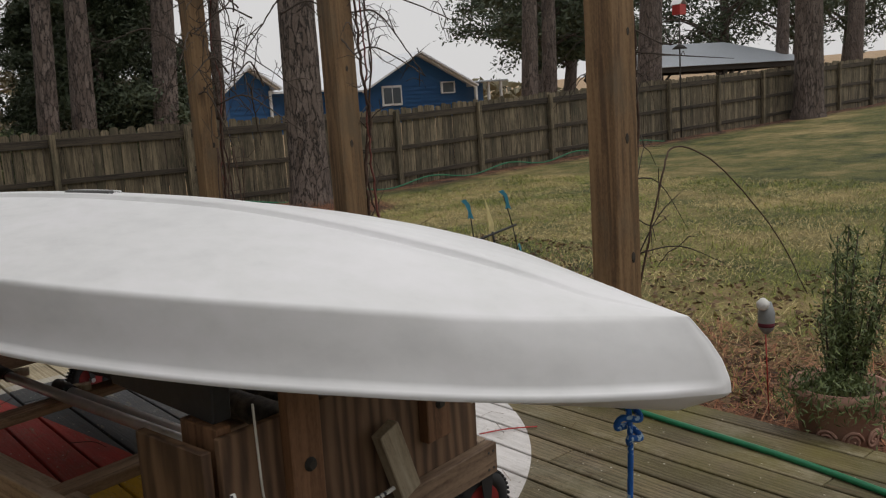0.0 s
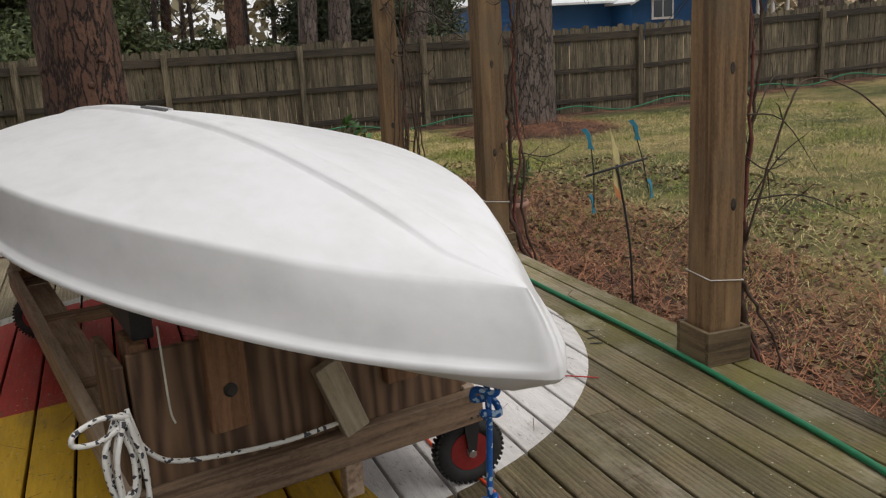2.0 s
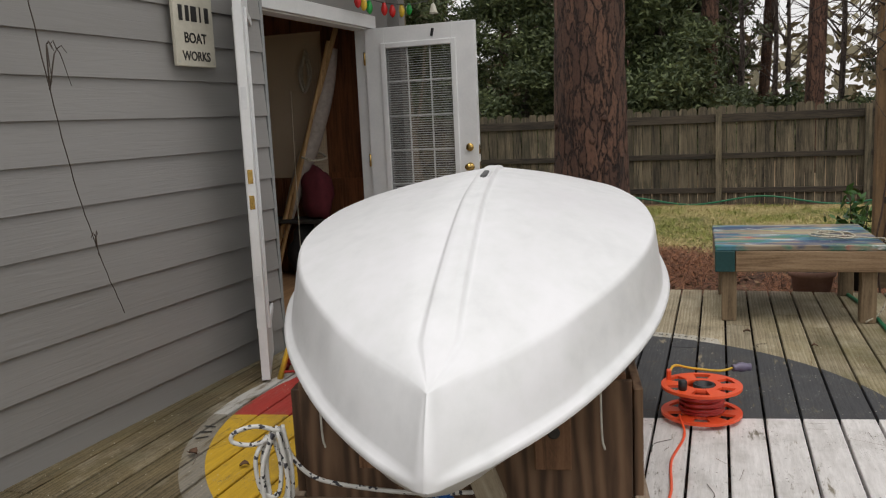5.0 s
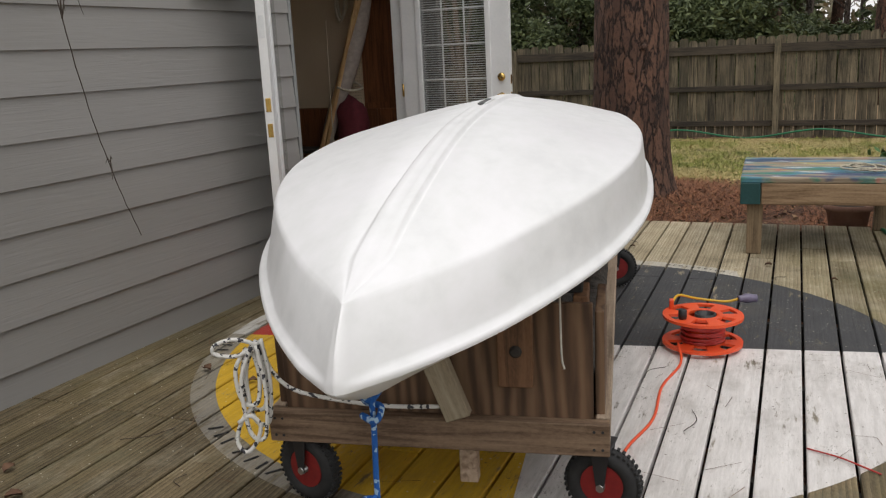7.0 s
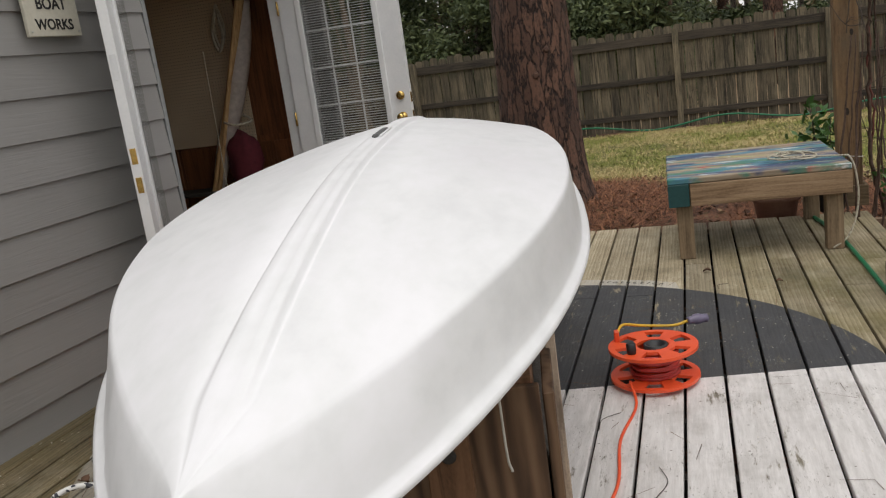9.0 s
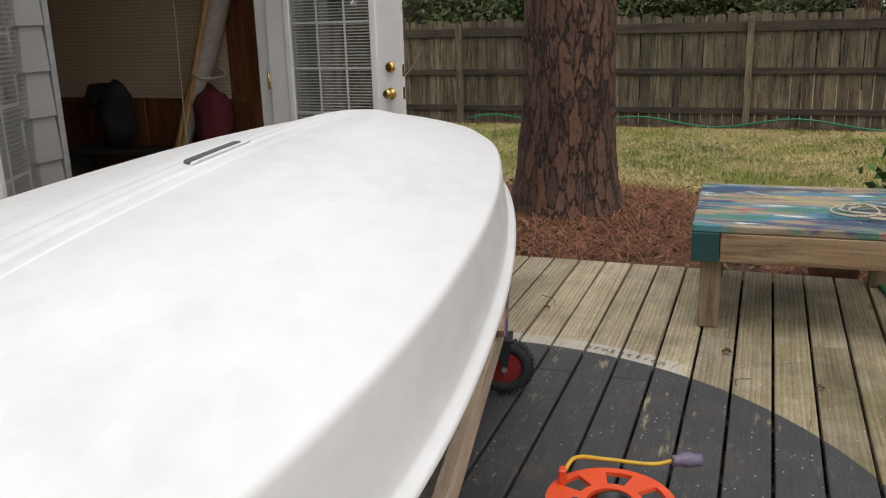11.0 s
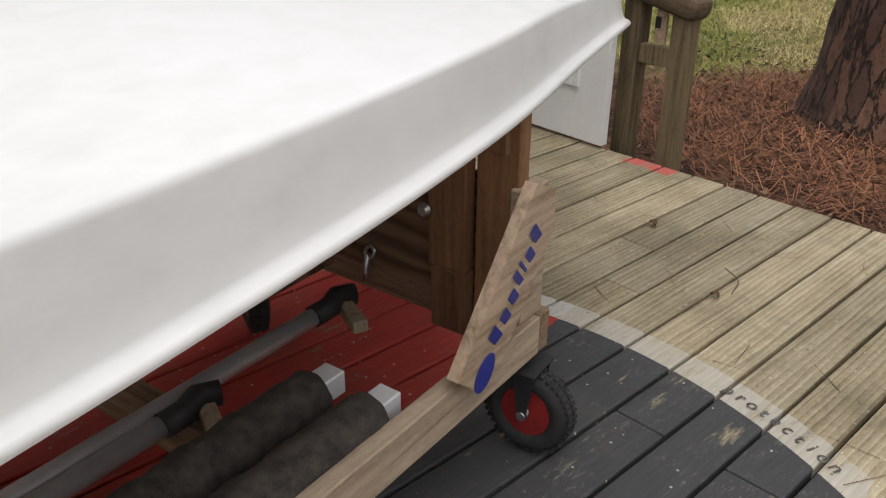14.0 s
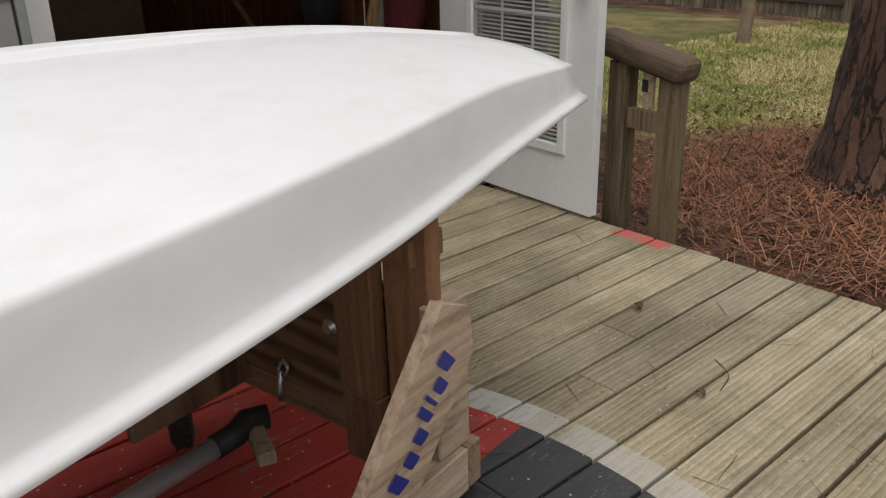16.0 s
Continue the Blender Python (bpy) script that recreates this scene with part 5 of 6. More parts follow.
def clay_pot(x, y, z, r, h, material, label, relief=False):
    p = thing("plant_pot", pose(x, y, z), label, "plant pot")
    part("bowl", lathe(((r * 0.66, 0), (r * 0.70, h * 0.02), (r * 0.90, h * 0.82), (r * 1.0, h * 0.84), (r * 1.02, h * 0.90), (r * 1.0, h), (r * 0.92, h), (r * 0.9, h * 0.88)), 36), material, p)
    part("soil", lathe(((0.005, h * 0.91), (r * 0.5, h * 0.905), (r * 0.91, h * 0.88)), 24, False), "soil", p)
    if relief:
        for k in range(5):
            a = radians(190 + 36 * k)
            cx, cy = math.cos(a), math.sin(a)
            pts = []
            for i in range(26):
                q = i / 25 * 4 * math.pi
                rr = 0.008 + 0.032 * (1 - i / 25)
                u, v = rr * math.cos(q), rr * math.sin(q)
                rad = r * (0.70 + 0.2 * ((h * 0.45 + v) / (h * 0.82)))
                pts.append((cx * rad - cy * u, cy * rad + cx * u, h * 0.45 + v))
            part("relief_scroll", sweep(bmesh.new(), pts, 0.006, 6), material, p)
    return p


clay_pot(2.53, 1.46, -0.17, 0.178, 0.33, "terracotta", "large terracotta pot with scroll relief", True)
clay_pot(2.66, 5.22, -0.15, 0.115, 0.25, "terracotta", "small terracotta pot beside the porch post")
clay_pot(1.95, 6.12, -0.0, 0.12, 0.22, "black", "black plastic nursery pot beside the bench")
clay_pot(1.62, 6.22, -0.14, 0.16, 0.26, "terracotta", "brown pot behind the bench")


def rosemary(x, y, z):
    t = thing("rosemary_bush", pose(x, y, z), "spiky green rosemary with upright stems", "plant")
    stems, cen = bmesh.new(), []
    for k in range(17):
        a, rr, h = rng.uniform(0, 6.28), rng.uniform(0.02, 0.15), rng.uniform(0.22, 0.66)
        base, top = Vector((rr * 0.5 * math.cos(a), rr * 0.5 * math.sin(a), 0)), Vector((rr * 1.3 * math.cos(a), rr * 1.3 * math.sin(a), h))
        sweep(stems, [base, base.lerp(top, 0.5) + Vector((0.01, 0.01, 0)), top], [0.005, 0.004, 0.002], 5)
        for i in range(int(h * 520)):
            u = rng.uniform(0.12, 1)
            q = base.lerp(top, u)
            cen.append((q.x + rng.gauss(0, 0.015), q.y + rng.gauss(0, 0.015), q.z))
    for i in range(1500):
        a, rr = rng.uniform(2.2, 4.6), rng.uniform(0.08, 0.24)
        cen.append((rr * math.cos(a), rr * math.sin(a), 0.10 * rng.random() - 0.16 * max(0, rr - 0.17) / 0.07 * rng.random()))
    part("stem_growth", stems, "twig", t, kind="stuff")
    part("needles", leaf_cloud("needles", np.array(cen), 0.0065, gen, 1.6, 2.4), "needle", t, kind="stuff")


rosemary(2.53, 1.46, 0.13)


def leafy(name, x, y, z, n, spread, height, size, material, label, long=1.0, sticks=6):
    t = thing(name, pose(x, y, z), label, "plant")
    bm, cen = bmesh.new(), []
    for k in range(sticks):
        a = 6.28 * k / sticks + rng.uniform(-0.4, 0.4)
        tip = Vector((spread * rng.uniform(0.3, 1) * math.cos(a), spread * rng.uniform(0.3, 1) * math.sin(a), height * rng.uniform(0.6, 1)))
        mid = tip * 0.5 + Vector((rng.uniform(-0.03, 0.03), rng.uniform(-0.03, 0.03), height * 0.12))
        sweep(bm, [(0, 0, 0), mid, tip], [0.006, 0.004, 0.002], 5)
        for i in range(n // sticks):
            u = rng.uniform(0.3, 1.02)
            q = (mid * 2 * u if u < 0.5 else mid.lerp(tip, 2 * u - 1))
            cen.append((q.x + rng.gauss(0, size), q.y + rng.gauss(0, size), q.z + rng.gauss(0, size * 0.7)))
    part("stem_growth", bm, "twig", t, kind="stuff")
    part("leaves", leaf_cloud(name + "_leaves", np.array(cen), size, gen, 1.0, long), material, t, kind="stuff")


leafy("shrub", 2.0, 7.2, -0.16, 160, 0.26, 0.85, 0.045, "leaf", "broad-leaved green shrub behind the bench")
leafy("pot_plant", 2.66, 5.22, 0.07, 420, 0.2, 0.32, 0.02, "needle", "grassy green plant in a small pot", 2.0, 14)
leafy("shrub", 3.35, 1.30, -0.15, 150, 0.25, 0.85, 0.035, "leaf", "green leafy shrub beside the deck")
leafy("shrub", 2.35, 6.15, -0.14, 110, 0.22, 0.42, 0.03, "leaf", "small green shrub at the post foot")
leafy("shrub", 1.9, 6.12, 0.15, 60, 0.14, 0.3, 0.03, "leaf", "young plant in a black pot")


# ---- vines ----
def vine(name, pts, radius, material, label, sub=0, reach=0.5):
    p0 = Vector(pts[0])
    t = thing(name, Matrix.Translation(p0), label, "vine")
    line = spline([Vector(p) - p0 for p in pts], 7)
    n = len(line)
    part("stem", sweep(bmesh.new(), [q + Vector((rng.gauss(0, radius * 0.5), rng.gauss(0, radius * 0.5), 0)) for q in line], [radius * (1 - 0.7 * i / n) + 0.001 for i in range(n)], 7), material, t)
    if sub:
        bm = bmesh.new()
        for k in range(sub):
            q = line[rng.randrange(n // 5, n)]
            d = Vector((rng.uniform(-1, 1), rng.uniform(-1, 1), rng.uniform(-0.5, 0.9))).normalized() * reach * rng.uniform(0.3, 1)
            mid = q + d * 0.5 + Vector((0, 0, rng.uniform(-0.1, 0.16)))
            sweep(bm, spline([q, mid, q + d], 4), [0.0035, 0.0034, 0.0033, 0.003, 0.0028, 0.0025, 0.002, 0.0015, 0.001], 4)
            for _ in range(2):
                e = mid + Vector((rng.uniform(-1, 1), rng.uniform(-1, 1), rng.uniform(-1, 0.8))) * reach * 0.3
                sweep(bm, [mid, (mid + e) / 2 + Vector((0, 0, 0.02)), e], [0.0025, 0.002, 0.001], 4)
        part("shoot_growth", bm, "twig", t, kind="stuff")


for px, py in ((2.215, 2.275), (2.10, 4.23), (2.085, 6.28)):
    for k in range(3):
        ox, oy = 0.13 + 0.035 * k, rng.uniform(-0.06, 0.10)
        pts = [(px + ox + 0.10, py + oy, -0.13)]
        for i in range(1, 9):
            pts.append((px + ox + rng.uniform(-0.03, 0.03), py + oy + rng.uniform(-0.04, 0.04), -0.13 + i * 0.34))
        vine("climbing_vine", pts, 0.013 if k == 0 else 0.008, "vine" if k != 1 else "vine_red", "bare brown vine climbing beside a porch post", 9 if k < 2 else 4, 0.45)
vine("climbing_vine", [(2.36, 2.28, 0.45), (2.5, 2.26, 0.9), (2.65, 2.3, 1.05), (2.9, 2.25, 0.95), (3.15, 2.1, 0.6), (3.25, 2.0, 0.3)], 0.004, "vine", "thin arching bare vine shoot")
vine("climbing_vine", [(2.33, 2.26, 0.30), (2.40, 2.22, 0.15), (2.45, 2.18, 0.02), (2.43, 2.16, -0.13)], 0.007, "vine", "bare vine stem rooted beside the post")
for k in range(9):
    a = rng.uniform(0, 6.28)
    vine("climbing_vine", [(2.12 + 0.10 * math.cos(a), 5.95 + 0.10 * math.sin(a), -0.13), (2.14 + 0.15 * math.cos(a), 5.98 + 0.12 * math.sin(a), 0.2), (2.16 + 0.12 * math.cos(a), 6.05, 0.6), (2.2 + 0.1 * math.cos(a), 6.1 + 0.1 * math.sin(a), 1.1)], 0.007, "vine", "bare vine stem beside the bench")
for k in range(44):
    x0, y0 = 2.1 + rng.uniform(-0.15, 0.35), rng.choice((4.3, 6.3, 5.2, 6.4, 6.0)) + rng.uniform(-0.3, 0.3)
    d = Vector((rng.uniform(-0.7, 0.9), rng.uniform(-0.6, 0.6), rng.uniform(-0.5, 0.3)))
    p = Vector((x0, y0, rng.uniform(1.35, 2.6)))
    vine("bare_branch", [p, p + d * 0.35 + Vector((0, 0, 0.1)), p + d * 0.7, p + d + Vector((0, 0, -0.12))], 0.006, "twig", "tangled bare vine branch between the posts", 5, 0.35)
vine("hanging_twig", [(-1.28, 2.05, 2.6), (-1.24, 2.07, 2.0), (-1.20, 2.10, 1.55), (-1.19, 2.17, 1.15), (-1.16, 2.23, 0.85), (-1.14, 2.31, 0.60)], 0.002, "twig", "thin bare twig hanging in front of the siding", 4, 0.12)
vine("hanging_twig", [(-0.193, -0.031, 2.087), (-0.122, -0.055, 1.574), (-0.086, -0.069, 1.376), (-0.080, -0.073, 1.301), (-0.061, -0.082, 1.248), (-0.053, -0.091, 1.222), (-0.055, -0.099, 1.195), (-0.074, -0.114, 1.108), (-0.114, -0.134, 0.981)], 0.0005, "vine_red", "reddish bare vine shoot hanging near the path")
vine("hanging_twig", [(3.30, 1.55, 1.9), (3.22, 1.55, 1.45), (3.2, 1.5, 1.17), (3.28, 1.42, 1.06), (3.45, 1.3, 1.02), (3.7, 1.1, 1.05)], 0.008, "vine", "curved dark vine beside the deck")


# ---- garden ornaments ----
def flat_shape(prof, th):
    bm = bmesh.new()
    a, b = [bm.verts.new((x, -th / 2, z)) for x, z in prof], [bm.verts.new((x, th / 2, z)) for x, z in prof]
    bm.faces.new(a)
    bm.faces.new(b[::-1])
    n = len(prof)
    for i in range(n):
        bm.faces.new((a[(i + 1) % n], a[i], b[i], b[(i + 1) % n]))
    bmesh.ops.recalc_face_normals(bm, faces=bm.faces[:])
    return bm


ws = thing("wind_spinner", pose(2.44, 3.26, -0.13), "garden wind spinner with turquoise fish and a sail", "wind spinner")
part("pole", rod([(0.02, 0, 0), (0, 0, 0.35), (-0.07, 0, 0.76)], 0.006, 8), "black", ws)
part("cross_bar", rod([(-0.24, 0, 0.72), (0.10, 0.0, 0.775)], 0.006, 8, 1), "black", ws, label="black twisted cross bar")
part("sail", flat_shape([(-0.02, 0.56), (-0.06, 0.62), (-0.055, 0.80), (-0.10, 0.94), (-0.085, 0.80), (-0.085, 0.66)], 0.006), "cream", ws, pose(0.0, -0.012, 0, 0, 0, -18), "pale yellow sail")
part("sail_band", flat_shape([(-0.045, 0.57), (-0.075, 0.60), (-0.083, 0.66), (-0.055, 0.62)], 0.009), "peach", ws, pose(0.0, -0.012, 0, 0, 0, -18), "orange band")
for x, z, s in ((-0.23, 0.90, 1), (-0.21, 0.58, -1), (0.03, 0.92, 1), (0.12, 0.62, -1)):
    part("fish", flat_shape([(-0.032, 0.045), (-0.007, 0.052), (0.014, 0.022), (0.020, -0.022), (0.032, -0.056), (0.014, -0.045), (0.0, -0.052), (0.003, -0.015), (-0.010, 0.022)], 0.005), "cyan", ws, pose(x, 0, z, 0, 0, -40 if s > 0 else 30), "turquoise fish shape")
for x0, z0, x1, z1 in ((-0.22, 0.92, -0.20, 0.56), (0.02, 0.94, 0.11, 0.60)):
    part("arm", rod([(x0, 0, z0), ((x0 + x1) / 2 + 0.01, 0, (z0 + z1) / 2), (x1, 0, z1)], 0.003, 6), "black", ws)

fl = thing("garden_flag", pose(2.86, 1.42, -0.14), "small striped flag with navy corner on a stick", "flag")
part("stick", rod([(0, 0, 0), (0.01, 0, 0.55)], 0.004, 6, 1), "dark_wood", fl)
for k in range(7):
    part("stripe", box(0.022, 0.003, 0.27 - 0.012 * k, 0.0005), "red_cloth" if k % 2 == 0 else "white_cloth", fl, pose(0.022 + k * 0.021, 0.004 * math.sin(k * 1.4), 0.37 - 0.028 * k, 0, 16, 0))
part("canton", box(0.085, 0.006, 0.11, 0.001), "navy", fl, pose(0.05, 0, 0.44, 0, 16, 0), "navy corner with pale dots")

gs = thing("garden_stake", pose(2.70, 1.88, 0.02), "small garden stake ornament with white top", "garden ornament")
part("rod", rod([(0.03, 0, -0.16), (0.005, 0, 0.24)], 0.003, 6, 1), "red", gs)
part("body", lathe(((0.012, 0.22), (0.034, 0.25), (0.036, 0.31), (0.022, 0.36)), 14), "trim_grey", gs, pose(0.012, 0, 0))
part("band", lathe(((0.020, 0.235), (0.034, 0.252), (0.036, 0.27)), 14), "maroon", gs, pose(0.012, 0, 0), "maroon band")
part("top", lathe(((0.01, 0.335), (0.025, 0.345), (0.027, 0.368), (0.010, 0.386)), 14), "white_cloth", gs, pose(-0.03, -0.01, 0), "white rounded top")


# ---- handrail at the steps ----
hr = thing("handrail", pose(-0.63, 6.0, 0), "short weathered timber handrail at the deck steps", "handrail")
for x in (-0.15, 0.10):
    part("rail_post", box(0.088, 0.088, 0.92, 0.005), "rail_post", hr, pose(x, 0.06, 0.19))
part("cap", box(0.46, 0.15, 0.10, 0.035, 3), "rail_cap", hr, pose(-0.05, 0.06, 0.682, 0, 11, 0), "rounded sloping cap board")
part("cross_piece", box(0.165, 0.036, 0.085, 0.003), "rail_post", hr, pose(-0.025, 0.06, 0.42))
part("plaque", box(0.055, 0.012, 0.14, 0.002), "new_pine", hr, pose(-0.02, 0.06, 0.545), "pale wooden block")
part("plaque_square", box(0.03, 0.014, 0.05, 0.002), "black", hr, pose(-0.035, 0.058, 0.56))

# ---- big pine and lawn pine ----
def pine_trunk(x, y, z, r, h, lean, material, label, flare=1.25):
    t = thing("pine_tree", pose(x, y, z), label, "tree")
    n, seg = 42, 56
    bm = bmesh.new()
    rings = []
    for i in range(n + 1):
        u = i / n
        zz = h * u ** 1.3
        base = r * (1 - 0.30 * u) * (1 + (flare - 1) * math.exp(-zz / 0.28))
        ring = []
        for k in range(seg):
            a = 2 * math.pi * k / seg
            v = noise.noise((math.cos(a) * 5.5 + x, math.sin(a) * 5.5 + y, zz * 2.3)) * 0.045 + abs(noise.noise((math.cos(a) * 11, math.sin(a) * 11 + x, zz * 3.5))) * 0.06
            rr = base * (1 + v + 0.05 * math.cos(5 * a + 1.3) * math.exp(-zz / 0.3))
            ring.append(bm.verts.new((rr * math.cos(a) + lean[0] * zz, rr * math.sin(a) + lean[1] * zz, zz)))
        rings.append(ring)
    for a, b in zip(rings, rings[1:]):
        for k in range(seg):
            f = bm.faces.new((a[k], a[(k + 1) % seg], b[(k + 1) % seg], b[k]))
            f.smooth = True
    part("trunk", bm, material, t)
    for k in range(5):
        a, zz = rng.uniform(0, 6.28), rng.uniform(0.5, 2.6)
        part("branch_scar", moved(lathe(((0.03, 0), (0.024, 0.012), (0.012, 0.016)), 9), pose(0, 0, 0, 0, 90, 0)), material, t, pose(lean[0] * zz, lean[1] * zz, zz, 0, 0, math.degrees(a)) @ pose(r * (1.0 - 0.02 * zz), 0, 0))
    for k in range(6):
        a = rng.uniform(0, 6.28)
        d = Vector((math.cos(a), math.sin(a), 0))
        part("root", rod([d * r * 0.95 + Vector((0, 0, 0.13)), d * r * 1.25 + Vector((0, 0, 0.06)), d * r * 1.6 + Vector((0, 0, -0.02))], [0.05, 0.045, 0.04, 0.034, 0.026, 0.018, 0.012, 0.01, 0.008, 0.006, 0.006, 0.005, 0.005, 0.004, 0.004, 0.003, 0.003], 8, 8), material, t)
    return t


pine_trunk(-0.24, 7.62, ground_z(-0.2, 7.65) - 0.05, 0.352, 9.0, (0.004, 0.01), "bark", "large pine trunk with red-brown plated bark", 1.34)
pine_trunk(5.93, 11.75, -0.2, 0.31, 10.0, (0.012, 0), "bark_grey", "tall pine trunk with grey furrowed bark", 1.2)
pine_trunk(23.5, 13.4, 0.2, 0.42, 11.0, (0, 0), "bark_grey", "thick pine trunk at the fence")


def garden_tree(x, y, z):
    t = thing("small_tree", pose(x, y, z), "slender bare garden tree with smooth pale trunk", "tree")
    part("trunk", rod([(0, 0, -0.05), (0.03, 0.01, 0.5), (-0.03, 0.0, 1.2), (-0.10, 0.02, 2.2), (-0.12, 0.0, 3.4)], [0.075 - 0.0014 * i for i in range(33)], 10), "smooth_bark", t)
    for x1, z0, z1, r in ((-0.32, 0.9, 2.6, 0.035), (0.22, 1.3, 2.9, 0.028), (0.38, 0.75, 1.25, 0.014), (-0.20, 0.6, 1.5, 0.04)):
        part("branch", rod([(-0.01, 0, z0), (x1 * 0.6, 0.03, z0 + (z1 - z0) * 0.45), (x1, 0.05, z1)], [r * (1 - 0.04 * i) for i in range(17)], 8), "smooth_bark", t)


MAT["smooth_bark"] = mottled("smooth_bark", (0.13, 0.09, 0.06), (0.30, 0.23, 0.16), 9.0, 0.8, 0, 0.3)
garden_tree(-3.58, 11.51, -0.22)


def woods_tree(x, y, r, h, crown, label, material="bark_grey", foliage=None, lean=0.0):
    t = thing("tree", pose(x, y, ground_z(x, y) - 0.1), label, "tree", "trees behind the fence")
    top = Vector((lean * h, 0, h))
    part("trunk", rod([(0, 0, 0), top * 0.5 + Vector((r, 0, 0)), top], [r * (1 - 0.6 * i / 16) for i in range(17)], 12, 8), material, t)
    limbs, cen = bmesh.new(), []
    if foliage:
        kind, zlow, spread, count, size = crown
        for k in range(14 if kind != "column" else 20):
            zz = zlow + (h * 1.05 - zlow) * (k + 0.5) / (14 if kind != "column" else 20)
            u = (zz - zlow) / max(h * 1.05 - zlow, 0.1)
            wide = spread * (math.sin(math.pi * min(1, 0.2 + 0.8 * u)) if kind == "round" else (1 - 0.75 * u))
            a = rng.uniform(0, 6.28)
            tip = Vector((lean * zz + wide * math.cos(a), wide * math.sin(a), zz + 0.12 * wide))
            st = Vector((lean * zz, 0, zz - 0.3 * wide))
            sweep(limbs, spline([st, st.lerp(tip, 0.5) + Vector((0, 0, 0.1 * wide)), tip], 3), [r * 0.3, r * 0.26, r * 0.22, r * 0.18, r * 0.14, r * 0.1, r * 0.06], 5)
            per = max(1, count // (14 * 7))
            for j in range(7):
                q = st.lerp(tip, rng.uniform(0.3, 1.1))
                g = wide * 0.20 + 0.10
                c = np.array((q.x + rng.gauss(0, g), q.y + rng.gauss(0, g), q.z + rng.gauss(0, g * 0.7)))
                cen.append(c + gen.normal(size=(per, 3)) * np.array((1, 1, 0.6)) * (0.10 + 0.09 * wide))
        part("branchwork", limbs, material, t, kind="stuff")
        part("crown", leaf_cloud("crown", np.concatenate(cen), size, gen, 0.8, 1.5), foliage, t, kind="stuff")
    else:
        for k in range(16):
            zz = h * rng.uniform(0.25, 0.95)
            a = rng.uniform(0, 6.28)
            d = Vector((math.cos(a), math.sin(a), rng.uniform(0.3, 1.1))) * h * 0.17
            st = Vector((lean * zz, 0, zz))
            sweep(limbs, spline([st, st + d * 0.5 + Vector((0, 0, 0.05)), st + d], 3), [r * 0.3, r * 0.25, r * 0.2, r * 0.16, r * 0.12, r * 0.08, r * 0.04], 5)
            for j in range(4):
                e = d.copy()
                e.rotate(Euler((rng.uniform(-0.9, 0.9), rng.uniform(-0.9, 0.9), rng.uniform(-0.9, 0.9))))
                q = st + d * rng.uniform(0.4, 0.95)
                sweep(limbs, [q, q + e * 0.3 + Vector((0, 0, 0.05)), q + e * 0.6], [r * 0.1, r * 0.07, r * 0.03], 4)
        part("branchwork", limbs, material, t, kind="stuff")


# pines with high crowns
for x, y, r, h in ((-2.6, 18, .17, 13), (0.15, 18.2, .20, 13), (2.2, 18.3, .20, 13), (3.6, 18, .22, 13), (4.35, 18.2, .26, 13), (6.3, 19, .3, 13), (7.2, 21, .2, 13), (-4.4, 19, .16, 12), (8.4, 24, .25, 14), (16.6, 18, .26, 13), (17.65, 18.2, .24, 13), (21.4, 17.6, .42, 13), (37, 19, .4, 13), (5.2, 26, .2, 13), (-0.8, 27, .18, 12), (1.2, 30, .2, 12), (10.2, 25, .2, 13), (33, 20, .3, 12)):
    woods_tree(x, y, r, h, ("round", h * 0.68, 2.6, 2600, 0.08), "tall bare pine trunk behind the fence", "bark_grey" if x > 3 else "bark", "oak_leaf", rng.uniform(-0.02, 0.02))
# dense evergreens
for x, y, h, s in ((-3.6, 17.6, 5.5, 1.5), (-1.6, 17.3, 5.0, 1.5), (-0.75, 17.6, 4.6, 1.3), (5.4, 20.5, 5.2, 1.6), (6.9, 21, 5.6, 1.6), (-6.0, 17.5, 6, 2.0), (-8.5, 18, 6, 2.0), (5.2, 23.5, 5.0, 1.3), (7.6, 27, 7, 2.2)):
    woods_tree(x, y, 0.12, h, ("column", 0.3, s, 26000, 0.042), "dense dark evergreen tree behind the fence", "bark_grey", "evergreen" if x < 5 else "oak_leaf")
# low undergrowth and pale bare trees
for x, y, h in ((0.7, 22, 5), (1.5, 25, 6), (3.1, 24, 7), (1.9, 28, 6), (4.3, 27, 7), (6.0, 26, 7), (8.2, 22, 6), (9.0, 28, 7), (0.2, 29, 6), (-1.0, 30, 7), (-3, 27, 7), (7.0, 29, 7)):
    woods_tree(x, y, 0.09, h, None, "bare deciduous tree behind the fence", "bark_grey")
for x, y, s in ((-2.5, 21, 1.6), (0.8, 21, 1.2), (2.0, 22, 1.2), (3.4, 20.5, 1.0), (-0.4, 25, 1.4), (2.6, 27, 1.0), (4.6, 24, 0.9), (7.6, 25, 2.3), (6.6, 22, 1.8), (8.6, 27, 2.2)):
    woods_tree(x, y, 0.07, s * 1.1, ("column", 0.1, s, 7000, 0.05), "brownish undergrowth bush behind the fence", "bark_grey", "dry_leaf" if rng.random() < 0.6 else "evergreen")
for k in range(26):
    x, y = rng.uniform(-14, 9.5), rng.uniform(27, 36)
    if x / y > 0.27 or 0.0 < x < 6.5:
        continue
    woods_tree(x, y, 0.16, (rng.uniform(1.9, 2.9) if 0.2 < x < 6.0 else rng.uniform(6, 9)), ("column", 0.4, rng.uniform(1.6, 2.6), 7000, 0.09), "tall hazy woodland tree behind the fence", "bark_grey", "dry_leaf" if rng.random() < 0.55 else "evergreen", rng.uniform(-0.03, 0.03))
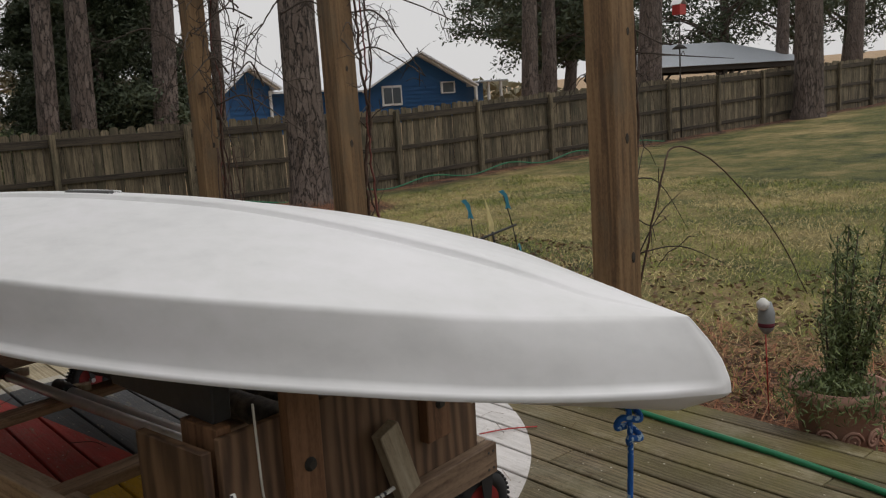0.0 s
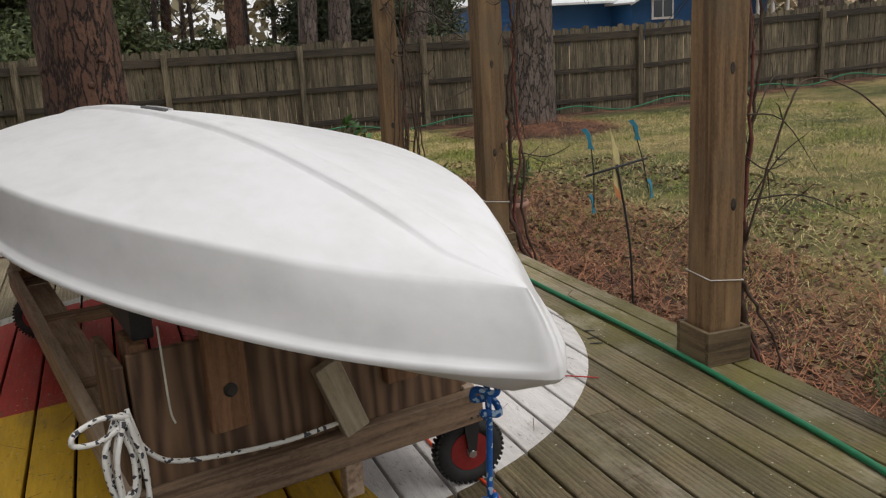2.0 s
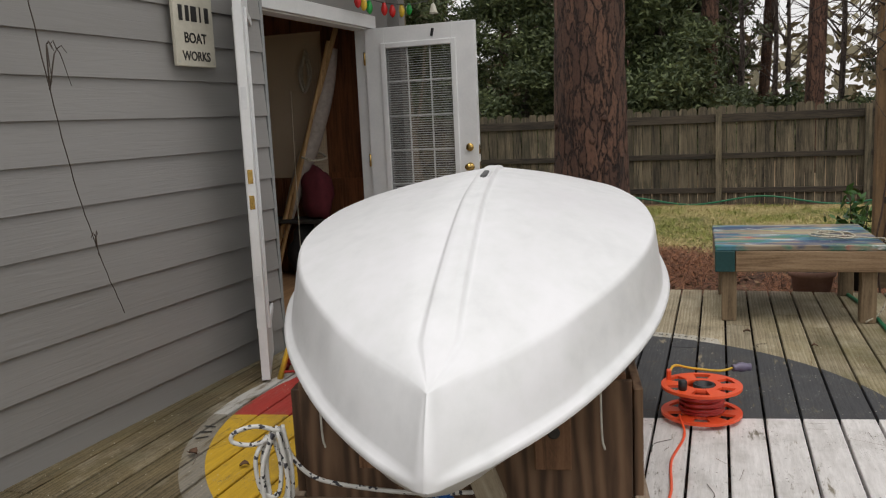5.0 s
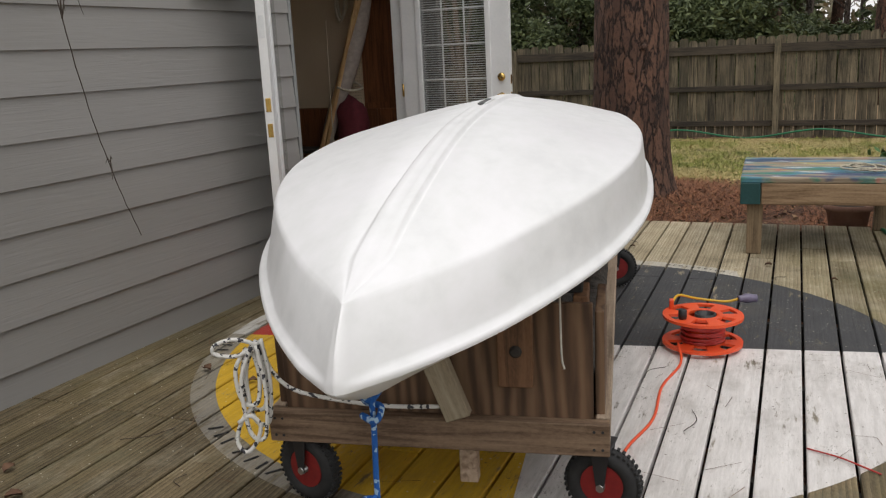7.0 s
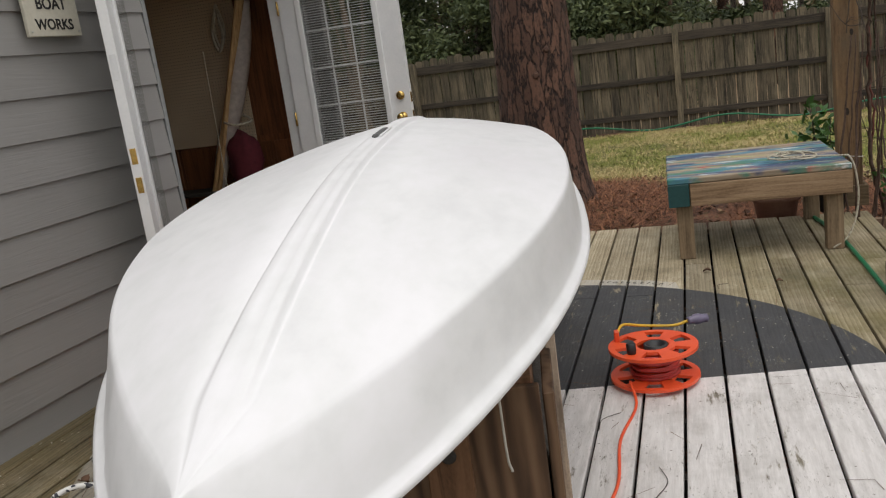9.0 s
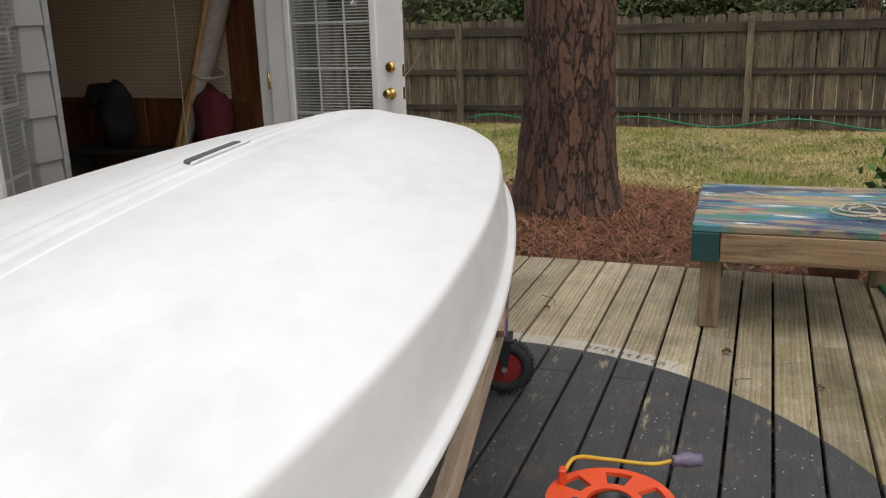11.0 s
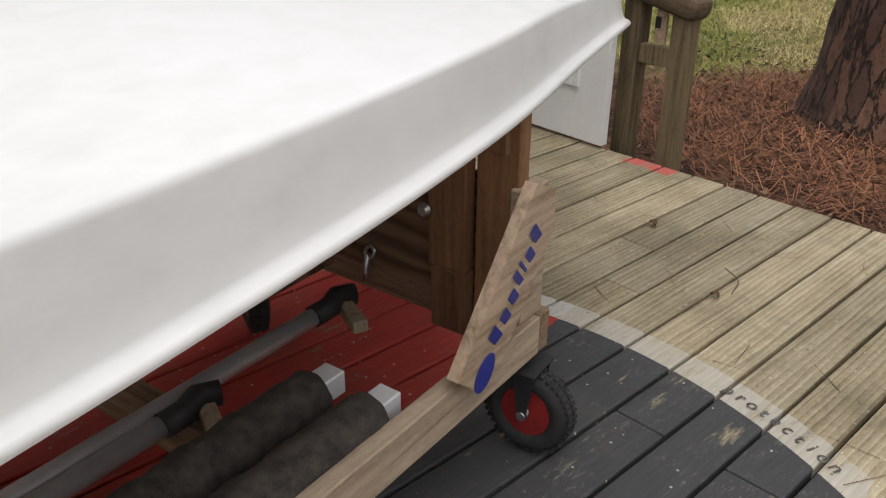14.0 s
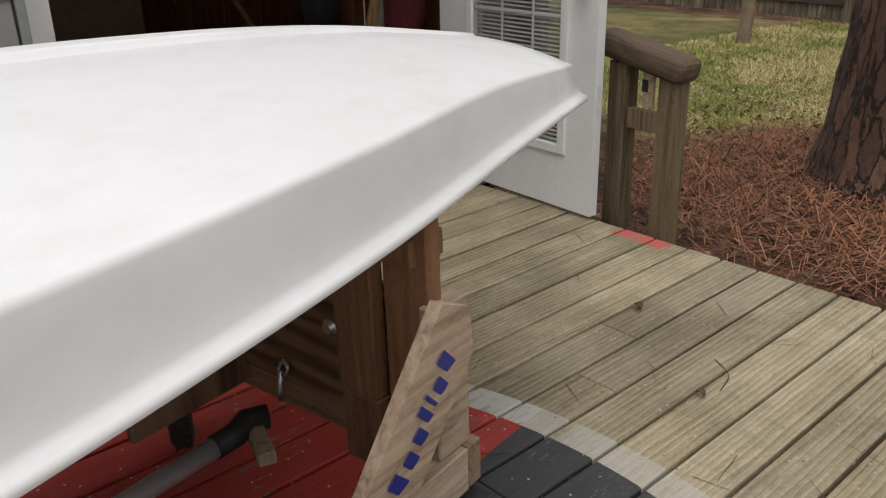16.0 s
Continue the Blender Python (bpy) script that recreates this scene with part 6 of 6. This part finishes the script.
# live oaks beyond the gazebo
for x, y, h, s in ((22.4, 23.3, 6.2, 2.2), (25.4, 25, 5.6, 2.2), (30.5, 27, 6.6, 4.2), (36, 25, 7, 4.2), (41, 24, 7, 4.5), (46, 24, 7, 4), (27.5, 29, 7.5, 3.8)):
    woods_tree(x, y, 0.3, h, ("round", h * 0.42, s, 8500, 0.085), "spreading live oak beyond the fence", "bark_grey", "oak_leaf", 0.04)
# far tree line all round
far = []
for k in range(24000):
    a = rng.uniform(-0.75, 3.9)
    d = rng.uniform(60, 75)
    zz = rng.random() ** 1.5 * (5.5 + 2.5 * math.sin(a * 9) + 1.5 * math.sin(a * 23)) * (1.0 if a > 1.35 else 0.32)
    far.append((d * math.cos(a), d * math.sin(a), zz))
ft = part("far_woods", leaf_cloud("far_woods", np.array(far), 0.5, gen), "dry_leaf", None, label="distant winter tree line", kind="stuff")
tagged(ft, category="woods")


# ---- blue house and gazebo beyond the fence ----
def build_blue_house():
    h = thing("neighbour_house", pose(0, 0, 0), "blue clapboard house with pale metal roof", "house")
    Y = 36.0
    def gable(x0, x1, xa, z0, ze, za, y, depth):
        bm = bmesh.new()
        prof = [(x0, z0), (x1, z0), (x1, ze), (xa, za), (x0, ze)]
        a, b = [bm.verts.new((x, y, z)) for x, z in prof], [bm.verts.new((x, y + depth, z)) for x, z in prof]
        bm.faces.new(a)
        bm.faces.new(b[::-1])
        for i in range(5):
            bm.faces.new((a[(i + 1) % 5], a[i], b[i], b[(i + 1) % 5]))
        bmesh.ops.recalc_face_normals(bm, faces=bm.faces[:])
        part("wall", bm, "blue_wall", h)
        for xs, zs, xe, zz in ((x0 - 0.35, ze - 0.2, xa, za + 0.05), (x1 + 0.35, ze - 0.2, xa, za + 0.05)):
            ln, an = math.hypot(xe - xs, zz - zs), math.degrees(math.atan2(zz - zs, xe - xs))
            part("roof", box(ln, depth + 0.7, 0.10, 0.01), "roof_metal", h, pose((xs + xe) / 2, y + depth / 2 - 0.3, (zs + zz) / 2 + 0.05, 0, -an, 0))
            part("barge_board", box(ln, 0.06, 0.16, 0.01), "white_paint", h, pose((xs + xe) / 2, y - 0.36, (zs + zz) / 2 + 0.01, 0, -an, 0))
        nl = 11
        for k in range(nl):
            z = z0 + (ze - z0) * k / nl + 0.4
            if z < ze:
                part("clapboard", box(x1 - x0, 0.04, 0.02, 0), "blue_wall", h, pose((x0 + x1) / 2, y - 0.02, z))
    gable(22.6, 29.1, 25.75, 0.2, 2.45, 4.0, Y, 8)
    gable(15.9, 18.0, 16.8, 0.2, 2.75, 3.55, Y + 1, 8)
    part("wing_wall", box(5.0, 6.0, 2.4, 0), "blue_wall", h, pose(20.4, Y + 5.0, 1.3))
    bm = bmesh.new()
    v = [bm.verts.new(p) for p in ((16.9, Y + 4.6, 3.75), (23.4, Y + 4.6, 3.75), (23.6, Y + 1.2, 2.5), (17.8, Y + 1.2, 2.5), (16.9, Y + 4.6, 3.65), (23.4, Y + 4.6, 3.65), (23.6, Y + 1.2, 2.4), (17.8, Y + 1.2, 2.4))]
    for q in ((0, 1, 2, 3), (7, 6, 5, 4), (0, 3, 7, 4), (1, 0, 4, 5), (2, 1, 5, 6), (3, 2, 6, 7)):
        bm.faces.new([v[i] for i in q])
    part("roof", bm, "roof_metal", h)
    part("downpipe", box(0.12, 0.12, 2.3, 0.02), "white_paint", h, pose(17.95, Y + 0.9, 1.4))
    for x, z, w, hh in ((24.2, 2.0, 1.2, 1.0), (27.8, 2.28, 0.95, 0.62)):
        win = part("window", box(w, 0.08, hh, 0.01), "white_paint", h, pose(x, Y - 0.04, z), "white window frame")
        for s in ((-1, 1) if w > 1 else (0,)):
            part("pane", box(w * (0.40 if w > 1 else 0.74), 0.04, hh * 0.78, 0), "pane_dark", win, pose(s * w * 0.225, -0.035, 0))
    part("porch_roof", box(2.6, 3.0, 0.10, 0.02), "roof_grey", h, pose(30.4, Y + 1.0, 2.5, 0, -1, 0))
    for x in (29.5, 30.4, 31.3):
        part("porch_post", box(0.14, 0.14, 2.2, 0.01), "white_paint", h, pose(x, Y - 0.3, 1.4))
    part("porch_wall", box(2.2, 0.1, 2.2, 0), "blue_wall", h, pose(30.4, Y + 1.5, 1.4))


build_blue_house()


def build_gazebo():
    g = thing("gazebo", pose(30.6, 22.5, 0.5, 0, 0, -18), "open timber gazebo with grey metal hip roof", "gazebo")
    bm = bmesh.new()
    L, D, z0, z1 = 4.1, 2.6, 1.72, 2.72
    ev = [bm.verts.new(p) for p in ((-L, -D, z0), (L, -D, z0), (L, D, z0), (-L, D, z0))]
    ri = [bm.verts.new(p) for p in ((-1.5, 0, z1), (1.5, 0, z1))]
    bm.faces.new((ev[0], ev[1], ri[1], ri[0]))
    bm.faces.new((ev[2], ev[3], ri[0], ri[1]))
    bm.faces.new((ev[1], ev[2], ri[1]))
    bm.faces.new((ev[3], ev[0], ri[0]))
    bm.faces.new(ev[::-1])
    part("roof", bm, "roof_grey", g)
    for s in (-1, 1):
        part("eave_beam", box(2 * L - 0.3, 0.12, 0.2, 0.01), "dark_wood", g, pose(0, s * (D - 0.25), z0 - 0.11))
        part("eave_beam", box(0.12, 2 * D - 0.3, 0.2, 0.01), "dark_wood", g, pose(s * (L - 0.25), 0, z0 - 0.11))
        for x in (-L + 0.5, -0.2, L - 0.5):
            part("post", box(0.16, 0.16, 2.9, 0.01), "dark_wood", g, pose(x, s * (D - 0.4), z0 - 1.6))
            for k in (-1, 1):
                part("knee_brace", box(0.08, 0.08, 0.7, 0.01), "dark_wood", g, pose(x + k * 0.25, s * (D - 0.4), z0 - 0.42, 0, 45 * k, 0))


build_gazebo()

bh = thing("birdhouse", pose(17.95, 13.75, 0.1), "red birdhouse on a tall thin pole", "birdhouse")
part("pole", rod([(0, 0, 0), (0.0, 0, 3.1)], 0.02, 8, 1), "dark_wood", bh)
part("box", box(0.26, 0.24, 0.26, 0.01), "red", bh, pose(0, 0, 3.22))
for s in (-1, 1):
    part("roof", box(0.22, 0.30, 0.02, 0.003), "white_paint", bh, pose(s * 0.075, 0, 3.41, 0, s * 42, 0))
part("baffle", lathe(((0.20, 2.25), (0.03, 2.38)), 16), "dark_wood", bh)


# ---- workshop clutter ----
sail = thing("rolled_sail", pose(-2.70, 6.10, 0.0), "rolled sail and bamboo spars leaning in the workshop", "sail")
part("roll", rod([(0.02, 0, 0.35), (0.16, 0.02, 0.75), (0.36, 0.04, 1.22), (0.50, 0.06, 1.62), (0.58, 0.07, 1.95)], [0.03 + 0.05 * math.sin(math.pi * min(1, i / 36)) for i in range(33)], 14), "sail", sail)
part("bamboo_spar", rod([(-0.12, -0.06, 0.0), (0.42, -0.02, 1.45), (0.66, 0.0, 2.1)], 0.022, 10), "bamboo", sail)
part("bamboo_spar", rod([(-0.06, -0.03, 0.0), (0.36, -0.05, 1.25), (0.60, -0.03, 2.0)], 0.018, 10), "bamboo", sail)
part("tie", rod([(0.30, -0.08, 1.05), (0.40, -0.08, 1.02), (0.46, 0.06, 1.03), (0.36, 0.12, 1.08), (0.29, -0.02, 1.07)], 0.010, 8), "cream_rope", sail)


def duffel(x, y, z, sx, sy, sz, material, label):
    t = thing("bag", pose(x, y, z, 0, 0, rng.uniform(-20, 20)), label, "bag")
    bm = bmesh.new()
    bmesh.ops.create_icosphere(bm, subdivisions=3, radius=1)
    for v in bm.verts:
        k = 1 + 0.25 * noise.noise(v.co * 2.2 + Vector((x * 9, y, z)))
        v.co = Vector((v.co.x * sx * k, v.co.y * sy * k, max(-0.85, v.co.z) * sz * k + sz * 0.85))
    part("body", smooth(bm), material, t)


duffel(-3.15, 6.08, 0.55, 0.14, 0.12, 0.24, "bag", "dark bundle of fabric on a shelf")
duffel(-3.30, 6.10, 0.80, 0.12, 0.10, 0.10, "bag", "round dark fabric bundle")
duffel(-2.32, 6.10, 0.50, 0.14, 0.10, 0.25, "maroon", "maroon and black fabric bag")
duffel(-2.42, 6.12, 0.0, 0.2, 0.12, 0.26, "bag", "dark bag on the workshop floor")
shelf = thing("shelf", pose(-2.95, 6.12, 0.0), "low dark workshop shelf", "shelf")
part("top", box(1.4, 0.28, 0.03, 0.003), "dark_wood", shelf, pose(0, 0, 0.50))
for x in (-0.65, 0.65):
    part("side", box(0.03, 0.26, 0.5, 0.003), "dark_wood", shelf, pose(x, 0, 0.25))
rope_thing("rope_hank", [(-2.42, 6.24, 1.95), (-2.48, 6.22, 1.75), (-2.44, 6.21, 1.60), (-2.37, 6.22, 1.75), (-2.42, 6.24, 1.94), (-2.39, 6.22, 1.72), (-2.43, 6.21, 1.63), (-2.46, 6.22, 1.78), (-2.42, 6.25, 1.96)], 0.012, "cream_rope", "hank of rope on the pegboard")
rope_thing("leaning_pole", [(-4.75, 6.22, 0.75), (-4.2, 6.15, 0.48), (-3.7, 6.1, 0.25)], 0.02, "bamboo", "thin wooden pole leaning on the panelling", 8, 2, "pole")
rope_thing("pull_cord", [(-2.39, 5.9, 1.6), (-2.40, 5.9, 1.0), (-2.405, 5.9, 0.05)], 0.004, "cream_rope", "thin cord hanging in the doorway", 6, 4)
kn = thing("wall_hook", pose(-3.2, 6.25, 1.70), "short wooden peg on the pegboard", "hook")
part("peg", box(0.22, 0.03, 0.03, 0.004), "bamboo", kn)

# ---- sign, lights and bell ----
sg = thing("wall_sign", pose(WALL_X + 0.045, 3.25, 1.63), "weathered board sign with hand-painted black letters", "sign")
part("board", box(0.02, 0.315, 0.36, 0.003), "sign", sg, pose(0, 0, 0.18))


def letters(txt, size, y, z):
    cu = bpy.data.curves.new("text", "FONT")
    cu.body, cu.size, cu.align_x, cu.extrude = txt, size, "CENTER", 0.0006
    cu.offset = 0.0015
    cu.materials.append(MAT["ink"])
    ob = new("lettering", cu)
    ob.parent = sg
    ob.matrix_basis = pose(0.0115, y, z, 90, 0, 90)


letters("BOAT", 0.068, 0.0, 0.115)
letters("WORKS", 0.062, 0.0, 0.030)
for k, w in enumerate((0.030, 0.030, 0.046, 0.012, 0.034)):
    part("painted_bar", box(0.0016, w, 0.075, 0.0005), "ink", sg, pose(0.0115, -0.105 + 0.052 * k, 0.255))
for k in range(4):
    part("nail", lathe(((0.004, 0), (0.004, 0.002)), 8), "steel", sg, pose(0.011, (-0.14, 0.14)[k % 2], (0.02, 0.34)[k // 2], 0, 90, 0))

ls = thing("string_lights", pose(-1.55, 5.5, 2.2), "string of coloured bulbs under the eave", "string lights")
part("wire", rod([(0, -0.3, 0.10), (0, 0.0, 0.06), (0, 0.5, 0.05), (0.02, 1.0, 0.09), (0.02, 1.4, 0.16)], 0.004, 6), "black", ls)
for k, (y, z, c) in enumerate(((0.02, 0.01, "bulb_red"), (0.12, 0.0, "bulb_yellow"), (0.22, -0.015, "bulb_green"), (0.5, 0.0, "bulb_red"), (0.66, 0.0, "bulb_red"), (0.85, 0.02, "bulb_yellow"), (1.02, 0.05, "bulb_green"))):
    part("bulb", lathe(((0.012, 0.05), (0.020, 0.03), (0.028, 0.0), (0.022, -0.03), (0.006, -0.05)), 12), c, ls, pose(0, y, z))
bell = thing("bell", pose(-1.04, 5.75, 2.10), "small pale metal bell on a line", "bell")
part("body", lathe(((0.035, 0), (0.03, 0.012), (0.02, 0.05), (0.012, 0.07), (0.004, 0.075)), 16), "sign", bell)
part("line", rod([(0, 0, 0.07), (0, 0, 0.5)], 0.003, 5, 1), "string", bell)

# ---- lettering on the painted ring ----
MAT["worn_ink"] = mottled("worn_ink", (0.03, 0.028, 0.026), (0.15, 0.145, 0.135), 60.0, 0.8)
ring = thing("ring_lettering", pose(CX, CY, 0.0035), "hand-painted black lettering on the pale ring", "lettering")
a0, a1 = math.atan2(4.675 - CY, 0.655 - CX), math.atan2(4.600 - CY, 0.985 - CX)
for i, chh in enumerate("protection"):
    a = a0 + (a1 - a0) * i / 9
    cu = bpy.data.curves.new("text", "FONT")
    cu.body, cu.size, cu.align_x, cu.extrude = chh, 0.054, "CENTER", 0.0004
    cu.materials.append(MAT["worn_ink"])
    ob = new("letter", cu)
    ob.parent = ring
    ob.matrix_basis = pose(1.52 * math.cos(a), 1.52 * math.sin(a), 0, 0, 0, math.degrees(a) - 90)
for k, deg in enumerate((198, 200.5, 203, 234, 236.5, 239, 243, 246, 248.5, 251, -20, -17.5, -14)):
    a = math.radians(deg)
    part("painted_bar", box(0.010, 0.055, 0.001, 0), "ink", ring, pose(1.54 * math.cos(a), 1.54 * math.sin(a), 0, 0, 0, deg - 90 + 15 * (k % 3 - 1)))


# ---- loose natural bits: needles, leaves, grass ----
def scatter_sticks(name, pts, length, width, material, label, category, lift=0.008, tilt=0.25):
    n = len(pts)
    a = gen.uniform(0, 2 * np.pi, n)
    l = length * gen.uniform(0.5, 1.3, n)
    d = np.stack([np.cos(a) * l, np.sin(a) * l, gen.normal(0, tilt, n) * l], 1)
    s = np.stack([-np.sin(a), np.cos(a), np.zeros(n)], 1) * width
    c = np.asarray(pts) + np.array([0, 0, lift])
    v = np.stack([c - d / 2 - s, c - d / 2 + s, c + d / 2 + s * 0.5, c + d / 2 - s * 0.5], 1).reshape(-1, 3)
    ob = part(name, soup(name, v, np.arange(4 * n).reshape(n, 4)), material, None, label=label, kind="stuff")
    tagged(ob, category=category)


def ring_points(cx, cy, r0, r1, n):
    out = []
    while len(out) < n:
        x, y = cx + rng.uniform(-r1, r1), cy + rng.uniform(-r1, r1)
        d = math.hypot(x - cx, y - cy)
        if r0 < d < r1 * rng.uniform(0.7, 1) and not (y < DECK_Y1 + 0.03 and DECK_X0 < x < DECK_X1 + 0.02):
            out.append((x, y, ground_z(x, y) + rng.uniform(0, 0.03)))
    return out


needles = ring_points(-0.2, 7.6, 0.3, 1.5, 12000) + ring_points(5.93, 11.7, 0.3, 1.5, 3000)
for k in range(12000):
    x, y = 2.33 + 1.5 * rng.random() ** 1.5, rng.uniform(0.5, 7.6)
    needles.append((x, y, ground_z(x, y) + rng.uniform(0, 0.02)))
for k in range(3000):
    x, y = rng.uniform(1.3, 2.6), rng.uniform(6.02, 7.4)
    needles.append((x, y, ground_z(x, y) + rng.uniform(0, 0.02)))
scatter_sticks("pine_straw", needles, 0.15, 0.0024, "straw", "red-brown pine needles on the ground", "pine straw", 0.022, 0.34)
green, dry = [], []
while len(green) + len(dry) < 230000:
    u = rng.random()
    x, y = (rng.uniform(-4, 4.5), rng.uniform(7.9, 13.6)) if u < 0.62 else (rng.uniform(2.7, 11), rng.uniform(0.8, 12.5))
    if math.hypot(x + 0.2, y - 7.6) < 1.4 or math.hypot(x - 5.9, y - 11.7) < 1.3 or noise.noise((x * 0.8, y * 0.8, 3)) < rng.uniform(-0.9, 0.1):
        continue
    patch = noise.noise((x * 1.1, y * 1.1, 11)) + 0.6 * noise.noise((x * 4.0, y * 4.0, 5))
    (green if patch + rng.gauss(0, 0.22) > 0.05 else dry).append((x, y, ground_z(x, y)))
scatter_sticks("grass", green, 0.055, 0.0026, "grass", "short green winter grass in patches", "grass", 0.016, 0.7)
scatter_sticks("dry_grass", dry, 0.055, 0.0026, "dry_grass", "straw-coloured dormant grass in patches", "grass", 0.014, 0.5)
litter = []
for k in range(16000):
    x, y = 2.34 + 3.2 * rng.random() ** 1.7, rng.uniform(0.3, 8.2)
    if noise.noise((x * 1.3, y * 1.3, 8)) > rng.uniform(-0.5, 0.4):
        litter.append((x, y, ground_z(x, y) + rng.uniform(0.015, 0.035)))
for k in range(2500):
    x, y = rng.uniform(-2.0, 4.0), rng.uniform(6.05, 9.0)
    litter.append((x, y, ground_z(x, y) + rng.uniform(0.02, 0.04)))
lt = part("leaf_litter", leaf_cloud("leaf_litter", np.array(litter), 0.021, gen, 0.28, 1.1), "litter", None, label="brown and tan dead leaves littering the ground", kind="stuff")
tagged(lt, category="leaf litter")
dn = [(rng.uniform(-1.3, 2.2), rng.uniform(0.2, 5.9), 0) for _ in range(260)]
scatter_sticks("fallen_needles", dn, 0.11, 0.0012, "straw_dark", "loose pine needles on the deck", "pine needles", 0.003, 0.0)


def dead_leaf(x, y, z, s, turn):
    t = thing("dead_leaf", pose(x, y, z, rng.uniform(-8, 8), rng.uniform(-8, 8), turn), "curled brown dead leaf on the deck", "leaf", "fallen leaves")
    bm = bmesh.new()
    rows = []
    for i in range(7):
        u = i / 6
        w = s * 0.36 * math.sin(math.pi * min(1, 0.08 + u * 0.92)) * (1 + 0.3 * (i % 2))
        rows.append([bm.verts.new((s * (u - 0.5), w * k, 0.004 + 0.02 * (k * k) * s / 0.08 + 0.008 * math.sin(u * 3))) for k in (-1, 0, 1)])
    for a, b in zip(rows, rows[1:]):
        for k in range(2):
            bm.faces.new((a[k], b[k], b[k + 1], a[k + 1])).smooth = True
    part("blade", bm, "dry_leaf_brown", t)


MAT["dry_leaf_brown"] = mottled("dead_leaf_brown", (0.06, 0.03, 0.018), (0.15, 0.08, 0.045), 30.0, 0.85)
for x, y in ((-0.93, 1.38), (-1.15, 1.22), (-0.75, 1.25), (0.35, 5.05), (-0.1, 5.35), (-0.9, 2.35), (-0.62, 2.3), (1.55, 4.5), (1.2, 4.75)):
    dead_leaf(x, y, 0.002, rng.uniform(0.03, 0.055), rng.uniform(0, 360))
for k in range(16):
    x, y = rng.uniform(-1.2, 2.1), rng.uniform(1.0, 5.8)
    a, l = rng.uniform(0, 6.28), rng.uniform(0.08, 0.22)
    c, q = math.cos(a), math.sin(a)
    rope_thing("fallen_twig", [(x, y, 0.004), (x + c * l * 0.5 - q * 0.03, y + q * l * 0.5 + c * 0.03, 0.006), (x + c * l, y + q * l, 0.004)], 0.0014, "twig", "thin curved twig fallen on the deck boards", 4, 4, "twig")
rope_thing("red_twig", [(1.49, 2.38, 0.006), (1.58, 2.345, 0.008), (1.63, 2.31, 0.010), (1.70, 2.27, 0.006)], 0.003, "red", "thin red twig lying on white painted boards", 5, 4, "twig")


# ---- deck boards ----
def build_deck_boards():
    edges = [0.867 + 0.148 * k for k in range(-19, 10)] + [DECK_X1]
    shapes = {}
    turn = pose(1.30, 2.95, 0, 0, 0, DECK_TURN) @ pose(-1.30, -2.95, 0)
    for a, b in zip(edges, edges[1:]):
        if b < DECK_X0 - 0.40:
            continue
        last = 3.86 if a < DECK_X0 - 0.06 else DECK_Y1
        cuts = [DECK_Y0, rng.choice((1.2, 2.0, 0.4)), rng.choice((4.85, 5.25, 4.95, 4.4)), last]
        if last < 4 or rng.random() < 0.4:
            cuts.pop(2)
        for y0, y1 in zip(cuts, cuts[1:]):
            w, l = round(b - a - 0.011, 4), round(y1 - y0 - 0.003, 4)
            if (w, l) not in shapes:
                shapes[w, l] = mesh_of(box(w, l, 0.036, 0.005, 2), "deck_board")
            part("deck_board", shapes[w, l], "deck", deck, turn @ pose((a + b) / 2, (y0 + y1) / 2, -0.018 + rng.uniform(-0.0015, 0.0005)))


build_deck_boards()
